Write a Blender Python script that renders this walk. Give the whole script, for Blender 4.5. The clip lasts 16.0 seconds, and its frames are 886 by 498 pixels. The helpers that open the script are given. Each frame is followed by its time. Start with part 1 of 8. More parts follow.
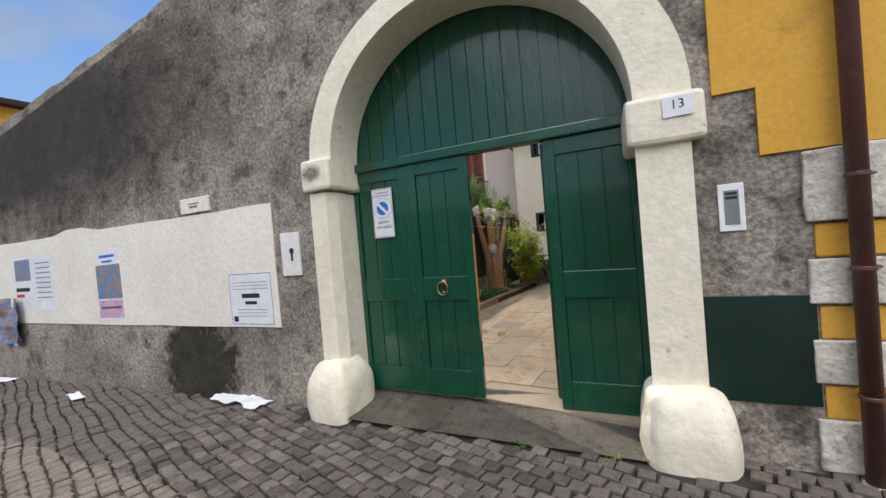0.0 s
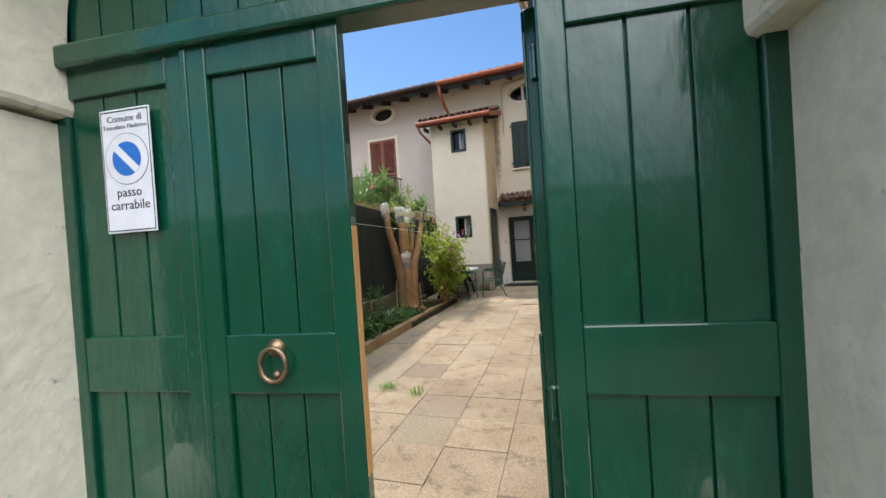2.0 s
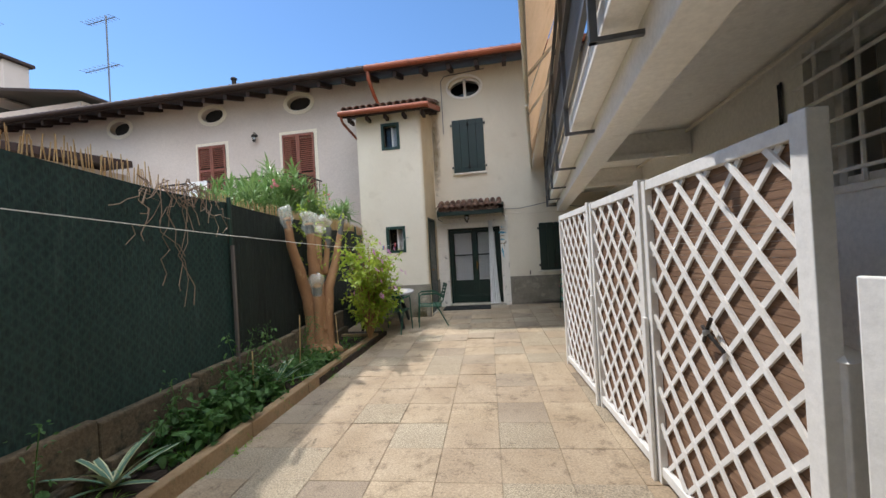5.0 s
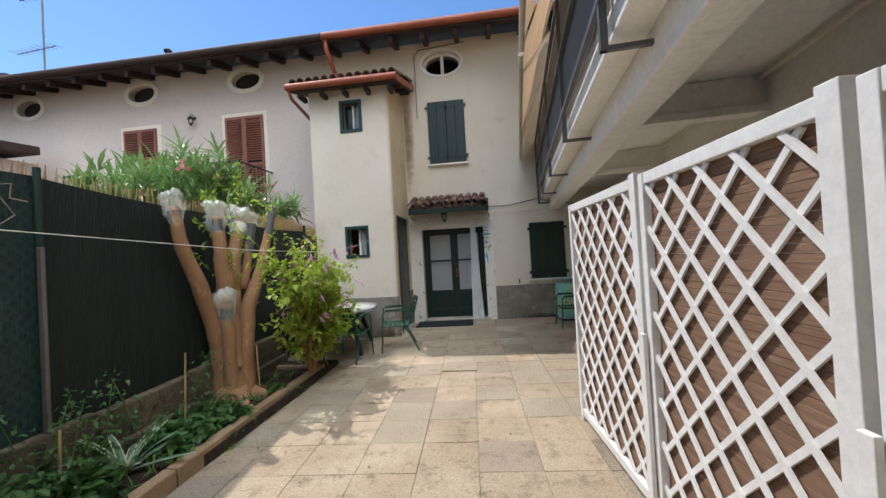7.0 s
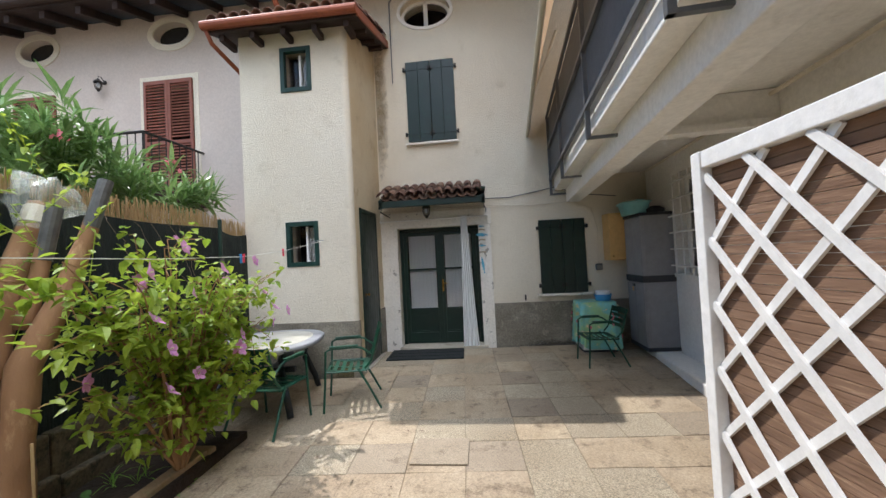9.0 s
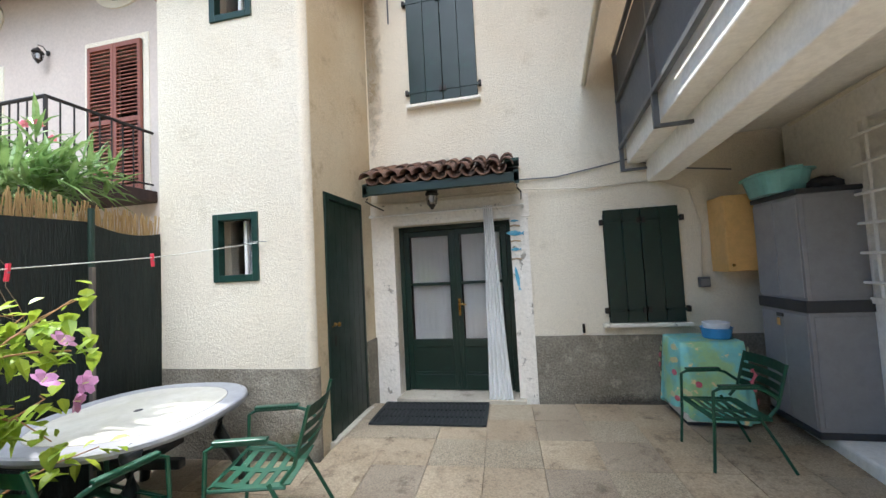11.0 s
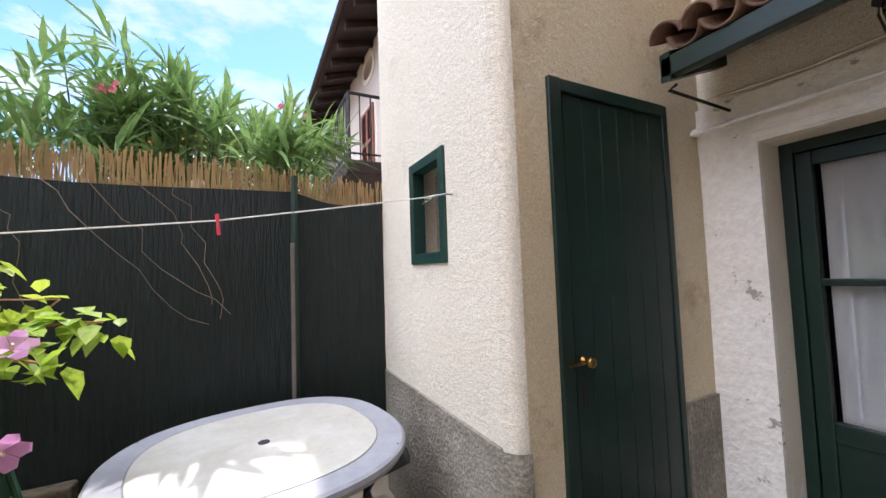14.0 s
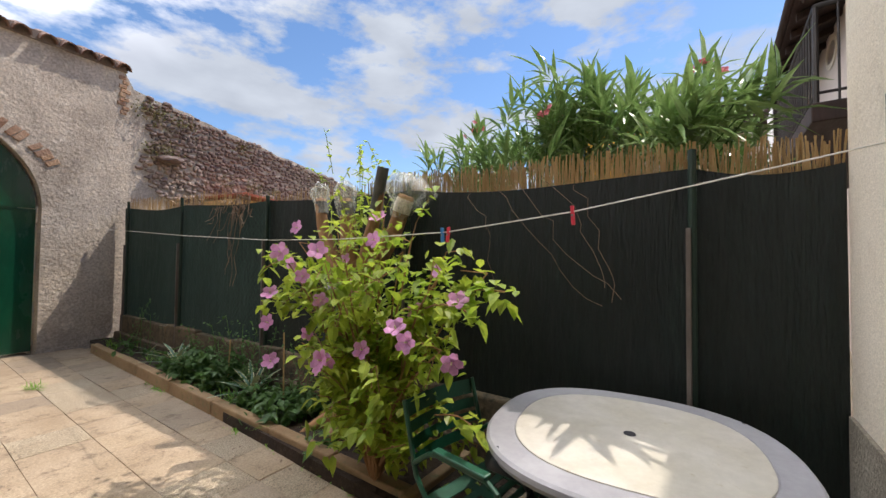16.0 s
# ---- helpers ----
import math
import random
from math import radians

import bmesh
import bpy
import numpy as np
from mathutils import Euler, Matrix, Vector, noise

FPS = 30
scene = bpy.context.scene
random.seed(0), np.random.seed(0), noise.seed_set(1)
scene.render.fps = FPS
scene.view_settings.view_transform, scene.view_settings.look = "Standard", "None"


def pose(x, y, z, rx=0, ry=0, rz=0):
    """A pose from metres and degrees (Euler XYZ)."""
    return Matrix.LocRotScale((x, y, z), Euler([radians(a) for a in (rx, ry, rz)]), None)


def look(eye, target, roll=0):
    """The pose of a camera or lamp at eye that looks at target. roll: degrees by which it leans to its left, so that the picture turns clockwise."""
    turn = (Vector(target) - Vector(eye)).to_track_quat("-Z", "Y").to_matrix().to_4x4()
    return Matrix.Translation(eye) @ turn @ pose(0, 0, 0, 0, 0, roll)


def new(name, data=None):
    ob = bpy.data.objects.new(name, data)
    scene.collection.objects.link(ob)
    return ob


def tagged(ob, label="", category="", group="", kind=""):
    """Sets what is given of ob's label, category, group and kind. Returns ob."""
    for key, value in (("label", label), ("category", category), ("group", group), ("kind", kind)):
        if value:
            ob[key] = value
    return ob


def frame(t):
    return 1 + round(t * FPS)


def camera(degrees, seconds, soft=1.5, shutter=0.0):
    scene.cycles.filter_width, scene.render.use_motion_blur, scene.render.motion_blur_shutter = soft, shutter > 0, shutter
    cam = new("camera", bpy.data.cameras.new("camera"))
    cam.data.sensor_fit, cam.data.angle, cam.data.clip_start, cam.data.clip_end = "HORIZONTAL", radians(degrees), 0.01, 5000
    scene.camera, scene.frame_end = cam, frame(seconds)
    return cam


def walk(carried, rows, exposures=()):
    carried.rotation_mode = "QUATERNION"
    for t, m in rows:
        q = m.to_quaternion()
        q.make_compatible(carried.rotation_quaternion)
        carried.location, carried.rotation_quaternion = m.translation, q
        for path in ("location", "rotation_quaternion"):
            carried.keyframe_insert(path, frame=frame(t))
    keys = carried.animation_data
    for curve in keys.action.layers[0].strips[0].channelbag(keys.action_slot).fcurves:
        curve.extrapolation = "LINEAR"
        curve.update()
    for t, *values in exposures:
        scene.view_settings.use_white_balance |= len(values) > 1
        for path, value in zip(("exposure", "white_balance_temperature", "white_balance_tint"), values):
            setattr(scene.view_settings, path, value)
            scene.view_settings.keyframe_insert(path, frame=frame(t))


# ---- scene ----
cam = camera(99.3, 16.0)
PATH = [
    (0, (-0.556, 0.08, 1.438), (-1.645, 1.757, 1.407), -4.8),
    (0.5, (-0.792, 0.536, 1.4), (-1.731, 2.302, 1.368), -4.6),
    (1, (-0.983, 1.013, 1.416), (-1.811, 2.833, 1.382), -4.5),
    (1.5, (-1.2, 1.505, 1.414), (-1.932, 3.365, 1.378), -4.3),
    (2, (-1.412, 1.903, 1.415), (-2.09, 3.785, 1.388), -3.8),
    (2.5, (-1.561, 2.27, 1.413), (-2.174, 4.173, 1.392), -3.8),
    (3, (-1.666, 2.6, 1.431), (-2.216, 4.523, 1.416), -3.7),
    (3.5, (-1.782, 2.827, 1.459), (-2.288, 4.762, 1.445), -3.6),
    (4, (-1.847, 3.04, 1.481), (-2.286, 4.991, 1.474), -3.7),
    (4.5, (-1.877, 3.317, 1.507), (-2.25, 5.282, 1.506), -3.5),
    (5, (-1.908, 3.596, 1.524), (-2.236, 5.569, 1.536), -3.3),
    (5.2, (-1.903, 3.724, 1.525), (-2.229, 5.697, 1.541), -3.1),
    (7.5, (-1.967, 5.617, 1.508), (-2.184, 7.605, 1.545), -3.3),
    (8, (-1.993, 6.12, 1.498), (-2.198, 8.109, 1.542), -3.1),
    (8.5, (-2.011, 6.634, 1.535), (-2.211, 8.624, 1.583), -3.0),
    (10.8, (-1.905, 8.951, 1.578), (-2.256, 10.917, 1.67), -3.0),
    (11, (-1.928, 9.14, 1.575), (-2.331, 11.097, 1.676), -3.0),
    (11.5, (-1.911, 9.579, 1.554), (-2.475, 11.495, 1.659), -3.1),
    (12, (-1.933, 9.986, 1.523), (-2.722, 11.821, 1.625), -3.0),
    (12.5, (-2.014, 10.357, 1.558), (-3.041, 12.071, 1.647), -2.8),
    (13, (-2.089, 10.721, 1.567), (-3.371, 12.254, 1.644), -2.6),
    (13.5, (-2.251, 10.964, 1.517), (-3.808, 12.215, 1.61), -2.3),
    (14, (-2.469, 11.146, 1.515), (-4.249, 12.052, 1.623), -2.0),
    (14.5, (-2.619, 11.277, 1.516), (-4.576, 11.675, 1.615), -1.5),
    (15, (-2.674, 11.402, 1.487), (-4.658, 11.173, 1.586), -0.6),
    (15.5, (-2.638, 11.461, 1.485), (-4.509, 10.761, 1.574), 0.3),
    (16, (-2.551, 11.522, 1.529), (-4.163, 10.339, 1.582), 0.6),
]
EXPO = [(0.0, 1.42, 6800, 14), (1.0, 1.58, 6650, 13), (2.0, 1.95, 6700, 11), (2.6, 2.15, 6500, 8), (3.5, 2.15, 6450, 8), (4.0, 1.98, 6450, 10), (5.0, 1.92, 6450, 11), (8.0, 1.95, 6250, 11), (8.5, 2.0, 6250, 11), (10.8, 2.7, 6200, 10), (11.5, 2.9, 6150, 9), (13.0, 2.88, 6250, 17), (14.0, 2.72, 6250, 19), (14.5, 2.42, 6250, 15), (15.2, 2.25, 6700, 16), (16.0, 1.98, 7000, 16)]
walk(cam, [(t, look(eye, target, roll)) for t, eye, target, roll in PATH], EXPO)

# ---- light ----
SUN = Vector((-0.54, 0.21, 1.0)).normalized()
lamp = bpy.data.lights.new("sun", "SUN")
lamp.energy, lamp.angle, lamp.color = 1.05, radians(0.6), (1.0, 0.965, 0.925)
sun = new("sun", lamp)
sun.matrix_world = Matrix.Translation((-20, 20, 40)) @ SUN.to_track_quat("Z", "Y").to_matrix().to_4x4()
world = bpy.data.worlds.new("sky")
scene.world = world
world.use_nodes = True
wn, wl = world.node_tree.nodes, world.node_tree.links
wn.clear()
w_out, w_bg, w_sky = wn.new("ShaderNodeOutputWorld"), wn.new("ShaderNodeBackground"), wn.new("ShaderNodeTexSky")
w_sky.sky_type, w_sky.sun_disc = "NISHITA", False
w_sky.sun_elevation, w_sky.sun_rotation = math.asin(SUN.z), math.atan2(SUN.x, SUN.y)
w_sky.dust_density, w_sky.ozone_density = 0.15, 3.0
w_co, w_map = wn.new("ShaderNodeTexCoord"), wn.new("ShaderNodeMapping")
w_map.inputs["Scale"].default_value = (1.4, 1.4, 3.4)
w_map.inputs["Rotation"].default_value = (0.1, 0.12, 0.5)
w_noise, w_ramp, w_mix = wn.new("ShaderNodeTexNoise"), wn.new("ShaderNodeValToRGB"), wn.new("ShaderNodeMix")
w_noise.inputs["Scale"].default_value, w_noise.inputs["Detail"].default_value = 2.7, 13.0
w_noise.inputs["Roughness"].default_value = 0.59
w_ramp.color_ramp.elements[0].position, w_ramp.color_ramp.elements[1].position = 0.445, 0.545
w_sep, w_side, w_mul = wn.new("ShaderNodeSeparateXYZ"), wn.new("ShaderNodeMapRange"), wn.new("ShaderNodeMath")
w_mul.operation = "MULTIPLY"
w_side.inputs["From Min"].default_value, w_side.inputs["From Max"].default_value = 0.5, -0.15
w_mix.data_type = "RGBA"
w_tone, w_shade = wn.new("ShaderNodeTexNoise"), wn.new("ShaderNodeMix")
w_tone.inputs["Scale"].default_value, w_tone.inputs["Detail"].default_value = 4.5, 6.0
w_shade.data_type = "RGBA"
w_shade.inputs["A"].default_value, w_shade.inputs["B"].default_value = (0.62, 0.76, 0.98, 1), (1.4, 1.64, 1.9, 1)
wl.new(w_map.outputs["Vector"], w_tone.inputs["Vector"])
wl.new(w_tone.outputs["Fac"], w_shade.inputs["Factor"])
# broken western cloud closing to an added, unseen bright fill bank overhead and south
w_dot, w_fill_bank, w_sq, w_add, w_max, w_lit = (wn.new("ShaderNode" + k) for k in ("VectorMath", "MapRange", "Math", "Math", "Math", "Mix"))
w_dot.operation, w_sq.operation, w_add.operation, w_max.operation = "DOT_PRODUCT", "POWER", "MULTIPLY_ADD", "MAXIMUM"
w_dot.inputs[1].default_value = Vector((0.35, -0.4, 0.85)).normalized()
w_fill_bank.inputs["From Min"].default_value, w_fill_bank.inputs["From Max"].default_value = 0.55, 0.95
w_sq.inputs[1].default_value = 1.8
w_add.inputs[1].default_value = 0.4
w_lit.data_type = "RGBA"
w_lit.inputs["B"].default_value = (9.6, 10.2, 11.4, 1)
wl.new(w_co.outputs["Generated"], w_dot.inputs[0])
wl.new(w_dot.outputs["Value"], w_fill_bank.inputs["Value"])
wl.new(w_fill_bank.outputs["Result"], w_sq.inputs[0])
wl.new(w_fill_bank.outputs["Result"], w_add.inputs[0])
wl.new(w_noise.outputs["Fac"], w_add.inputs[2])
wl.new(w_shade.outputs["Result"], w_lit.inputs["A"])
wl.new(w_sq.outputs["Value"], w_lit.inputs["Factor"])
wl.new(w_lit.outputs["Result"], w_mix.inputs["B"])
wl.new(w_co.outputs["Generated"], w_map.inputs["Vector"])
wl.new(w_co.outputs["Generated"], w_sep.inputs["Vector"])
wl.new(w_sep.outputs["Y"], w_side.inputs["Value"])
wl.new(w_map.outputs["Vector"], w_noise.inputs["Vector"])
wl.new(w_add.outputs["Value"], w_ramp.inputs["Fac"])
wl.new(w_ramp.outputs["Color"], w_mul.inputs[0])
wl.new(w_side.outputs["Result"], w_max.inputs[0])
wl.new(w_fill_bank.outputs["Result"], w_max.inputs[1])
wl.new(w_max.outputs["Value"], w_mul.inputs[1])
wl.new(w_mul.outputs["Value"], w_mix.inputs["Factor"])
w_hue = wn.new("ShaderNodeHueSaturation")
w_hue.inputs["Saturation"].default_value, w_hue.inputs["Value"].default_value = 1.14, 0.365
wl.new(w_sky.outputs["Color"], w_hue.inputs["Color"])
wl.new(w_hue.outputs["Color"], w_mix.inputs["A"])
wl.new(w_mix.outputs["Result"], w_bg.inputs["Color"])
wl.new(w_bg.outputs["Background"], w_out.inputs["Surface"])
w_bg.inputs["Strength"].default_value = 0.14


# ---- materials ----
def rgb(h):
    """Linear colour from a hex code."""
    c = [int(h[i:i + 2], 16) / 255 for i in (0, 2, 4)]
    return tuple(v / 12.92 if v <= 0.04045 else ((v + 0.055) / 1.055) ** 2.4 for v in c) + (1,)


def mat(name, a, b=None, c=None, rough=0.8, metal=0.0, big=1.3, fine=30.0, bump=0.0, bump_scale=60.0, vary=0.0, coat=0.0, stretch=(1, 1, 1), spots=0.0, sub=0.0, lo=0.35, hi=0.65, c_at=(0.55, 0.7), trans=0.0):
    """A worn surface: a and b mixed by large patches, c by finer stains, grain over all, relief by bump."""
    m = bpy.data.materials.new(name)
    m.use_nodes = True
    n, l = m.node_tree.nodes, m.node_tree.links
    p = n["Principled BSDF"]
    co, mp = n.new("ShaderNodeNewGeometry"), n.new("ShaderNodeMapping")
    mp.inputs["Scale"].default_value = stretch
    l.new(co.outputs["Position"], mp.inputs["Vector"])

    def noise_tex(scale, detail=5.0, rough_=0.6):
        t = n.new("ShaderNodeTexNoise")
        t.inputs["Scale"].default_value, t.inputs["Detail"].default_value, t.inputs["Roughness"].default_value = scale, detail, rough_
        l.new(mp.outputs["Vector"], t.inputs["Vector"])
        return t.outputs["Fac"]

    def span(value, lo_, hi_, x=0.0, y=1.0):
        r = n.new("ShaderNodeMapRange")
        for k, v in zip(("From Min", "From Max", "To Min", "To Max"), (lo_, hi_, x, y)):
            r.inputs[k].default_value = v
        l.new(value, r.inputs["Value"])
        return r.outputs["Result"]

    def mix(fac, x, y, kind="MIX"):
        q = n.new("ShaderNodeMix")
        q.data_type, q.blend_type = "RGBA", kind
        for sock, v in ((q.inputs["Factor"], fac), (q.inputs["A"], x), (q.inputs["B"], y)):
            if isinstance(v, bpy.types.NodeSocket):
                l.new(v, sock)
            else:
                sock.default_value = v
        return q.outputs["Result"]

    col = mix(span(noise_tex(big), lo, hi), a, b or a)
    if c:
        col = mix(span(noise_tex(big * 3.7, 8, 0.7), *c_at), col, c)
    g = 0.12 + spots
    col = mix(span(noise_tex(fine, 5, 0.72), 0.36, 0.62), mix(1.0, col, (1 - g, 1 - g, 1 - g, 1), "MULTIPLY"), col)
    if vary:
        info = n.new("ShaderNodeObjectInfo")
        v = n.new("ShaderNodeHueSaturation")
        l.new(col, v.inputs["Color"])
        l.new(span(info.outputs["Random"], 0, 1, 1 - vary, 1 + vary), v.inputs["Value"])
        l.new(span(info.outputs["Random"], 0, 1, 0.5 - vary * 0.03, 0.5 + vary * 0.03), v.inputs["Hue"])
        col = v.outputs["Color"]
    l.new(col, p.inputs["Base Color"])
    l.new(span(noise_tex(fine * 0.35, 4), 0.3, 0.7, max(rough - 0.08, 0.02), min(rough + 0.08, 1)), p.inputs["Roughness"])
    p.inputs["Metallic"].default_value = metal
    p.inputs["Coat Weight"].default_value = coat
    p.inputs["Coat Roughness"].default_value = 0.06
    if sub:
        p.inputs["Subsurface Weight"].default_value = sub
    if trans:
        p.inputs["Transmission Weight"].default_value = trans
    if bump:
        bp = n.new("ShaderNodeBump")
        bp.inputs["Strength"].default_value, bp.inputs["Distance"].default_value = min(1.0, bump), 0.016
        h = n.new("ShaderNodeMath")
        h.operation = "ADD"
        l.new(noise_tex(bump_scale, 4, 0.55), h.inputs[0])
        l.new(span(noise_tex(bump_scale * 0.17, 4), 0, 1, 0, 1.6), h.inputs[1])
        l.new(h.outputs["Value"], bp.inputs["Height"])
        l.new(bp.outputs["Normal"], p.inputs["Normal"])
    return m


M_STUCCO = mat("cream_stucco", rgb("F1E8D4"), rgb("E9DEC8"), rgb("D2C5AB"), 0.92, big=0.7, fine=120, bump=0.5, bump_scale=190, spots=0.17, c_at=(0.58, 0.78))
M_STUCCO_OCHRE = mat("yellowed_stucco", rgb("EBDCBC"), rgb("DEC9A2"), rgb("C4AD88"), 0.92, big=0.9, fine=90, bump=1.0, bump_scale=150, spots=0.08)
M_PINK = mat("pale_rose_plaster", rgb("CFC3B8"), rgb("C6B8AC"), rgb("B8A99D"), 0.9, big=0.5, fine=30, bump=0.12, bump_scale=40, c_at=(0.62, 0.85))
M_WHITE = mat("white_wash", rgb("F5F2EB"), rgb("EDE9E0"), rgb("D6D0C4"), 0.88, big=1.0, fine=25, bump=0.2, bump_scale=25, c_at=(0.6, 0.75))
M_PLINTH = mat("grey_cement_plinth", rgb("A29B8B"), rgb("857D6E"), rgb("BAB19E"), 0.95, big=1.6, fine=45, bump=1.0, bump_scale=55, spots=0.28)
M_RENDER = mat("weathered_grey_render", rgb("B8AD9E"), rgb("998F82"), rgb("635B51"), 0.97, big=0.9, fine=30, bump=1.0, bump_scale=24, spots=0.5, lo=0.42, hi=0.58, c_at=(0.5, 0.66))
M_STONEWHITE = mat("lime_washed_stone", rgb("F7EFD8"), rgb("EDE3C9"), rgb("A89F8C"), 0.9, big=1.4, fine=12, bump=0.4, bump_scale=22, c_at=(0.63, 0.69), spots=0.0)
M_LIMEPATCH = mat("lime_wash_patch", rgb("F5EFE1"), rgb("EBE3D2"), rgb("D2C9B5"), 0.93, big=1.2, fine=18, bump=0.3, bump_scale=18, c_at=(0.62, 0.8))
M_YELLOW = mat("ochre_yellow_plaster", rgb("E7B14C"), rgb("DFA641"), rgb("CF9A45"), 0.9, big=1.1, fine=30, bump=0.12, bump_scale=40)
M_GREEN = mat("glossy_green_paint", rgb("054F37"), rgb("04412D"), rgb("075C40"), 0.23, big=1.6, fine=12, bump=0.28, bump_scale=22, coat=0.65, stretch=(1, 1, 0.35), c_at=(0.58, 0.8))
M_GREEN_DK = mat("dark_green_paint", rgb("04261D"), rgb("032018"), rgb("073025"), 0.44, big=1.6, fine=14, bump=0.1, bump_scale=20, coat=0.12)
M_TILE = mat("washed_concrete_slab", rgb("BCA98E"), rgb("A9957A"), rgb("7D6D59"), 0.9, big=1.6, fine=60, bump=0.3, bump_scale=110, vary=0.07, spots=0.26, c_at=(0.52, 0.7))
M_JOINT = mat("sandy_joint_earth", rgb("A69680"), rgb("8D7F69"), rough=0.98, fine=40)
M_CEM = mat("cast_concrete", rgb("C2BAA9"), rgb("ABA392"), rgb("8A8272"), 0.93, big=1.2, fine=40, bump=0.25, bump_scale=40)
M_SOIL = mat("dark_garden_soil", rgb("3B2E22"), rgb("2A2018"), rgb("4E3F2F"), 1.0, big=4, fine=30, bump=1.0, bump_scale=30)
M_SHADE = mat("green_shade_netting", rgb("192B27"), rgb("233632"), rgb("43544D"), 0.6, big=1.7, fine=60, bump=0.7, bump_scale=70, spots=0.55, stretch=(1, 1, 0.2), c_at=(0.57, 0.8))
# denser reed-like netting; the far end's shade is put into its colour
M_NET_SHADED = mat("black_reed_netting_in_shade", rgb("0A1815"), rgb("10211C"), rgb("263A33"), 0.65, big=1.9, fine=60, bump=0.8, bump_scale=70, spots=0.5, stretch=(1, 1, 0.12), c_at=(0.58, 0.8))
M_SETT = mat("porphyry_sett", rgb("655C54"), rgb("766B60"), rgb("48423D"), 0.8, big=5, fine=50, bump=0.5, bump_scale=40, vary=0.38, spots=0.15)
M_ROAD = mat("street_joint_grit", rgb("3B362F"), rgb("2C2823"), rough=0.98, fine=60, bump=0.4)
M_WOOD_DK = mat("dark_brown_eave_wood", rgb("2A1C17"), rgb("38261E"), rough=0.75, fine=25, stretch=(1, 6, 1))
M_BROWN = mat("red_brown_shutter_paint", rgb("925A49"), rgb("7E4C3D"), rough=0.55, fine=20)
M_COPPER = mat("painted_copper_brown", rgb("9A5234"), rgb("84452C"), rgb("6E3C2A"), 0.5, metal=0.2, fine=12)
M_TERRA = mat("old_terracotta_tile", rgb("866452"), rgb("6C5548"), rgb("55504A"), 0.92, big=9, fine=30, bump=0.4, vary=0.25, spots=0.15)
M_GREY_METAL = mat("grey_painted_metal", rgb("6E7072"), rgb("5C5E60"), rough=0.5, metal=0.3)
M_WHITE_PAINT = mat("white_painted_wood", rgb("F1EFEA"), rgb("E6E3DC"), rgb("D2CEC4"), 0.6, fine=20, bump=0.08, c_at=(0.66, 0.8))


# ---- building helpers ----
def part(name, bm, material, parent=None, label="", m=None, smooth=False):
    """Links a bmesh as one mesh object, under a thing or a part if there is one."""
    if m is not None:
        bmesh.ops.transform(bm, matrix=m, verts=bm.verts)
    data = bpy.data.meshes.new(name)
    bmesh.ops.recalc_face_normals(bm, faces=bm.faces)
    bm.to_mesh(data)
    bm.free()
    data.materials.append(material)
    if smooth:
        data.shade_smooth()
    ob = new(name, data)
    if parent:
        ob.parent = parent
    if label:
        ob["label"] = label
    return ob


def thing(name, m, label, category, group="", kind=""):
    """An empty at a thing's base, for its parts."""
    ob = new(name)
    ob.matrix_basis = m if isinstance(m, Matrix) else Matrix.Translation(m)
    ob.empty_display_size = 0.1
    return tagged(ob, label, category, group, kind)


def struct(ob, label, category):
    return tagged(ob, label, category, kind="structure")


def box(bm, x0, x1, y0, y1, z0, z1, bevel=0.0, m=None):
    """A block between two corners, its edges rounded by bevel."""
    vs = [bm.verts.new((x, y, z)) for z in (z0, z1) for x, y in ((x0, y0), (x1, y0), (x1, y1), (x0, y1))]
    fs = [bm.faces.new([vs[i] for i in q]) for q in ((3, 2, 1, 0), (4, 5, 6, 7), (0, 1, 5, 4), (1, 2, 6, 5), (2, 3, 7, 6), (3, 0, 4, 7))]
    if bevel:
        es = list({e for f in fs for e in f.edges})
        r = bmesh.ops.bevel(bm, geom=es, offset=bevel, segments=2, profile=0.5, affect="EDGES")
        vs = list({v for f in r["faces"] for v in f.verts})
    if m is not None:
        bmesh.ops.transform(bm, matrix=m, verts=vs)
    return bm


def block(*a, **k):
    return box(bmesh.new(), *a, **k)


def tube(bm, pts, r, seg=8, taper=None, cap=True):
    """A round bar through the points."""
    pts = [Vector(p) for p in pts]
    rings = []
    for i, p in enumerate(pts):
        d = (pts[min(i + 1, len(pts) - 1)] - pts[max(i - 1, 0)]).normalized()
        q = d.to_track_quat("Z", "Y")
        k = taper[i] if taper else r
        rings.append([bm.verts.new(p + q @ Vector((k * math.cos(a), k * math.sin(a), 0))) for a in (2 * math.pi * j / seg for j in range(seg))])
    for a, b in zip(rings, rings[1:]):
        for j in range(seg):
            bm.faces.new((a[j], a[(j + 1) % seg], b[(j + 1) % seg], b[j]))
    if cap:
        bm.faces.new(rings[0][::-1])
        bm.faces.new(rings[-1])
    return bm


def lathe(bm, profile, seg=20, m=None):
    """A turned body from (radius, height) pairs."""
    rings = [[bm.verts.new((r * math.cos(2 * math.pi * j / seg), r * math.sin(2 * math.pi * j / seg), z)) for j in range(seg)] for r, z in profile]
    for a, b in zip(rings, rings[1:]):
        for j in range(seg):
            bm.faces.new((a[j], a[(j + 1) % seg], b[(j + 1) % seg], b[j]))
    bm.faces.new(rings[0][::-1])
    bm.faces.new(rings[-1])
    if m is not None:
        bmesh.ops.transform(bm, matrix=m, verts=[v for r in rings for v in r])
    return bm


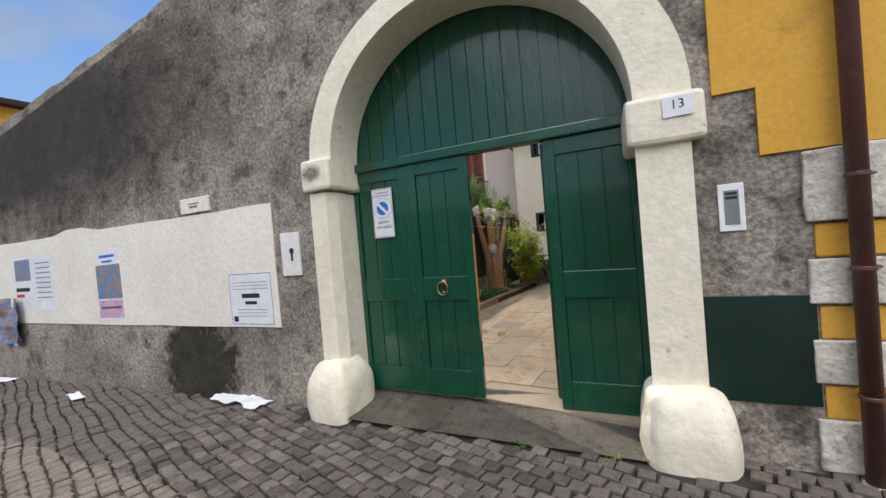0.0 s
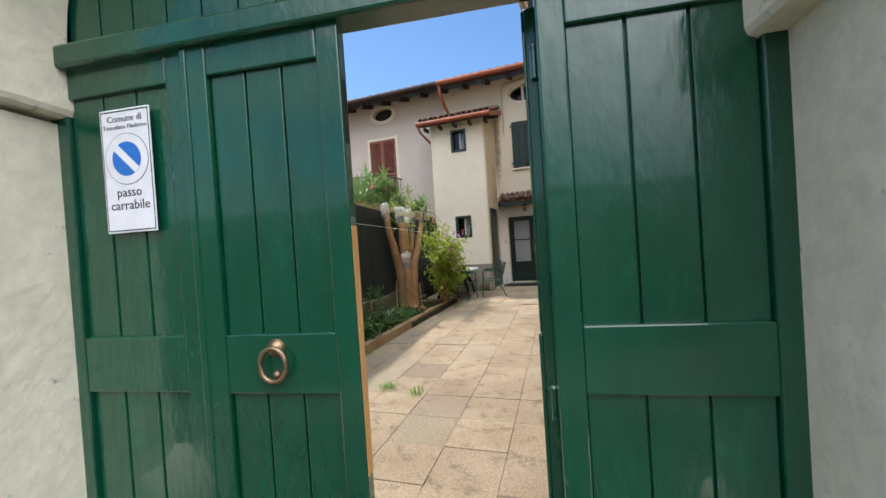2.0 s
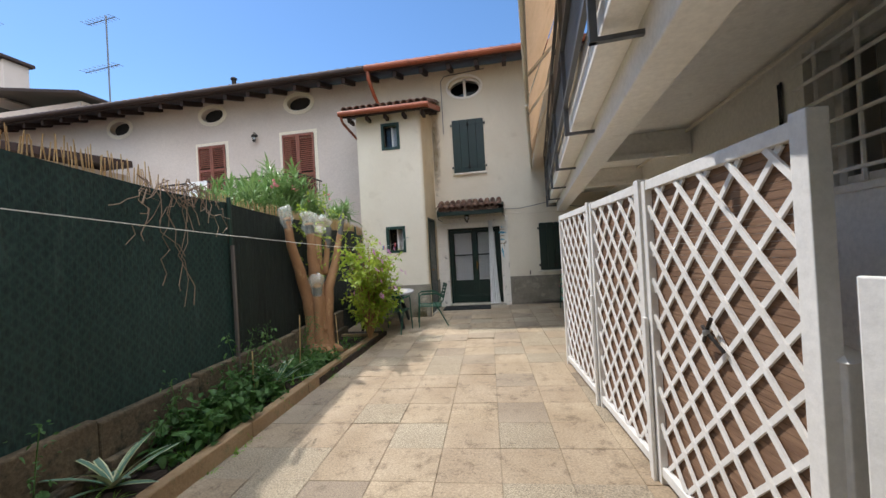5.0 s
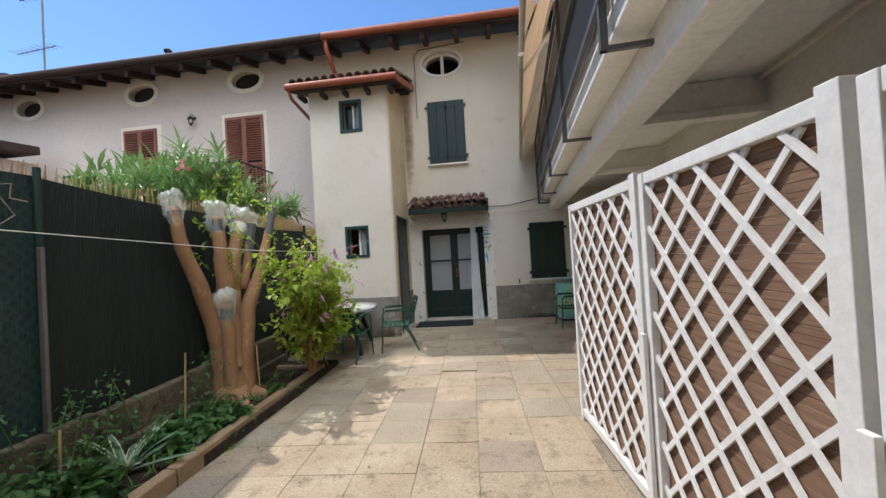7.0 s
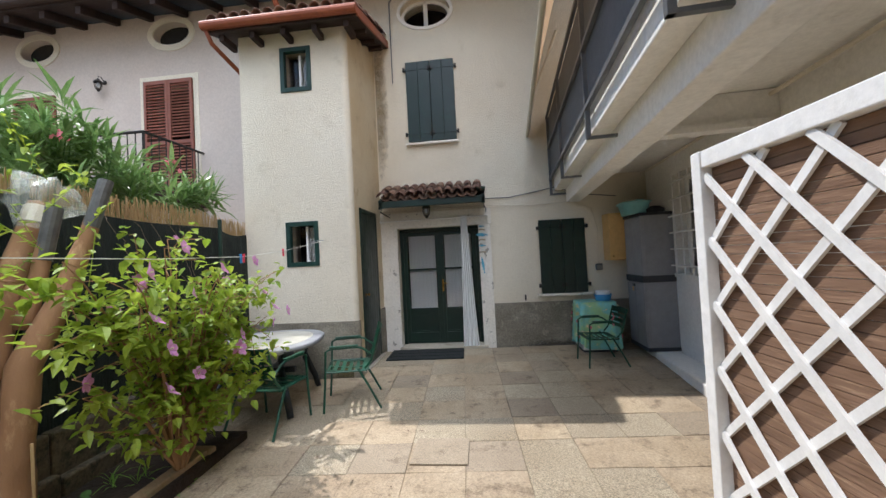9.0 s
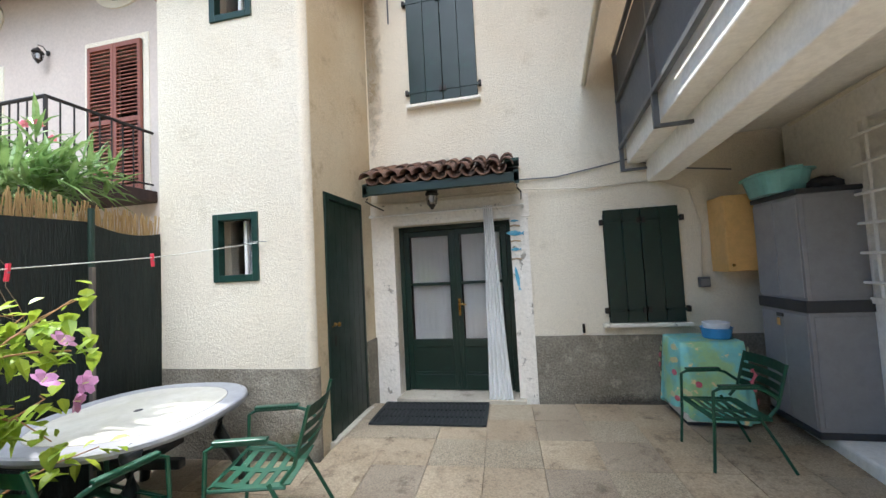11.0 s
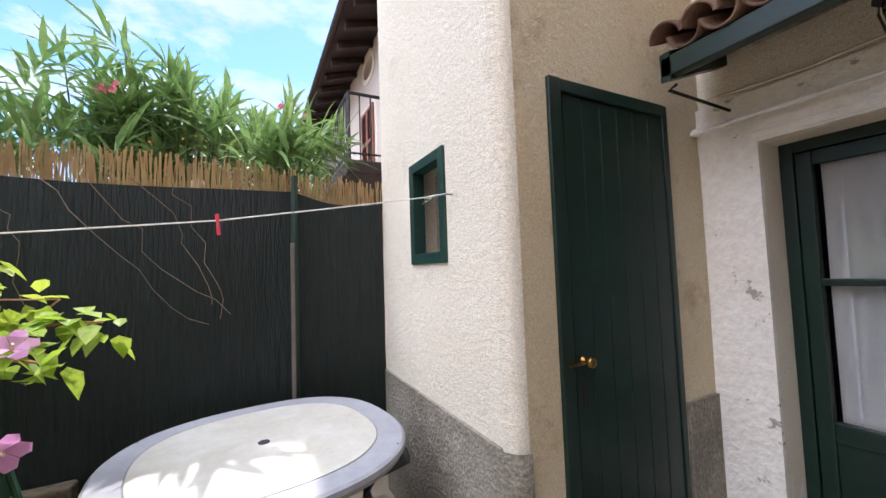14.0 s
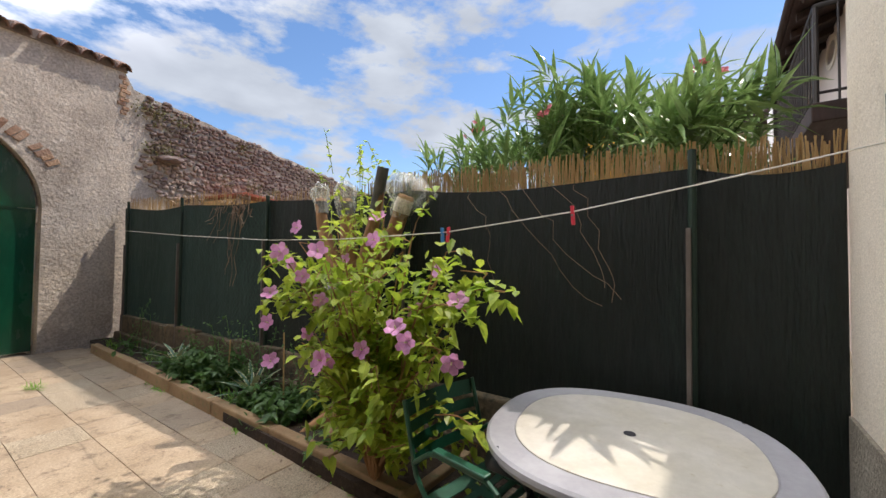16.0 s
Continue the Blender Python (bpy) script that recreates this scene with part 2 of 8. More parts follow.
def prism(bm, outline, y0, y1):
    """A flat outline in x and z, given thickness along y."""
    a = [bm.verts.new((x, y0, z)) for x, z in outline]
    b = [bm.verts.new((x, y1, z)) for x, z in outline]
    bm.faces.new(a)
    bm.faces.new(b[::-1])
    for i in range(len(a)):
        j = (i + 1) % len(a)
        bm.faces.new((a[j], a[i], b[i], b[j]))
    return bm


def arc(cx, cz, rx, rz, a0, a1, n):
    return [(cx + rx * math.cos(radians(a0 + (a1 - a0) * i / n)), cz + rz * math.sin(radians(a0 + (a1 - a0) * i / n))) for i in range(n + 1)]


def holed_wall(x0, x1, z0, z1, y0, y1, holes, bevel=0.0):
    """A wall along x between y0 and y1 with rectangular holes (x0, x1, z0, z1) right through it."""
    bm = bmesh.new()
    xs = sorted({x0, x1, *[v for h in holes for v in h[:2]]})
    zs = sorted({z0, z1, *[v for h in holes for v in h[2:]]})
    xs, zs = [v for v in xs if x0 <= v <= x1], [v for v in zs if z0 <= v <= z1]
    solid = lambda i, k: 0 <= i < len(xs) - 1 and 0 <= k < len(zs) - 1 and not any(h[0] <= (xs[i] + xs[i + 1]) / 2 <= h[1] and h[2] <= (zs[k] + zs[k + 1]) / 2 <= h[3] for h in holes)
    cache = {}

    def v(i, y, k):
        if (i, y, k) not in cache:
            cache[(i, y, k)] = bm.verts.new((xs[i], y, zs[k]))
        return cache[(i, y, k)]

    for i in range(len(xs) - 1):
        for k in range(len(zs) - 1):
            if not solid(i, k):
                continue
            bm.faces.new((v(i, y0, k), v(i + 1, y0, k), v(i + 1, y0, k + 1), v(i, y0, k + 1)))
            bm.faces.new((v(i, y1, k + 1), v(i + 1, y1, k + 1), v(i + 1, y1, k), v(i, y1, k)))
            if not solid(i - 1, k):
                bm.faces.new((v(i, y0, k), v(i, y0, k + 1), v(i, y1, k + 1), v(i, y1, k)))
            if not solid(i + 1, k):
                bm.faces.new((v(i + 1, y0, k), v(i + 1, y1, k), v(i + 1, y1, k + 1), v(i + 1, y0, k + 1)))
            if not solid(i, k - 1):
                bm.faces.new((v(i, y0, k), v(i, y1, k), v(i + 1, y1, k), v(i + 1, y0, k)))
            if not solid(i, k + 1):
                bm.faces.new((v(i, y0, k + 1), v(i + 1, y0, k + 1), v(i + 1, y1, k + 1), v(i, y1, k + 1)))
    return bm


rnd = random.Random(7)
YF, YT, XS = 13.44, 12.04, -3.68          # house facade, tower front, tower side
GATE = pose(-0.5, 2.9543, 0, 0, 0, 9.403)  # along the gate wall, and into the court
FENCE = lambda y: -4.62 - 0.063 * (y - 2.8)
KERB = lambda y: -4.13 - 0.028 * (y - 5.3)
LAT = lambda y: -0.925 - 0.0715 * (y - 4.97)
FLOOR = lambda y: 0.0 if y < 9.5 else min(0.07, 0.07 * (y - 9.5) / 3.0)
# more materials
# warm render of the court side, its sunlight put into the colour
M_RENDER_IN = mat("rough_render_sun_lightened", rgb("D6CAB8"), rgb("B1A595"), rgb("E6DCCA"), 0.97, big=0.9, fine=30, bump=1.0, bump_scale=20, spots=0.3, lo=0.4, hi=0.62)
M_RUBBLE = mat("rubble_stone", rgb("BDAC9F"), rgb("A08A7C"), rgb("7C6E65"), 0.95, big=3, fine=30, bump=0.7, bump_scale=25, vary=0.4, spots=0.3)
M_QUOIN = mat("rough_travertine", rgb("E8E2D4"), rgb("D2C9B8"), rgb("9A8F7E"), 0.95, big=2.2, fine=28, bump=1.0, bump_scale=24, spots=0.16, c_at=(0.57, 0.68))
M_MORTAR = mat("old_lime_mortar", rgb("8B7D70"), rgb("6E6259"), rough=0.98, fine=30, bump=0.6)
M_MOSS = mat("damp_moss_stain", rgb("2A281F"), rgb("423D30"), rgb("14150F"), 0.98, big=5, fine=25, bump=0.8, bump_scale=30)
M_PAPER = mat("white_paper", rgb("EFEFEF"), rgb("E4E5E8"), rough=0.7, fine=8)
M_INK = mat("dark_ink", rgb("2B2B30"), rough=0.7)
M_INKGREY = mat("grey_ink", rgb("7C7C82"), rough=0.7)
M_BLUE = mat("blue_print", rgb("1C6FC4"), rough=0.5)
M_PHOTO = mat("printed_lake_view", rgb("5F93C4"), rgb("B58F78"), rgb("3D4650"), 0.5, big=14, fine=60, lo=0.45, hi=0.55, spots=0.2)
M_PINKINK = mat("pink_print", rgb("C99AB5"), rgb("D8BCD0"), rough=0.6, big=6)
M_RED = mat("red_plastic", rgb("D8323A"), rough=0.4)
M_PEG = mat("coral_plastic", rgb("E8485A"), rough=0.4)
M_SKYBLUE = mat("blue_plastic", rgb("3F8FCB"), rough=0.4)
M_AQUA = mat("pale_aqua_plastic", rgb("7FB9B5"), rgb("6FA9A6"), rough=0.4)
M_STEEL = mat("dull_steel", rgb("9A9C9C"), rgb("82837F"), rough=0.4, metal=0.8)
M_BRASS = mat("worn_brass", rgb("B08A4A"), rgb("8F6C36"), rough=0.32, metal=1.0)
M_BRONZE = mat("pale_bronze", rgb("A58F72"), rgb("8C7658"), rough=0.42, metal=0.9)
M_PIPE = mat("brown_painted_pipe", rgb("66423A"), rgb("583832"), rgb("7A5348"), 0.45, big=3, fine=16)
M_BOX = mat("matt_dark_green_steel", rgb("03211A"), rgb("052A20"), rough=0.5, fine=10)
M_BARE = mat("bare_pine", rgb("D9A86C"), rgb("C79054"), rgb("B07A44"), 0.7, big=3, fine=40, stretch=(8, 8, 0.7))
M_GLASS = bpy.data.materials.new("window_glass")
M_GLASS.use_nodes = True
gp = M_GLASS.node_tree.nodes["Principled BSDF"]
gp.inputs["Transmission Weight"].default_value, gp.inputs["Roughness"].default_value, gp.inputs["IOR"].default_value = 1.0, 0.02, 1.45
M_LACE = mat("white_cotton_curtain", rgb("F6F6F4"), rgb("EBECEA"), rough=0.9, fine=90, sub=0.0)
# near-black: puts the shade of unlit rooms into colour; also the vent pipe
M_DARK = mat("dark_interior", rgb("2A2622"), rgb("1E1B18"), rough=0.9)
M_RUBBER = mat("black_rubber", rgb("1D2222"), rgb("272D2D"), rough=0.75, fine=60)
M_REED = mat("dry_reed", rgb("C8AC7C"), rgb("A98C60"), rgb("DCC79C"), 0.8, big=30, fine=60, stretch=(1, 1, 0.1))
M_MAT = mat("brown_bamboo_mat", rgb("8F6F56"), rgb("7A5C46"), rgb("A98A6C"), 0.85, big=6, fine=60, stretch=(0.3, 0.3, 4), bump=0.3)
M_BARK = mat("pale_smooth_bark", rgb("A37C58"), rgb("8A6645"), rgb("B39068"), 0.9, big=3, fine=24, bump=0.5, bump_scale=18, stretch=(1, 1, 0.4))
M_LEAF = mat("hibiscus_leaf", rgb("86A536"), rgb("B3C24A"), rgb("55802F"), 0.45, big=4, fine=10)
M_OLEANDER = mat("oleander_leaf", rgb("65884A"), rgb("8CA868"), rgb("466A36"), 0.3, big=4, fine=10)
M_GROUNDLEAF = mat("bed_plant_leaf", rgb("3C652C"), rgb("55793A"), rgb("2A4C23"), 0.55, big=6, fine=12)
M_AGAVE = mat("agave_leaf", rgb("5C7F6A"), rgb("6F9078"), rough=0.5, big=5)
M_AGAVE_EDGE = mat("cream_agave_margin", rgb("D8D6A8"), rgb("C9C894"), rough=0.5, big=5)
M_GRASS = mat("fresh_grass", rgb("6FA03A"), rgb("87B54A"), rough=0.6, big=8)
M_DRY = mat("dry_twig", rgb("93806C"), rgb("6E5B4A"), rough=0.9)
M_PETAL = mat("mallow_pink_petal", rgb("D48AC2"), rgb("E3A9D6"), rough=0.6, big=12)
M_ROSE = mat("oleander_flower", rgb("DE6C7E"), rgb("E88C9A"), rough=0.6, big=12)
M_PLASTIC = mat("wrinkled_clear_film", rgb("E2E6DA"), rgb("D2D8C8"), rgb("F0F0EC"), 0.22, big=7, fine=25, bump=1.0, bump_scale=16)
M_TAPE = mat("grey_tape", rgb("4A4A48"), rgb("5E5E5A"), rough=0.5, big=14)
M_TABLEGREY = mat("grey_resin", rgb("8E8F93"), rgb("A2A3A6"), rough=0.5, fine=14)
M_TABLEWHITE = mat("stained_white_resin", rgb("C6C3B8"), rgb("BAB6A6"), rgb("A89E80"), 0.42, big=4, fine=12, c_at=(0.6, 0.78))
M_TABLELEG = mat("dark_resin_leg", rgb("20262A"), rgb("2A3034"), rough=0.45)
M_CHAIR = mat("worn_green_enamel", rgb("0B3F2D"), rgb("124F3A"), rgb("8F9A8A"), 0.4, big=5, fine=16, c_at=(0.66, 0.72))
M_CAB = mat("grey_resin_cabinet", rgb("959597"), rgb("8A8A8C"), rough=0.5, fine=10)
M_CABDK = mat("dark_grey_resin_trim", rgb("38393C"), rough=0.55)
M_OCHREWOOD = mat("yellow_varnished_board", rgb("DFB474"), rgb("D2A560"), rough=0.5, fine=20)
M_CLOTH = mat("aqua_flowered_oilcloth", rgb("86CFCB"), rgb("A5CF98"), rgb("EFDCA6"), 0.5, big=2.6, fine=10, lo=0.46, hi=0.56, c_at=(0.6, 0.63))
M_LIMEKERB = mat("sandy_concrete_kerb", rgb("A98E6C"), rgb("8E7556"), rgb("7A7A58"), 0.95, big=2, fine=40, bump=0.4, bump_scale=40)
M_AWNING = mat("sandy_awning_cloth", rgb("D9B894"), rgb("CFAC86"), rgb("BE9B78"), 0.9, big=1.2, fine=30)
M_ALU = mat("cream_painted_bar", rgb("DCD2BE"), rgb("CFC4AE"), rough=0.45)
M_NETGREY = mat("grey_woven_screen", rgb("5E6165"), rgb("6B6E72"), rough=0.8, fine=80)
M_IRON = mat("black_iron", rgb("25211F"), rgb("35302C"), rough=0.55, metal=0.4)
M_ROPE = mat("white_cord", rgb("E4E2D8"), rough=0.8)
M_POST = mat("green_coated_post", rgb("10281F"), rgb("183428"), rough=0.5)
M_SHUTTER = mat("blue_green_window_paint", rgb("103028"), rgb("173C33"), rgb("0C2620"), 0.5, big=3, fine=14)
M_STAKE = mat("grey_steel_angle", rgb("77706A"), rgb("655C55"), rough=0.6, metal=0.4)
M_FISH = mat("turquoise_painted_wood", rgb("3F9AC0"), rgb("6FB9CF"), rgb("D8CFB8"), 0.6, big=14, c_at=(0.6, 0.66))
M_DRIFT = mat("driftwood", rgb("B9A588"), rgb("9F8B6E"), rough=0.9)



def translucent(m, share):
    """Lets light through a thin material: leaves, netting, cloth."""
    n, l = m.node_tree.nodes, m.node_tree.links
    p, out = n["Principled BSDF"], n["Material Output"]
    tr, mx = n.new("ShaderNodeBsdfTranslucent"), n.new("ShaderNodeMixShader")
    l.new(p.inputs["Base Color"].links[0].from_socket, tr.inputs["Color"])
    mx.inputs["Fac"].default_value = share
    l.new(p.outputs["BSDF"], mx.inputs[1])
    l.new(tr.outputs["BSDF"], mx.inputs[2])
    l.new(mx.outputs["Shader"], out.inputs["Surface"])


for m_, share in ((M_LEAF, 0.5), (M_OLEANDER, 0.3), (M_GROUNDLEAF, 0.35), (M_GRASS, 0.4), (M_PETAL, 0.4), (M_ROSE, 0.35), (M_SHADE, 0.35), (M_NET_SHADED, 0.12), (M_AWNING, 0.35), (M_LACE, 0.15), (M_REED, 0.25)):
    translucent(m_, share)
# the wire mesh behind the netting prints through as diamonds
net_n, net_l = M_SHADE.node_tree.nodes, M_SHADE.node_tree.links
net_geo, net_sep = net_n.new("ShaderNodeNewGeometry"), net_n.new("ShaderNodeSeparateXYZ")
net_l.new(net_geo.outputs["Position"], net_sep.inputs["Vector"])
net_wave = []
for way in ("ADD", "SUBTRACT"):
    q0, q1, q2, q3 = (net_n.new("ShaderNodeMath") for _ in range(4))
    q0.operation, q1.operation, q2.operation, q3.operation = way, "MULTIPLY", "SINE", "POWER"
    net_l.new(net_sep.outputs["Y"], q0.inputs[0]), net_l.new(net_sep.outputs["Z"], q0.inputs[1])
    net_l.new(q0.outputs["Value"], q1.inputs[0]), net_l.new(q1.outputs["Value"], q2.inputs[0]), net_l.new(q2.outputs["Value"], q3.inputs[0])
    q1.inputs[1].default_value, q3.inputs[1].default_value = 38.0, 6.0
    net_wave.append(q3.outputs["Value"])
net_max, net_rng, net_mul = net_n.new("ShaderNodeMath"), net_n.new("ShaderNodeMapRange"), net_n.new("ShaderNodeMix")
net_max.operation = "MAXIMUM"
net_l.new(net_wave[0], net_max.inputs[0]), net_l.new(net_wave[1], net_max.inputs[1])
net_l.new(net_max.outputs["Value"], net_rng.inputs["Value"])
net_rng.inputs["To Min"].default_value, net_rng.inputs["To Max"].default_value = 0.0, 0.32
net_mul.data_type = "RGBA"
net_col = M_SHADE.node_tree.nodes["Principled BSDF"].inputs["Base Color"]
net_l.new(net_rng.outputs["Result"], net_mul.inputs["Factor"])
net_l.new(net_col.links[0].from_socket, net_mul.inputs["A"])
net_mul.inputs["B"].default_value = rgb("36564B")
net_l.new(net_mul.outputs["Result"], net_col)

film_n, film_l = M_PLASTIC.node_tree.nodes, M_PLASTIC.node_tree.links
film_mix, film_clear = film_n.new("ShaderNodeMixShader"), film_n.new("ShaderNodeBsdfTransparent")
film_mix.inputs["Fac"].default_value = 0.68
film_l.new(film_n["Principled BSDF"].outputs["BSDF"], film_mix.inputs[1])
film_l.new(film_clear.outputs["BSDF"], film_mix.inputs[2])
film_l.new(film_mix.outputs["Shader"], film_n["Material Output"].inputs["Surface"])


# ---- the gate wall and the street ----
def arched_wall(s0, s1, d0, d1, top, c, r, rz, spring):
    """A wall with an arched passage; top gives its height along s."""
    cols = [(s0, -0.6)] + [(x / 6, -0.6) for x in range(int(s0 * 6) + 1, int((c - r) * 6))] + [(c - r, -0.6)]
    cols += arc(c, spring, r, rz, 180, 0, 28) + [(c + r, -0.6), (s1, -0.6)]
    bm = bmesh.new()
    rows = [[bm.verts.new((s, d, z)) for d, z in ((d0, zb), (d0, top(s)), (d1, top(s)), (d1, zb))] for s, zb in cols]
    for a, b in zip(rows, rows[1:]):
        flat = abs(a[0].co.x - b[0].co.x) < 1e-6
        for j in range(4):
            if (a[0].co - b[0].co).length > 1e-6 and not (flat and j < 3):
                bm.faces.new((a[j], b[j], b[(j + 1) % 4], a[(j + 1) % 4]))
    bm.faces.new(rows[0])
    bm.faces.new(rows[-1][::-1])
    return bm


def wall_top(s):
    """The outer wall's height: high at the gate, dropping along the lane."""
    if s > -4.05:
        return 4.9
    return 4.62 - 0.145 * (-4.05 - s) ** 0.93 + 0.05 * noise.noise((s * 1.7, 0, 0)) + 0.045 * noise.noise((s * 5.3, 3, 0))


struct(part("wall_gate", arched_wall(-16, 0.45, 0, 0.3, wall_top, -1.545, 1.47, 1.36, 2.25), M_RENDER, m=GATE), "weathered grey rendered garden wall with an arched gateway", "wall")
wall_in = struct(part("wall_gate_court_side", arched_wall(-16, 0.45, 0.3, 0.55, wall_top, -1.545, 1.47, 1.36, 2.25), M_RENDER_IN, m=GATE), "rough render on the court side of the gate wall, lightened for sunlight", "wall")
CS, RI = -1.545, 1.235
surround = thing("gate_surround", GATE, "lime-washed stone surround of the arched gateway", "gate surround", kind="structure")


def rough_block(bm, jitter, cuts=2, seed=0):
    """Breaks the evenness of a stone block."""
    bmesh.ops.subdivide_edges(bm, edges=list(bm.edges), cuts=cuts, use_grid_fill=True)
    for v in bm.verts:
        n_ = noise.noise_vector(v.co * 3.1 + Vector((seed, 0, 0))) + 0.5 * noise.noise_vector(v.co * 9.0 + Vector((0, seed, 0)))
        v.co += n_ * jitter
    return bm


ring = arc(-1.505, 2.25, 1.52, 1.4, 0, 180, 36) + arc(CS, 2.25, RI, 1.18, 180, 0, 36)
part("arch", prism(bmesh.new(), ring, -0.05, 0.35), M_STONEWHITE, surround)
for k, (a, b) in enumerate(((-3.06, -2.83), (-0.318, -0.005))):
    bm = bmesh.new()
    # the shafts are chamfered or splayed towards the gate
    outline = [(a, 0.38), (a, 0.1), (a, -0.05), (b - 0.045, -0.05), (b, 0.06), (b - 0.015, 0.38)] if k == 0 else [(a + 0.05, 0.38), (a + 0.02, 0.12), (a, -0.05), (b, -0.05), (b, 0.1), (b, 0.38)]
    lo = [bm.verts.new((x, y, 0.1)) for x, y in outline]
    hi = [bm.verts.new((x, y, 2.0)) for x, y in outline]
    bm.faces.new(lo[::-1]), bm.faces.new(hi)
    for i in range(6):
        bm.faces.new((lo[i], lo[(i + 1) % 6], hi[(i + 1) % 6], hi[i]))
    part("pillar", bm, M_STONEWHITE, surround)
    part("capital", rough_block(block(a - 0.05, b + (0.05, 0.08)[k], -0.1, 0.4, (2.02, 1.95)[k], (2.31, 2.25)[k], 0.03), 0.007, 1, k), M_STONEWHITE, surround, "weathered stone capital")
    stone = bmesh.new()
    bmesh.ops.create_icosphere(stone, subdivisions=4, radius=1.0)
    for v in stone.verts:
        p = v.co
        p = Vector([math.copysign(abs(q) ** (0.55, 0.55, 0.72)[i], q) for i, q in enumerate(p)])
        n_ = noise.noise_vector(p * 2 + Vector((k * 3, 0, 0))) * 0.03
        v.co = Vector(((a + b) / 2 + (0.0, 0.02)[k] + p.x * (0.24, 0.27)[k], 0.03 + p.y * 0.29, (0.04, 0.0)[k] + p.z * (0.4, 0.41)[k])) + n_
    part("guard_stone", stone, M_STONEWHITE, surround, "rounded stone at the pillar's foot", smooth=True)

doors = thing("green_gate", GATE, "glossy dark green panelled timber gate, partly open", "gate")


def leaf(parent, x0, x1, z0, z1, boards, y=0.34, rail=1.02, th=0.055):
    """A framed gate leaf with recessed boards, above and below a rail."""
    w = 0.085
    for a, b in ((x0, x0 + w), (x1 - w, x1)):
        part("stile", block(a, b, y, y + th, z0, z1, 0.006), M_GREEN, parent)
    for a, b in ((z0, z0 + 0.24), (rail - 0.11, rail + 0.11), (z1 - 0.13, z1)):
        part("rail", block(x0 + w, x1 - w, y + 0.002, y + th - 0.002, a, b, 0.006), M_GREEN, parent)
    step = (x1 - x0 - 2 * w) / boards
    for i in range(boards):
        for a, b in ((z0 + 0.24, rail - 0.11), (rail + 0.11, z1 - 0.13)):
            part("board", block(x0 + w + step * i + 0.0035, x0 + w + step * (i + 1) - 0.0035, y + 0.02, y + th - 0.012, a - 0.01, b + 0.01, 0.004), M_GREEN, parent)
    part("backing", block(x0 + w - 0.01, x1 - w + 0.01, y + th - 0.02, y + th - 0.008, z0 + 0.2, z1 - 0.1), M_GREEN, parent)


leaf(doors, -2.88, -2.237, 0.03, 2.22, 3)
leaf(doors, -2.223, -1.614, 0.03, 2.22, 3, y=0.331)
leaf(doors, -0.955, -0.25, -0.01, 2.2, 3)
part("cover_strip", block(-2.245, -2.215, 0.325, 0.345, 0.05, 2.2, 0.006), M_GREEN, doors)
part("transom_rail", block(-2.79, -0.3, 0.30, 0.42, 2.2, 2.29, 0.012), M_GREEN, doors)
part("transom_backing", prism(bmesh.new(), arc(CS, 2.25, RI + 0.2, 1.33, 0, 180, 30), 0.395, 0.43), M_GREEN, doors)
part("leaf_back", block(-2.99, -1.66, 0.402, 0.412, 0.03, 2.24, 0.002), M_GREEN, doors)
part("leaf_back", block(-0.94, -0.1, 0.402, 0.412, 0.0, 2.24, 0.002), M_GREEN, doors)
top_z = lambda x: 2.25 + 1.2 * math.sqrt(max(0.0, 1 - ((x - CS) / (RI + 0.02)) ** 2))
for i in range(16):
    a, b = CS - RI + i * RI / 8 + 0.004, CS - RI + (i + 1) * RI / 8 - 0.004
    part("transom_board", prism(bmesh.new(), [(a, 2.27), (b, 2.27), (b, top_z(b)), ((a + b) / 2, top_z((a + b) / 2)), (a, top_z(a))], 0.365, 0.388), M_GREEN, doors)
part("bare_edge", block(-1.6138, -1.6115, 0.337, 0.38, 0.62, 1.5, 0.001), M_BARE, doors, "strip of unpainted pine on the edge")
for z in (0.42, 1.9):
    part("bolt_plate", block(-1.6138, -1.611, 0.345, 0.372, z - 0.11, z + 0.11, 0.001), M_IRON, doors, "rusty slot in the edge")
knock = thing("door_knocker", GATE @ pose(-1.93, 0.335, 1.06), "round pale bronze ring knocker", "knocker")
part("rose", lathe(bmesh.new(), [(0.034, 0), (0.034, 0.006), (0.022, 0.016), (0.01, 0.03)], 20, pose(0, 0, 0.02, 90)), M_BRONZE, knock, smooth=True)
bm = bmesh.new()
tube(bm, [(0.052 * math.sin(a), -0.03, -0.035 + 0.06 * math.cos(a)) for a in (2 * math.pi * i / 24 for i in range(25))], 0.009, 10, cap=False)
part("ring", bm, M_BRONZE, knock, smooth=True)
part("stop", lathe(bmesh.new(), [(0.014, 0), (0.016, 0.012), (0.006, 0.022)], 14, pose(0, 0, -0.075, 90)), M_BRONZE, knock, smooth=True)

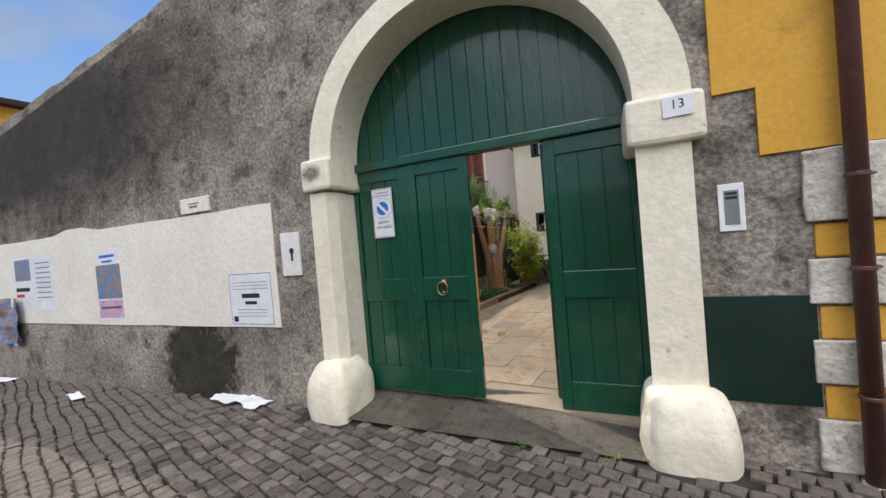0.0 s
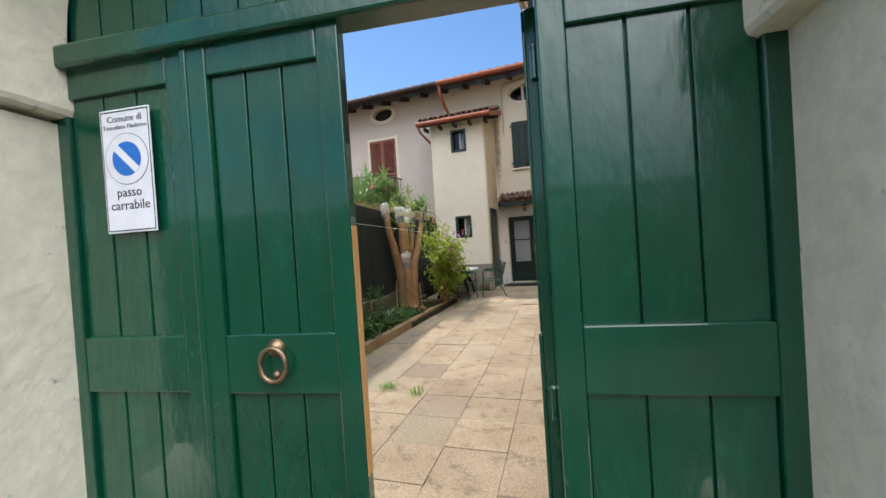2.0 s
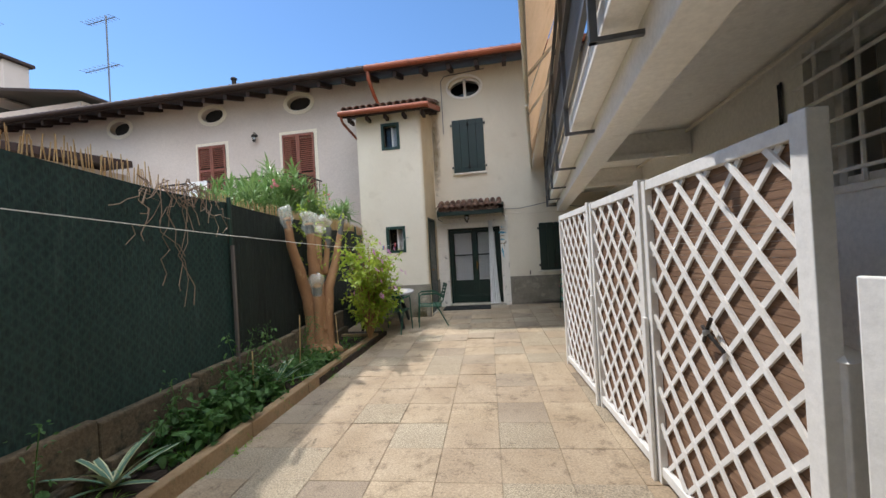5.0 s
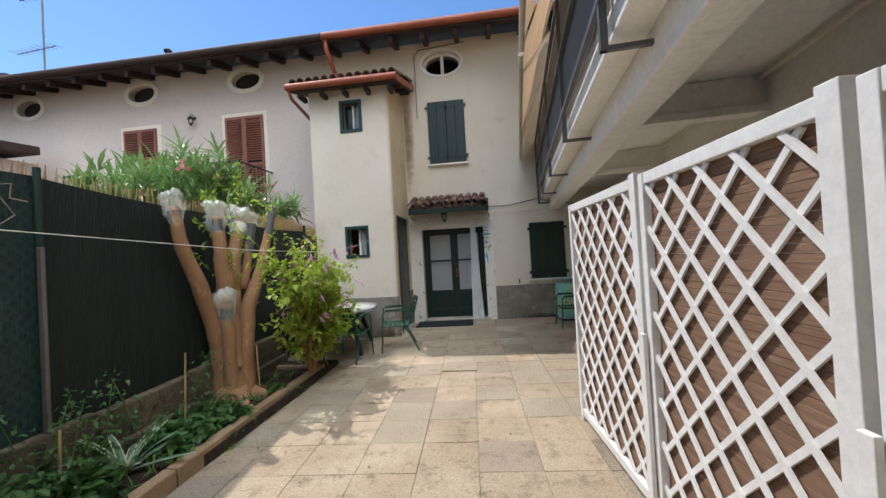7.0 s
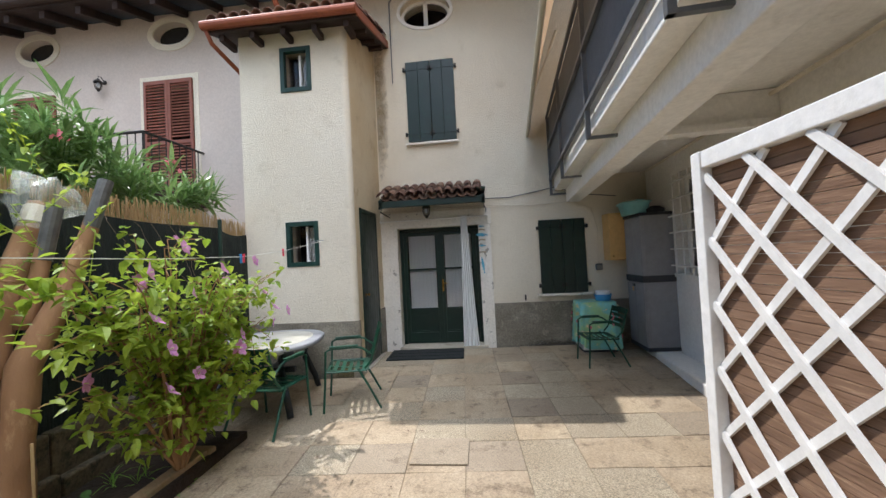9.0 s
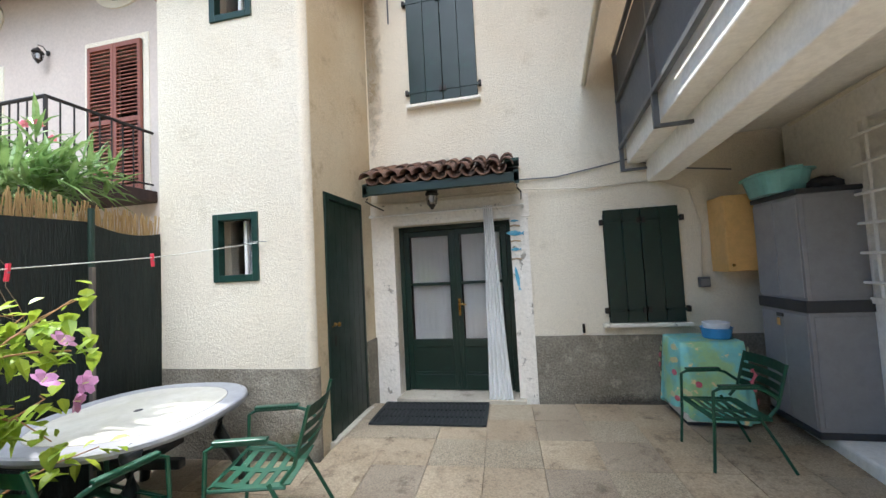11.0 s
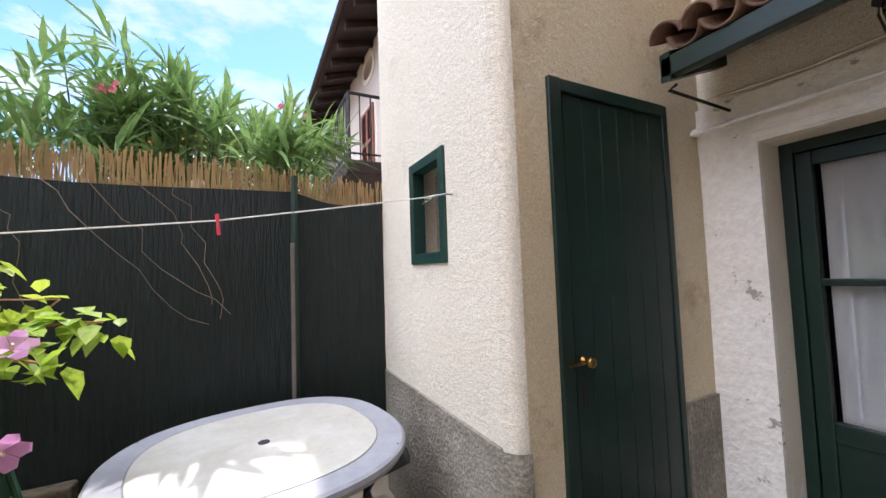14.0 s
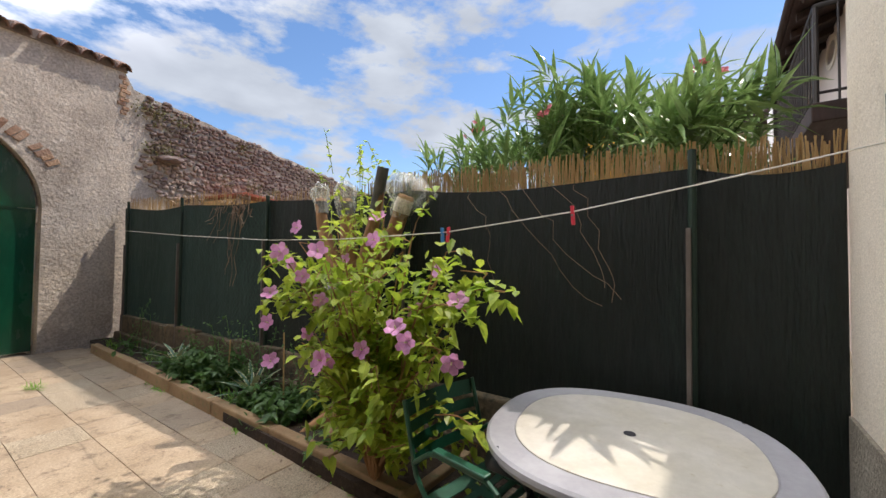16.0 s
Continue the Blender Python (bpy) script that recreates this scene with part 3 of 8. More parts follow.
WM = pose(-1.507, 3.229, 0, 0, 0, 78.9)
wicket = thing("wicket_door", WM, "glossy green wicket leaf standing open into the court", "door")
leaf(wicket, 0.0, 0.47, 0.03, 2.2, 3, y=0.0, th=0.041)
for i in range(4):
    part("back_board", block(0.003 + i * 0.116, 0.003 + (i + 1) * 0.116 - 0.004, 0.0412, 0.05, 1.085, 2.195, 0.003), M_GREEN, wicket)
part("lower_panel", block(0.002, 0.468, 0.0412, 0.058, 0.035, 1.08, 0.008), M_GREEN, wicket)
for z in (0.3, 0.84, 2.0):
    hinge = part("hinge", lathe(bmesh.new(), [(0.013, -0.05), (0.013, 0.05)], 12, pose(-0.008, 0.01, z)), M_GREEN, wicket)
    part("pin_cap", lathe(bmesh.new(), [(0.016, 0), (0.016, 0.012), (0.008, 0.02)], 12, pose(-0.008, 0.01, z + 0.05)), M_GREEN, hinge)
wk = part("door_knob", lathe(bmesh.new(), [(0.026, 0), (0.026, 0.008), (0.012, 0.014), (0.012, 0.05), (0.026, 0.06), (0.031, 0.078), (0.024, 0.094), (0.004, 0.1)], 24, pose(0.43, 0.049, 1.15, -90)), M_BRASS, wicket, "round brass knob", smooth=True)
bm = bmesh.new()
tube(bm, [(0.42 + 0.05 * math.sin(a), 0.096, 0.92 + 0.06 * math.cos(a)) for a in (2 * math.pi * i / 24 for i in range(25))], 0.009, 10, cap=False)
lathe(bm, [(0.03, 0), (0.03, 0.008), (0.012, 0.02), (0.01, 0.045)], 18, pose(0.42, 0.057, 0.98, -90))
part("ring_handle", bm, M_BRASS, wicket, "brass ring handle", smooth=True)
part("lock_plate", block(0.47, 0.474, 0.008, 0.036, 0.85, 1.15, 0.001), M_BRASS, wicket)
strap = thing("fabric_strap", WM @ pose(0.49, 0.014, 1.3), "cream webbing strap hanging from a nail on the wicket", "strap")
bm = bmesh.new()
for sgn in (-1, 1):
    pts = [(0.0, 0.012, 0.26), (0.012 * sgn, 0.02, 0.2), (0.03 * sgn, 0.026, 0.12), (0.032 * sgn, 0.03, 0.03), (0.012 * sgn, 0.034, -0.03), (0.0, 0.034, -0.04)]
    for p, q in zip(pts, pts[1:]):
        v = [bm.verts.new((p[0], p[1] - 0.016, p[2])), bm.verts.new((p[0], p[1] + 0.016, p[2])), bm.verts.new((q[0], q[1] + 0.016, q[2])), bm.verts.new((q[0], q[1] - 0.016, q[2]))]
        bm.faces.new(v)
part("webbing", bm, M_ROPE, strap)
part("nail", lathe(bmesh.new(), [(0.012, 0), (0.014, 0.004), (0.004, 0.01)], 12, pose(0, -0.006, 0.27, -90)), M_STEEL, strap)


def lettering(words, size, m, material, parent, name="writing", align="CENTER"):
    """Raised words with the built-in font, as a mesh."""
    cu = bpy.data.curves.new(name, "FONT")
    cu.body, cu.size, cu.align_x, cu.extrude, cu.resolution_u = words, size, align, 0.0006, 2
    tmp = bpy.data.objects.new(name, cu)
    data = bpy.data.meshes.new_from_object(tmp)
    bpy.data.objects.remove(tmp)
    data.materials.append(material)
    ob = new(name, data)
    ob.matrix_basis = m
    ob.parent = parent
    return ob


def bars(parent, rows, material, name="printed_line"):
    """Unreadable print, as plain bars (x0, x1, z0, z1)."""
    for x0, x1, z0, z1 in rows:
        part(name, block(x0, x1, -0.0022, -0.001, z0, z1), material, parent)


notice = thing("sale_notice", WM @ pose(0.305, 0.0515, 1.735, 0, 4, 180), "white paper notice held by red pins", "notice")
part("sheet", block(-0.15, 0.15, -0.001, 0.0, -0.115, 0.115), M_PAPER, notice)
lettering("VENDUTA", 0.05, pose(0, -0.0015, -0.02, 90, 0, 0), M_INKGREY, notice)
lettering("0365.64.18.19", 0.034, pose(0, -0.0015, -0.065, 90, 0, 0), M_INKGREY, notice)
bars(notice, [(-0.1, 0.02, 0.06, 0.075), (-0.05, 0.05, 0.035, 0.042), (-0.07, 0.07, -0.1, -0.095)], M_INKGREY)
for x in (-0.145, 0.145):
    for z in (-0.11, 0.11):
        part("pin", lathe(bmesh.new(), [(0.007, 0), (0.007, 0.004), (0.003, 0.007)], 10, pose(x, 0, z, 90)), M_RED, notice, "red pin head")

sign = thing("driveway_sign", GATE @ pose(-2.513, 0.338, 1.78), "white enamel no-parking driveway sign with a blue disc", "sign")
part("plate", block(-0.115, 0.115, -0.004, 0.0, -0.24, 0.24, 0.0015), M_PAPER, sign)
for a, b, c, d in ((-0.11, 0.11, 0.229, 0.233), (-0.11, 0.11, -0.233, -0.229), (-0.11, -0.107, -0.233, 0.233), (0.107, 0.11, -0.233, 0.233)):
    part("border", block(a, b, -0.0052, -0.0042, c, d), M_INK, sign)
lettering("Comune di", 0.036, pose(0, -0.0046, 0.19, 90), M_INK, sign)
lettering("Toscolano Maderno", 0.025, pose(0, -0.0046, 0.162, 90), M_INK, sign)
lettering("passo", 0.052, pose(0, -0.0046, -0.1, 90), M_INK, sign)
lettering("carrabile", 0.052, pose(0, -0.0046, -0.15, 90), M_INK, sign)
part("disc_rim", lathe(bmesh.new(), [(0.1, 0), (0.1, 0.0006)], 40, pose(0, -0.0042, 0.045, 90)), M_INKGREY, sign)
part("disc_ground", lathe(bmesh.new(), [(0.097, 0), (0.097, 0.0006)], 40, pose(0, -0.005, 0.045, 90)), M_PAPER, sign)
part("disc", lathe(bmesh.new(), [(0.066, 0), (0.066, 0.0006)], 36, pose(0, -0.0057, 0.045, 90)), M_BLUE, sign, "blue disc")
part("disc_stripe", block(-0.066, 0.066, -0.0075, -0.0065, -0.014, 0.014, m=pose(0, 0, 0.045, 0, 45, 0)), M_PAPER, sign)
bars(sign, [(-0.09, -0.03, -0.212, -0.2), (0.04, 0.09, -0.212, -0.2)], M_INKGREY)

# lime-washed notice panel and what hangs on the wall
bm = bmesh.new()
up = [(-3.62 - i * 0.4, 1.99 + 0.02 * i * 0.4 / 4 + 0.02 * noise.noise((i * 1.3, 2, 0)) + (0.07 if i in (9, 10) else 0)) for i in range(29)]
dn = [(-3.62 - i * 0.4, 0.72 + 0.01 * noise.noise((i * 0.9, 5, 0))) for i in range(29)]
for (a, b), (c, d) in zip(zip(up, up[1:]), zip(dn, dn[1:])):
    bm.faces.new([bm.verts.new((x, -0.012, z)) for x, z in (c, a, b, d)])
    bm.faces.new([bm.verts.new(q) for q in ((a[0], 0.0, a[1]), (a[0], -0.012, a[1]), (b[0], -0.012, b[1]), (b[0], 0.0, b[1]))])
bm.faces.new([bm.verts.new(q) for q in ((-3.62, 0, 0.72), (-3.62, -0.012, 0.72), (-3.62, -0.012, 1.99), (-3.62, 0, 1.99))])
struct(part("wall_whitewash", bm, M_LIMEPATCH, m=GATE), "whitewashed notice band on the lane wall", "wall")
bm = bmesh.new()
bm.faces.new([bm.verts.new(p) for p in ((-6.1, -0.005, -0.15), (-3.75, -0.005, -0.15), (-3.75, -0.005, 0.72), (-6.1, -0.005, 0.72))])
n_, l_ = M_MOSS.node_tree.nodes, M_MOSS.node_tree.links
g_, d_, r_, t_, x_, a_ = (n_.new("ShaderNode" + k) for k in ("NewGeometry", "VectorMath", "MapRange", "BsdfTransparent", "MixShader", "Math"))
z_ = n_.new("ShaderNodeTexNoise")
z_.inputs["Scale"].default_value, z_.inputs["Detail"].default_value, z_.inputs["Roughness"].default_value = 7.0, 8.0, 0.7
d_.operation, a_.operation = "DISTANCE", "ADD"
d_.inputs[1].default_value = GATE @ Vector((-4.95, 0, 0.25))
r_.inputs["From Min"].default_value, r_.inputs["From Max"].default_value = 0.95, 1.2
l_.new(g_.outputs["Position"], d_.inputs[0]), l_.new(g_.outputs["Position"], z_.inputs["Vector"])
l_.new(d_.outputs["Value"], a_.inputs[0]), l_.new(z_.outputs["Fac"], a_.inputs[1]), l_.new(a_.outputs["Value"], r_.inputs["Value"])
l_.new(r_.outputs["Result"], x_.inputs["Fac"]), l_.new(n_["Principled BSDF"].outputs["BSDF"], x_.inputs[1]), l_.new(t_.outputs["BSDF"], x_.inputs[2])
l_.new(x_.outputs["Shader"], n_["Material Output"].inputs["Surface"])
struct(part("damp_patch", bm, M_MOSS, m=GATE), "dark mossy damp patch on the lane wall", "stain")


def poster(s, z, w, h, label, rows=(), photo=None, turn=0):
    ob = thing("poster", GATE @ pose(s, -0.0135, z, 0, turn, 0), label, "poster", "posters on the lane wall")
    part("sheet", block(-w / 2, w / 2, -0.001, 0, -h / 2, h / 2), M_PAPER, ob)
    for x0, x1, z0, z1, m_ in rows:
        bars(ob, [(x0 * w, x1 * w, z0 * h, z1 * h)], m_)
    return ob


poster(-8.75, 1.35, 1.3, 0.84, "white printed notice with a dark photograph", [(-0.45, -0.05, 0.05, 0.45, M_PHOTO), (-0.45, -0.1, -0.15, -0.08, M_INK), (-0.45, -0.25, -0.26, -0.2, M_RED)] + [(0.08, 0.42, 0.35 - 0.09 * i, 0.37 - 0.09 * i, M_INKGREY) for i in range(8)])
poster(-6.65, 1.26, 0.6, 0.95, "colour poster with a blue view and pink foot", [(-0.48, 0.48, -0.2, 0.28, M_PHOTO), (-0.48, 0.48, -0.47, -0.22, M_PINKINK), (-0.3, 0.3, 0.38, 0.42, M_BLUE), (-0.2, 0.2, 0.31, 0.34, M_BLUE), (-0.4, 0.4, -0.34, -0.31, M_INK)], turn=-1)
poster(-4.01, 1.02, 0.66, 0.58, "white notice with a thin black border", [(-0.47, 0.47, 0.455, 0.465, M_INK), (-0.47, 0.47, -0.465, -0.455, M_INK), (-0.47, -0.463, -0.46, 0.46, M_INK), (0.463, 0.47, -0.46, 0.46, M_INK), (-0.2, 0.2, 0.02, 0.1, M_INK), (-0.13, 0.13, -0.1, -0.04, M_INK)] + [(-0.38, 0.38, 0.3 - 0.06 * i, 0.31 - 0.06 * i, M_INKGREY) for i in range(3)] + [(-0.33, 0.33, -0.2 - 0.06 * i, -0.19 - 0.06 * i, M_INKGREY) for i in range(3)] + [(-0.42, -0.32, -0.42, -0.32, M_INK)])
plate = thing("street_plate", GATE @ pose(-4.76, -0.02, 2.1), "small white stone street plate on the wall", "sign")
part("slab", block(-0.24, 0.24, -0.012, 0.02, -0.085, 0.085, 0.008), M_LIMEPATCH, plate)
part("printed_line", block(-0.08, 0.06, -0.014, -0.0122, -0.03, -0.005), M_INKGREY, plate)
part("printed_line", block(-0.1, 0.09, -0.014, -0.0122, 0.01, 0.025), M_INKGREY, plate)
keybox = thing("letter_flap", GATE @ pose(-3.395, 0, 1.455), "pale metal plate with a dark keyhole cut in it", "wall plate")
part("plate", block(-0.12, 0.12, -0.022, 0.0, -0.215, 0.215, 0.006), M_WHITE_PAINT, keybox)
bm = lathe(bmesh.new(), [(0.03, 0), (0.03, 0.002)], 16, pose(0.02, -0.0225, 0.03, 90))
box(bm, 0.007, 0.033, -0.0246, -0.0225, -0.07, 0.03)
part("keyhole", bm, M_INK, keybox)
num = thing("house_number", GATE @ pose(-0.075, -0.108, 2.155, 0, -1, 0), "small white enamel plate with the number 13", "sign")
part("plate", block(-0.083, 0.083, -0.004, 0, -0.062, 0.062, 0.002), M_PAPER, num)
lettering("13", 0.08, pose(0, -0.0046, -0.015, 90), M_INK, num)
bars(num, [(-0.05, 0.05, -0.045, -0.035)], M_INKGREY)
bell = thing("intercom", GATE @ pose(0.183, 0, 1.508), "white framed flush intercom panel with two buttons", "intercom")
part("frame", block(-0.066, 0.066, -0.012, 0.0, -0.145, 0.145, 0.004), M_PAPER, bell)
part("panel", block(-0.038, 0.038, -0.0145, -0.0122, -0.105, 0.105), M_STEEL, bell)
for z in (0.085, 0.06):
    part("button", block(-0.03, 0.03, -0.018, -0.0146, z - 0.008, z + 0.008, 0.001), M_INK, bell)
cab = thing("meter_box", GATE @ pose(0.276, 0, 0.64), "flat dark green steel meter cupboard in the wall", "meter box")
part("door", block(-0.27, 0.27, -0.02, 0.0, -0.325, 0.325, 0.004), M_BOX, cab)
part("latch", block(0.2, 0.222, -0.026, -0.0202, -0.09, -0.04, 0.002), M_IRON, cab)

# the ochre house on the lane, its quoins and downpipe
bm = bmesh.new()
prism(bm, [(0.122, 2.2), (0.335, 2.2), (0.335, 1.8), (9.0, 1.8), (9.0, 8.2), (0.122, 8.2)], -0.02, 0.5)
struct(part("wall_lane_house", bm, M_YELLOW, m=GATE), "ochre yellow plastered house front on the lane", "wall")
struct(part("wall_lane_house_base", block(0.45, 9.0, 0.0, 0.5, -0.6, 1.8), M_RENDER, m=GATE), "grey rendered foot of the lane house", "wall")
quoins = thing("quoins", GATE @ pose(0, 0, 0), "white stone quoins alternating with ochre plaster", "quoins", kind="structure")
z = 1.795
for i, h in enumerate((0.42, 0.2, 0.27, 0.2, 0.26, 0.2, 0.3)):
    bm = block((0.52, 0.56)[i % 2], 1.5, -0.035 if i % 2 == 0 else -0.012, 0.0, z - h + 0.006, z - 0.006, 0.01)
    part("quoin" if i % 2 == 0 else "plaster_band", rough_block(bm, 0.016, 3, i) if i % 2 == 0 else bm, M_QUOIN if i % 2 == 0 else M_YELLOW, quoins)
    z -= h
pipe = thing("downpipe", GATE @ pose(0.715, -0.1, 0), "brown painted metal downpipe with clamps", "downpipe")
part("pipe", tube(bmesh.new(), [(0, 0, -0.12), (0, 0, 8.0)], 0.046, 16), M_PIPE, pipe, smooth=True)
part("shoe", lathe(bmesh.new(), [(0.068, -0.14), (0.062, -0.06), (0.05, -0.05)], 16), M_CEM, pipe)
for z in (0.42, 1.12, 1.62):
    part("clamp", lathe(bmesh.new(), [(0.05, -0.012), (0.054, -0.008), (0.054, 0.008), (0.05, 0.012)], 16, pose(0, 0, z)), M_PIPE, pipe)
    part("bracket", tube(bmesh.new(), [(0.055, 0, z), (0.08, 0.02, z), (0.08, 0.09, z)], 0.008, 6), M_PIPE, pipe)
struct(part("wall_opposite", holed_wall(-40, 30, -1.6, 2.6, -8.3, -8.0, []), M_RENDER, m=GATE), "plain weathered grey wall across the lane", "wall")

# coping tiles and the rubble stretch
coping = thing("wall_coping", GATE @ pose(0, 0, 0), "row of old terracotta tiles along the wall top", "coping", kind="structure")
half = [(0.11 * math.cos(radians(a)), 0.12 * math.sin(radians(a))) for a in range(0, 181, 30)]
proto = bpy.data.meshes.new("coping_tile")
bm = bmesh.new()
outer, inner = half, [(x * 0.82, z * 0.82) for x, z in half[::-1]]
prism(bm, outer + inner, 0, 0.42)
bmesh.ops.recalc_face_normals(bm, faces=bm.faces)
bm.to_mesh(proto), bm.free()
proto.materials.append(M_TERRA)
for i in range(18):
    s = -3.98 + i * 0.25
    for d, turn in ((0.28, 0), (0.2, 180)):
        ob = new("coping_tile", proto)
        ob.parent = coping
        ob.matrix_basis = pose(s + rnd.uniform(-0.01, 0.01), d, 5.02, -24 if turn == 0 else -24, 0, turn + rnd.uniform(-3, 3))
part("bedding", prism(bmesh.new(), [(-4.05, 4.85), (0.4, 4.85), (0.4, 4.99), (-4.05, 4.99)], -0.03, 0.58), M_MORTAR, coping)

stone_meshes = []
for k in range(6):
    bm = bmesh.new()
    bmesh.ops.create_icosphere(bm, subdivisions=2, radius=0.5)
    for v in bm.verts:
        v.co = Vector([math.copysign(abs(c) ** 0.7, c) for c in v.co * 2]) * 0.5
        v.co += noise.noise_vector(v.co * 2.2 + Vector((k * 5, 0, 0))) * 0.13
    data = bpy.data.meshes.new("stone")
    bm.to_mesh(data), bm.free()
    data.materials.append(M_RUBBLE)
    stone_meshes.append(data)

M_REDTILE = mat("new_red_tile", rgb("B0604A"), rgb("9C4F3B"), rough=0.85, big=4, fine=30, bump=0.3)
# rust-stained lean-to behind the fence, by the wall
shed = thing("lean_to", GATE @ pose(-6.25, 1.2, 0), "small lean-to of boards with a red tile roof", "shed")
part("board_wall", block(-0.7, 0.8, -0.6, 0.5, 0, 2.7, 0.01), M_OCHREWOOD, shed)
part("roof", block(-0.95, 0.95, -0.7, 0.7, 2.7, 2.76, 0.01, m=pose(0, 0, 0, 0, -4, 0)), M_REDTILE, shed, "red tile roof")

# ---- the lane ----
ROADZ = lambda s: -0.045 + 0.021 * min(0.0, max(s, -30.0) + 3.2)  # the lane falls away along the wall
bm = bmesh.new()
prism(bm, [(-60, -1.6), (-60, ROADZ(-60) - 0.03), (-30, ROADZ(-30) - 0.03), (-3.2, ROADZ(-3.2) - 0.03), (60, ROADZ(60) - 0.03), (60, -1.6)], -30, -0.02)
struct(part("road", bm, M_ROAD, m=GATE), "lane paved with small grey stone setts", "road")
road = bpy.data.objects["road"]
bm = bmesh.new()
ps = [(-2.95, -0.19, -0.035), (-0.15, -0.19, -0.05), (-0.15, 0.32, -0.035), (-0.15, 0.8, -0.012), (-2.95, 0.8, -0.012), (-2.95, 0.32, 0.0)]
q = [bm.verts.new(p) for p in ps]
bm.faces.new((q[0], q[1], q[2], q[5])), bm.faces.new((q[5], q[2], q[3], q[4]))
bmesh.ops.solidify(bm, geom=list(bm.faces), thickness=0.1)
M_THRESHOLD = mat("worn_grey_threshold", rgb("938B7C"), rgb("766E60"), rgb("57524A"), 0.95, big=2.2, fine=40, bump=0.4, bump_scale=40, spots=0.2, c_at=(0.52, 0.68))
struct(part("threshold", bm, M_THRESHOLD, m=GATE), "worn concrete threshold ramp of the gateway", "threshold")


def litter(s, d, turn, seed, w=0.34):
    ob = thing("crumpled_paper", GATE @ pose(s, d, ROADZ(s) - 0.005, 0, 0, turn), "crumpled white paper lying on the setts", "litter", "litter on the lane")
    bm = bmesh.new()
    bmesh.ops.create_grid(bm, x_segments=14, y_segments=8, size=1)
    for v in bm.verts:
        x, y = v.co.x * w, v.co.y * w * 0.28
        v.co = (x + 0.03 * noise.noise((x * 9, y * 9, seed)), y + 0.06 * noise.noise((x * 5, 1, seed)), 0.03 + 0.045 * abs(noise.noise((x * 7, y * 12, seed))))
    part("sheet", bm, M_PAPER, ob)


litter(-6.75, -0.42, -10, 1.0, 0.2)
litter(-4.2, -0.09, -6, 4.0, 0.4)
litter(-9.6, -0.2, 4, 8.0, 0.3)
bag = thing("plastic_wrapper", GATE @ pose(-9.5, -0.35, 0.75), "grey and red torn poster hanging loose from the wall", "poster")
bm = bmesh.new()
bmesh.ops.create_grid(bm, x_segments=10, y_segments=10, size=0.38)
for v in bm.verts:
    v.co = (v.co.x, 0.34 - 0.25 * abs(v.co.x) + 0.08 * noise.noise(v.co * 5), v.co.y)
part("sheet", bm, M_PHOTO, bag)
house = thing("far_house", (-34.5, 8.0, 0), "far house with beige walls and a low brown roof", "house")
part("wall", block(-5, 5, -4, 4, 0, 10.3), M_YELLOW, house)
part("roof", block(-5.6, 5.6, -4.6, 4.6, 10.3, 10.6, 0.03), M_WOOD_DK, house)
# ---- the court ----
struct(part("ground", block(-70, 70, 3.3, 120, -0.5, -0.06), M_JOINT), "earth under the paving and round the houses", "ground")
floor = struct(part("floor", block(-4.2, 1.4, 3.1, 13.44, -0.3, -0.008), M_JOINT), "court paved with square washed concrete slabs", "floor")

# bed and kerb
bed = struct(part("planting_bed", block(-5.6, -4.2, 2.9, 10.4, -0.3, 0.09), M_SOIL), "narrow bed of dark soil along the fence", "soil")
kerb = thing("kerb", (0, 0, 0), "sandy concrete kerb edging the bed", "kerb", kind="structure")
ys = [3.55, 4.55, 5.55, 6.55, 7.55, 8.55, 9.3, 10.0]
for a, b in zip(ys, ys[1:]):
    bm = bmesh.new()
    box(bm, -0.1, 0, a + 0.004, b - 0.004, -0.1, 0.135 + rnd.uniform(-0.006, 0.006), 0.012)
    for v in bm.verts:
        v.co.x += KERB(v.co.y)
    part("kerb_stone", bm, M_LIMEKERB, kerb)
bm = block(-5.1, -4.24, 9.98, 10.06, -0.1, 0.13, 0.012)
part("kerb_stone", bm, M_LIMEKERB, kerb)
M_FOOTING = mat("mossy_old_concrete", rgb("75664F"), rgb("544A39"), rgb("36382A"), 0.97, big=2.6, fine=34, bump=0.6, bump_scale=34, spots=0.3, c_at=(0.5, 0.66))
footing = thing("fence_footing", (0, 0, 0), "low mossy concrete footing under the fence", "footing", kind="structure")
for i in range(8):
    a, b = 3.0 + i * 0.92, 3.0 + (i + 1) * 0.92 - 0.01
    bm = block(-0.06, 0.08, a, b, -0.1, 0.5 + rnd.uniform(-0.03, 0.02), 0.015)
    bm2 = block(0.08, 0.16, a, b, -0.1, 0.23 + rnd.uniform(-0.03, 0.03), 0.015)
    for q in (bm, bm2):
        for v in q.verts:
            v.co.x += FENCE(v.co.y) + 0.012 * noise.noise(v.co * 3)
        part("footing_stone", q, M_FOOTING, footing)

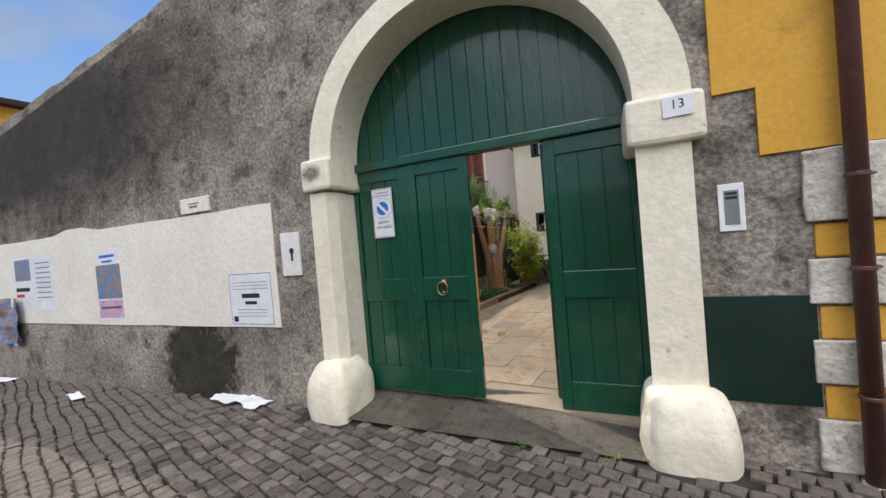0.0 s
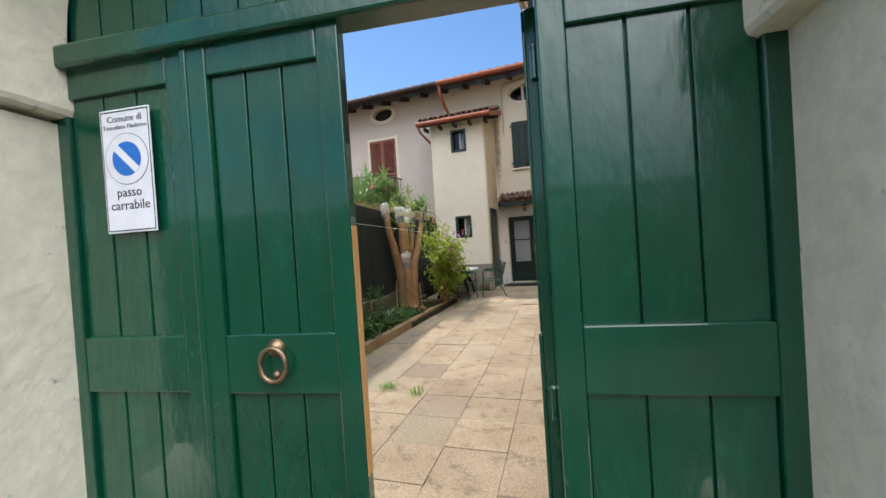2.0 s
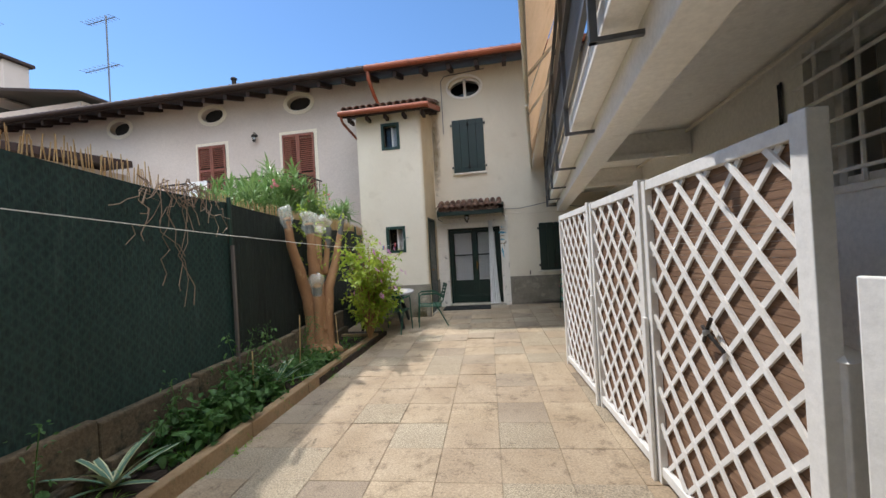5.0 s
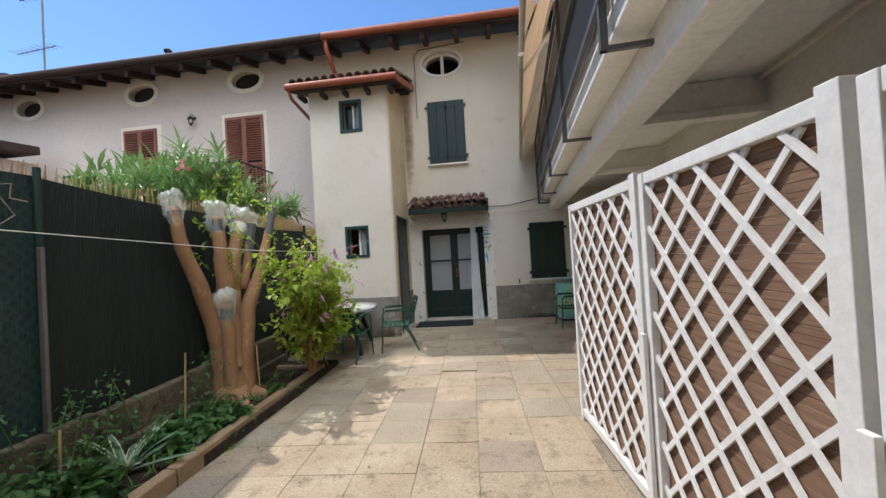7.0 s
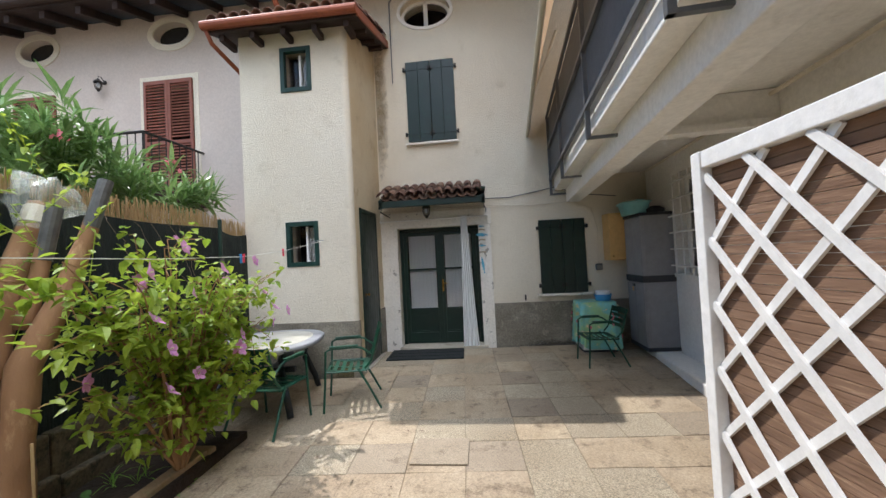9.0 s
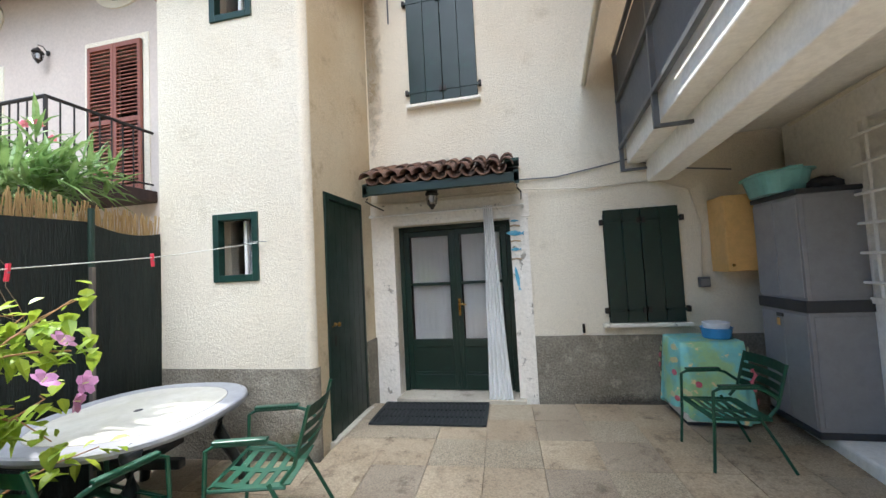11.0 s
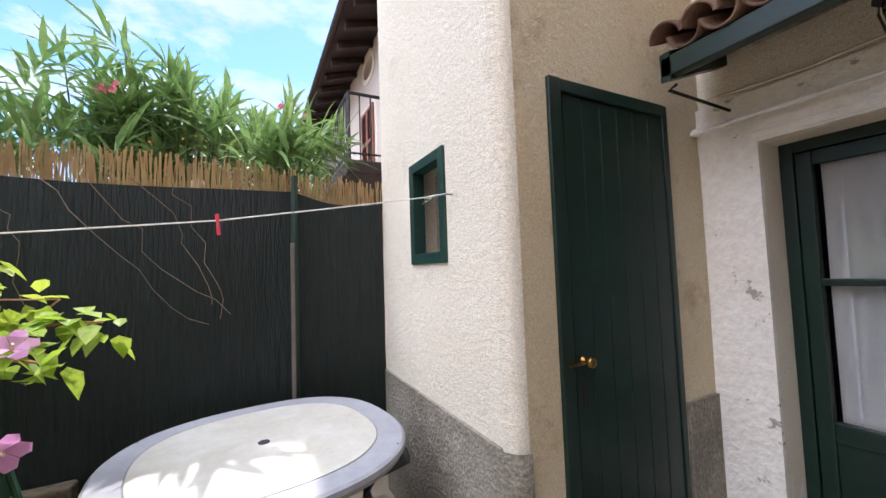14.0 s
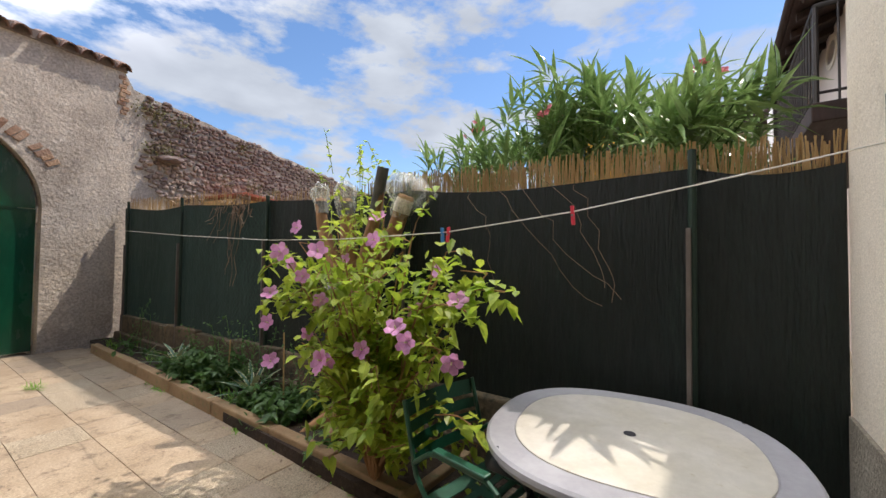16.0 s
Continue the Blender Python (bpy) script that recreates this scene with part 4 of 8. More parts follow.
# fence
fence = thing("fence", (0, 0, 0), "dark green shade netting stretched on steel posts", "fence")
TOPF = lambda y: 2.37 - 0.037 * max(0, y - 3) + 0.015 * math.sin(y * 2.4)
HEM = lambda y: 0.47 - 0.4 * min(1.0, max(0.0, (y - 9.4) / 0.8))
posts = [3.12, 5.14, 7.28, 9.35, 11.4]
for a, b in zip([2.9] + posts[1:], posts[1:] + [12.03]):
    bm = bmesh.new()
    nu, nv = 22, 10
    grid = []
    for i in range(nu + 1):
        y = a + (b - a) * i / nu
        col = []
        for j in range(nv + 1):
            w = j / nv
            sag = 0.05 * math.sin(math.pi * i / nu) * (1 if j == nv else 0.4)
            col.append(bm.verts.new((FENCE(y) + 0.018 * noise.noise((y * 1.6, w * 2.5, 0)) + 0.006 * noise.noise((y * 9, w * 5, 2)), y, HEM(y) + 0.04 * noise.noise((y * 2, 0, 7)) * (j == 0) + (TOPF(y) - sag - HEM(y)) * w)))
        grid.append(col)
    for c0, c1 in zip(grid, grid[1:]):
        for j in range(nv):
            bm.faces.new((c0[j], c1[j], c1[j + 1], c0[j + 1]))
    # the far panels get the netting darkened for their shade
    part("netting", bm, M_SHADE if a < 7 else M_NET_SHADED, fence, smooth=True)
for k, y in enumerate(posts):
    x = FENCE(y) + 0.035
    part("post", tube(bmesh.new(), [(x, y, 0.1), (x, y, TOPF(y) + (0.1 if k != 2 else 0.05))], 0.022, 10), M_POST, fence)
    part("stake", block(x + 0.012, x + 0.05, y - 0.03, y - 0.005, 0.1, 1.72, 0.004), M_STAKE, fence, "grey steel angle tied to the post")
reeds = bmesh.new()
r2 = random.Random(3)
y = 3.0
while y < 12.02:
    h = (0.13 if y > 9.2 or y < 6.4 else 0.06) + r2.uniform(-0.04, 0.05)
    b_ = TOPF(y) - 0.06
    x = FENCE(y) - 0.03 + r2.uniform(-0.014, 0.014)
    w = r2.uniform(0.0026, 0.0045)
    t_ = r2.uniform(-0.02, 0.02)
    vs = [reeds.verts.new((x + dx, y + dy, b_)) for dx, dy in ((-w, -w), (w, -w), (0, w))] + [reeds.verts.new((x + dx + t_ * 0.4, y + dy + t_, b_ + h + 0.06)) for dx, dy in ((-w, -w), (w, -w), (0, w))]
    for q in ((0, 1, 4, 3), (1, 2, 5, 4), (2, 0, 3, 5), (3, 4, 5)):
        reeds.faces.new([vs[i] for i in q])
    y += r2.uniform(0.005, 0.009) if y > 8.8 else r2.uniform(0.012, 0.035)
tagged(part("reed_strip", reeds, M_REED), "strip of dry split reed showing above the netting", "reed screen", kind="stuff")
bm = bmesh.new()
for k in range(26):
    p = Vector((FENCE(6.6) + 0.02, 6.5 + r2.uniform(-0.25, 0.45), TOPF(6.6) + 0.02))
    pts = [p]
    for i in range(8):
        p = p + Vector((r2.uniform(-0.01, 0.03), r2.uniform(-0.1, 0.1), r2.uniform(-0.14, 0.06) if k < 22 else r2.uniform(-0.2, -0.06)))
        p.x = max(p.x, FENCE(p.y) + 0.02)
        pts.append(p)
    tube(bm, pts, 0.0045, 4)
tagged(part("dry_vine", bm, M_DRY), "dry leafless creeper stems caught on the fence", "vine")
for k in range(5):
    p = Vector((FENCE(10.5) + 0.03, 9.95 + k * 0.2, 2.08))
    pts = [p]
    for i in range(9):
        p = p + Vector((0, r2.uniform(-0.02, 0.11), r2.uniform(-0.13, -0.04)))
        p.x = FENCE(p.y) + 0.035
        pts.append(p)
    twig = thing("dry_twig", (0, 0, 0), "thin dry twig hanging against the netting", "twig", "twigs on the fence")
    part("stem", tube(bmesh.new(), pts, 0.002, 5), M_DRY, twig)

# clothes line with pegs
L0, L1 = Vector((-4.1, 12.03, 1.886)), Vector((-4.39, 2.95, 1.98))
SAG = [(2.95, 1.98), (4.5, 1.89), (6.5, 1.77), (8.5, 1.67), (9.5, 1.655), (10.37, 1.67), (11.02, 1.73), (11.56, 1.81), (12.03, 1.886)]


def line_at(y):
    """A point of the cord."""
    for (a, za), (b, zb) in zip(SAG, SAG[1:]):
        if y <= b:
            break
    return Vector((L1.x + (L0.x - L1.x) * (y - L1.y) / (L0.y - L1.y), y, za + (zb - za) * (y - a) / (b - a)))


line = thing("clothes_line", L0, "white cord clothes line strung across the court", "clothes line")
part("cord", tube(bmesh.new(), [line_at(L1.y + (L0.y - 0.1 - L1.y) * i / 40) - L0 for i in range(41)], 0.003, 6), M_ROPE, line)
bm = tube(bmesh.new(), [(0, 0.02, 0), (0, -0.03, 0), (-0.03, -0.05, 0.0), (-0.06, -0.09, -0.005)], 0.005, 6)
part("hook", bm, M_STEEL, line)
bm = tube(bmesh.new(), [(-0.03 - 0.012 * i, -0.05 - 0.003 * i, -0.002 * i + 0.006 * math.sin(i * 2.2)) for i in range(12)], 0.004, 6)
part("wire_tie", bm, M_STEEL, line)


def peg(y, material, words, tilt):
    ob = thing("clothes_peg", Matrix.Translation(line_at(y)) @ pose(0, 0, 0, tilt, 0, 0), words, "clothes peg", "pegs on the line")
    for x in (-0.005, 0.005):
        part("jaw", block(x - 0.0042, x + 0.0042, -0.006, 0.006, -0.055, 0.025, 0.002), material, ob)
    part("spring", lathe(bmesh.new(), [(0.005, -0.011), (0.005, 0.011)], 8, pose(0, 0, -0.015, 0, 90, 0)), M_STEEL, ob)


peg(11.03, M_PEG, "coral plastic clothes peg on the line", 4)
peg(10.38, M_PEG, "coral plastic clothes peg on the line", -6)
peg(10.34, M_SKYBLUE, "blue plastic clothes peg on the line", 3)


# trellis screens with a reed mat behind
def trellis(y0, y1, label, far_stake=0.0):
    L = y1 - y0
    ob = thing("trellis_screen", pose(LAT(y0), y0, 0, 0, 0, 94.09), label, "trellis", "trellis screens")
    h = 1.89
    part("post", block(0, 0.07, -0.035, 0.035, 0.0, h + 0.02, 0.004), M_WHITE_PAINT, ob)
    part("post", block(L - 0.05, L, -0.03, 0.03, 0.0, h, 0.004), M_WHITE_PAINT, ob)
    if far_stake:
        part("support_stake", block(L - 0.012, L + 0.032, 0.036, 0.06, 0.0, far_stake, 0.004), M_WHITE_PAINT, ob)
    part("top_rail", block(0.07, L - 0.05, -0.025, 0.025, h - 0.06, h, 0.004), M_WHITE_PAINT, ob)
    part("bottom_rail", block(0.07, L - 0.05, -0.025, 0.025, 0.05, 0.11, 0.004), M_WHITE_PAINT, ob)
    x0, x1, z0, z1 = 0.07, L - 0.05, 0.11, h - 0.06
    tanv, step = 1.06, 0.225
    for sgn in (1, -1):
        k = -20
        while k < 40:
            c = z0 + k * step
            pts = []
            for x in (x0, x1):
                z = c + sgn * tanv * (x - x0)
                pts.append((x, z))
            (xa, za), (xb, zb) = pts
            clip = []
            for x, z in pts:
                zc = min(max(z, z0), z1)
                xx = x0 + (zc - c) / (sgn * tanv)
                clip.append((min(max(xx, x0), x1), zc))
            k += 1
            if math.dist(*clip) < 0.06:
                continue
            (xa, za), (xb, zb) = clip
            if not (z0 - 1e-4 <= za <= z1 + 1e-4 and abs((zb - za) - sgn * tanv * (xb - xa)) < 1e-3):
                continue
            n_ = Vector((-(zb - za), 0, xb - xa)).normalized() * 0.0125
            y = (0.006, 0.018) if sgn > 0 else (-0.006, 0.0055)
            bm = bmesh.new()
            prism(bm, [(xa - n_.x, za - n_.z), (xb - n_.x, zb - n_.z), (xb + n_.x, zb + n_.z), (xa + n_.x, za + n_.z)], *y)
            part("slat", bm, M_WHITE_PAINT, ob)
    bm = bmesh.new()
    n = 56
    for i in range(n):
        a = z0 + (z1 - z0) * i / n
        box(bm, x0 - 0.01, x1 + 0.01, -0.022 - 0.004 * (i % 2), -0.012, a, a + (z1 - z0) / n * 0.93)
    part("reed_mat", bm, M_MAT, ob, "brown woven reed mat")
    return ob


trellis(4.95, 6.17, "white painted diagonal trellis screen backed with brown matting", 1.03)
trellis(6.2, 7.3, "white painted diagonal trellis screen backed with brown matting", 1.03)
trellis(7.33, 8.62, "white painted diagonal trellis screen backed with brown matting")
clip = thing("steel_clamp", (LAT(5.5) - 0.03, 5.5, 1.08), "dark metal spring clamp gripping the trellis", "clamp")
part("jaw", tube(bmesh.new(), [(0, 0.09, -0.06), (-0.02, 0.02, 0.0), (-0.02, -0.03, 0.07)], 0.009, 8), M_IRON, clip)
part("jaw", tube(bmesh.new(), [(0, -0.08, -0.07), (-0.025, 0.0, 0.0), (-0.02, 0.05, 0.02)], 0.009, 8), M_IRON, clip)
part("pivot", lathe(bmesh.new(), [(0.014, 0), (0.014, 0.02), (0.006, 0.025)], 12, pose(-0.02, 0, 0, 0, -90, 0)), M_STEEL, clip)
# low white gate beside the trellis
lowgate = thing("picket_gate", pose(-0.94, 4.82, 0, 0, 0, -68), "low white painted wooden gate beside the trellis", "gate")
pp = part("gate_post", block(-0.19, -0.09, 0.08, 0.18, 0, 1.11, 0.006), M_WHITE_PAINT, lowgate)
bm = bmesh.new()
bmesh.ops.create_cone(bm, cap_ends=True, segments=4, radius1=0.085, radius2=0.0, depth=0.05, matrix=pose(-0.14, 0.13, 1.136, 0, 0, 45))
part("post_cap", bm, M_WHITE_PAINT, pp)
for i in range(6):
    part("board", block(i * 0.125, i * 0.125 + 0.12, -0.02, 0.005, 0.06, 1.39 + 0.008 * (i % 3), 0.006), M_WHITE_PAINT, lowgate)
for z in (0.3, 1.1):
    part("ledge", block(0.0, 0.745, 0.006, 0.03, z, z + 0.09, 0.004), M_WHITE_PAINT, lowgate)
# ---- the house ----
holes = [(-3.4, -2.03, 0.05, 2.1), (-1.05, -0.32, 0.9, 2.1), (-3.12, -2.3, 3.56, 4.93)]


def oval(bm, cx, cz, rx, rz, y0, y1, n=32):
    return prism(bm, arc(cx, cz, rx, rz, 0, 360, n)[:-1], y0, y1)


def oval_ring(cx, cz, rx, rz, w, y0, y1, n=32):
    bm = bmesh.new()
    a, b = arc(cx, cz, rx, rz, 0, 360, n)[:-1], arc(cx, cz, rx + w, rz + w, 0, 360, n)[:-1]
    vs = [[bm.verts.new((x, y, z)) for x, z in c] for c, y in ((a, y0), (b, y0), (b, y1), (a, y1))]
    for k in range(4):
        for i in range(n):
            j = (i + 1) % n
            bm.faces.new((vs[k][i], vs[k][j], vs[(k + 1) % 4][j], vs[(k + 1) % 4][i]))
    return bm


def facade_with_oval(x0, x1, z0, z1, y0, y1, rects, ovals):
    """A wall along x with rectangular holes and oval ones; each oval sits in a square cut out of the grid."""
    cells = [(cx - rx - 0.1, cx + rx + 0.1, cz - rz - 0.1, cz + rz + 0.1) for cx, cz, rx, rz in ovals]
    bm = holed_wall(x0, x1, z0, z1, y0, y1, list(rects) + cells)
    for (cx, cz, rx, rz), (a, b, c, d) in zip(ovals, cells):
        n = 32
        ring_ = arc(cx, cz, rx, rz, 0, 360, n)[:-1]
        sq = []
        for i in range(n):
            t_ = 2 * math.pi * i / n
            u, v = math.cos(t_), math.sin(t_)
            k = 1 / max(abs(u), abs(v))
            sq.append((cx + u * k * (b - a) / 2, cz + v * k * (d - c) / 2))
        vs = [[bm.verts.new((x, y, z)) for x, z in q] for q, y in ((sq, y0), (ring_, y0), (ring_, y1), (sq, y1))]
        for k in range(3):
            for i in range(n):
                j = (i + 1) % n
                bm.faces.new((vs[k][i], vs[k][j], vs[k + 1][j], vs[k + 1][i]))
    return bm


struct(part("wall_facade", facade_with_oval(-5.22, 3.0, -0.3, 6.3, YF, YF + 0.4, holes, [(-2.74, 5.8, 0.43, 0.27)]), M_STUCCO), "cream rough-cast house facade", "wall")
struct(part("wall_back", block(-22, 3.0, 17.0, 17.3, -0.3, 6.3), M_DARK), "plain rear wall of the houses", "wall")
struct(part("wall_inner", block(XS - 1.5, 3.0, 15.3, 15.5, -0.3, 6.3), M_DARK), "plain wall inside the rooms", "wall")
struct(part("ceiling", block(-22, 3.0, YF + 0.41, 17.0, 2.9, 3.1), M_DARK), "plain ceiling of the ground floor rooms", "ceiling")
# tower with a rounded corner
w1, w2 = (-4.63, -4.17, 1.55, 2.16), (-4.62, -4.18, 3.95, 4.57)
RC = 0.075
bm = holed_wall(-5.22, XS - RC, -0.3, 4.95, YT, YT + 0.3, [w1, w2])
struct(part("wall_tower_front", bm, M_STUCCO), "cream rough-cast stair tower wall with two small windows", "wall")
bm = bmesh.new()
cols = [(XS - RC + RC * math.sin(radians(a)), YT + RC - RC * math.cos(radians(a))) for a in range(0, 91, 10)]
lo = [bm.verts.new((x, y, -0.3)) for x, y in cols]
hi = [bm.verts.new((x, y, 4.95)) for x, y in cols]
for i in range(len(cols) - 1):
    bm.faces.new((lo[i], lo[i + 1], hi[i + 1], hi[i]))
struct(part("wall_tower_corner", bm, M_STUCCO, smooth=True), "rounded rough-cast corner of the stair tower", "wall")
bm = holed_wall(YT + RC, YF, -0.3, 4.8, 0, 0.25, [(12.29, 13.12, 0.04, 2.34)])
struct(part("wall_tower_side", bm, M_STUCCO_OCHRE, m=pose(XS, 0, 0, 0, 0, 90)), "yellowed rough-cast side wall of the stair tower", "wall")
struct(part("wall_tower_left", block(-5.22, -4.97, YT + 0.3, YF, -0.3, 4.8), M_STUCCO), "plain far side of the stair tower", "wall")
for x0, m_ in ((XS - 0.25, M_STUCCO_OCHRE), (-5.22, M_STUCCO)):
    bm = prism(bmesh.new(), [(12.16, 4.8), (YF, 4.8), (YF, 5.2)], -x0 - 0.25, -x0)
    struct(part("wall_tower_gable", bm, m_, m=pose(0, 0, 0, 0, 0, 90)), "sloping top of the stair tower's side wall", "wall")
# cement plinths, a skin on the wall
plinth = thing("plinth", (0, 0, 0), "rough grey cement plinth along the foot of the house", "plinth", kind="structure")
part("plinth_band", rough_block(block(-1.86, 0.62, YF - 0.022, YF, -0.1, 0.775), 0.004, 3, 2), M_PLINTH, plinth)
part("plinth_band", block(-5.2, XS - RC, YT - 0.018, YT, -0.1, 0.79), M_PLINTH, plinth)
bm = bmesh.new()
lo = [bm.verts.new((XS - RC + (RC + 0.018) * math.sin(radians(a)), YT + RC - (RC + 0.018) * math.cos(radians(a)), -0.1)) for a in range(0, 91, 10)]
hi = [bm.verts.new((v.co.x, v.co.y, 0.79)) for v in lo]
for i in range(len(lo) - 1):
    bm.faces.new((lo[i], lo[i + 1], hi[i + 1], hi[i]))
part("plinth_band", bm, M_PLINTH, plinth, smooth=True)
part("plinth_band", block(XS, XS + 0.018, 13.14, YF, -0.1, 0.79), M_PLINTH, plinth)

def stain(name, corners, centre, reach, colours, label, grain=9.0, edge=(0.75, 1.15), thick=1.0):
    """A ragged patch of tone, weathering included, on a thin skin over a wall; reach gives its half-sizes."""
    m = mat(name, rgb(colours[0]), rgb(colours[1]), rough=0.97, big=6, fine=40, spots=0.3)
    n, l = m.node_tree.nodes, m.node_tree.links
    geo, sub, div, ln, nz, add, rng, clear, mx = (n.new("ShaderNode" + k) for k in ("NewGeometry", "VectorMath", "VectorMath", "VectorMath", "TexNoise", "Math", "MapRange", "BsdfTransparent", "MixShader"))
    sub.operation, div.operation, ln.operation, add.operation = "SUBTRACT", "DIVIDE", "LENGTH", "ADD"
    sub.inputs[1].default_value, div.inputs[1].default_value = centre, reach
    nz.inputs["Scale"].default_value, nz.inputs["Detail"].default_value, nz.inputs["Roughness"].default_value = grain, 9.0, 0.75
    for k, v in zip(("From Min", "From Max", "To Min", "To Max"), (*edge, 1.0 - thick, 1.0)):
        rng.inputs[k].default_value = v
    l.new(geo.outputs["Position"], sub.inputs[0]), l.new(sub.outputs["Vector"], div.inputs[0]), l.new(div.outputs["Vector"], ln.inputs[0])
    l.new(geo.outputs["Position"], nz.inputs["Vector"])
    l.new(ln.outputs["Value"], add.inputs[0]), l.new(nz.outputs["Fac"], add.inputs[1]), l.new(add.outputs["Value"], rng.inputs["Value"])
    l.new(rng.outputs["Result"], mx.inputs["Fac"]), l.new(n["Principled BSDF"].outputs["BSDF"], mx.inputs[1]), l.new(clear.outputs["BSDF"], mx.inputs[2])
    l.new(mx.outputs["Shader"], n["Material Output"].inputs["Surface"])
    bm = bmesh.new()
    bm.faces.new([bm.verts.new(p) for p in corners])
    struct(part(name, bm, m), label, "stain")


def facade_quad(x0, x1, z0, z1, y):
    return [(x0, y, z0), (x1, y, z0), (x1, y, z1), (x0, y, z1)]


def gate_quad(s0, s1, z0, z1, d):
    return [tuple(GATE @ Vector(p)) for p in ((s0, d, z0), (s1, d, z0), (s1, d, z1), (s0, d, z1))]


stain("soot_stain", [tuple(GATE @ Vector((s, -0.004, z))) for s, z in ((-15.9, 2.0), (-3.2, 2.0), (-3.14, 3.0), (-2.7, 3.6), (-2.6, 4.85), (-4.06, 4.85), (-4.1, 4.5), (-9.0, 3.82), (-15.9, 3.0))], GATE @ Vector((-8.2, 0, 3.5)), (5.2, 4, 1.6), ("36322E", "4B453F"), "blackened weathering over the lane wall", 2.6, (0.85, 1.5), 0.8)
stain("lichen_stain", gate_quad(-3.1, -2.74, 2.04, 2.3, -0.112), GATE @ Vector((-2.97, -0.1, 2.18)), (0.2, 1, 0.13), ("867D70", "A39889"), "grey lichen on the weathered capital", 16, (0.7, 1.2), 0.85)
stain("soot_stain", facade_quad(-3.66, -1.6, 2.6, 3.15, YF - 0.004), (-2.72, YF, 2.66), (1.15, 1, 0.3), ("4A443B", "6A6153"), "blackish mould on the wall over the canopy", 11, thick=0.8)
stain("wall_streak", facade_quad(-3.66, -3.2, 2.7, 6.0, YF - 0.004), (-3.62, YF, 4.2), (0.26, 1, 2.0), ("9C8A6C", "B3A283"), "ragged brownish streak down the inner corner", 7, thick=0.55)
stain("wall_streak", facade_quad(-1.2, 0.0, 2.0, 3.2, YF - 0.004), (-0.5, YF, 2.7), (0.5, 1, 0.4), ("A39480", "BCAE98"), "greyed patch on the plaster under the balcony", 8, thick=0.5)
stain("plinth_damp", facade_quad(-1.84, 0.6, 0.0, 0.4, YF - 0.032), (-0.7, YF, 0.05), (1.2, 1, 0.2), ("57524A", "6E675C"), "ragged darker line at the foot of the plinth", 10, thick=0.8)
stain("plinth_moss", facade_quad(-4.9, -3.76, 0.0, 0.62, YT - 0.022), (-3.86, YT, 0.05), (0.42, 1, 0.4), ("6B6234", "7D7146"), "yellow-green moss at the tower's foot", 9, thick=0.7)
# door surround: flaking white plaster
sur = thing("door_surround", (0, 0, 0), "flaking white plaster band round the house door", "door surround", kind="structure")
M_FLAKE = mat("flaking_white_plaster", rgb("EFEAE0"), rgb("E6DFD2"), rgb("A59F93"), 0.92, big=1.7, fine=24, bump=0.7, bump_scale=24, c_at=(0.61, 0.635))
part("jamb_band", rough_block(block(XS + 0.002, -3.4, YF - 0.03, YF + 0.17, 0.0, 2.1), 0.003, 2, 1), M_FLAKE, sur)
part("jamb_band", rough_block(block(-2.03, -1.83, YF - 0.03, YF + 0.17, 0.0, 2.1), 0.003, 2, 4), M_FLAKE, sur)
part("lintel_band", rough_block(block(XS + 0.002, -1.81, YF - 0.035, YF + 0.17, 2.1, 2.36), 0.003, 2, 6), M_FLAKE, sur)
part("lintel_moulding", block(-3.42, -2.0, YF - 0.045, YF - 0.036, 2.11, 2.15, 0.003), M_FLAKE, sur)
part("sill_step", block(-3.42, -1.96, YF - 0.12, YF + 0.3, 0.0, 0.11, 0.008), M_CEM, sur, "worn stone door step")


def pane(x0, x1, z0, z1, y, parent, name="pane"):
    ob = part(name, block(x0, x1, y, y + 0.004, z0, z1), M_GLASS, parent)
    ob.visible_shadow = False
    return ob


def pleats(bm, x0, x1, z0, z1, y, amp, waves, pinch=None, gather=0.35):
    """A hanging cloth with folds; pinch narrows it towards the top."""
    nu, nv = waves * 8, 14
    rows = []
    for j in range(nv + 1):
        w = j / nv
        row = []
        for i in range(nu + 1):
            u = i / nu
            x = x0 + (x1 - x0) * u
            if pinch:
                x = pinch + (x - pinch) * (1 - gather * w ** 0.8)
            row.append(bm.verts.new((x + 0.004 * noise.noise((u * 5, w * 3, 1)), y + amp * math.sin(2 * math.pi * waves * u + 1.5 * noise.noise((w * 2, u * 3, 4))), z0 + (z1 - z0) * w)))
        rows.append(row)
    for a, b in zip(rows, rows[1:]):
        for i in range(nu):
            bm.faces.new((a[i], a[i + 1], b[i + 1], b[i]))
    return bm


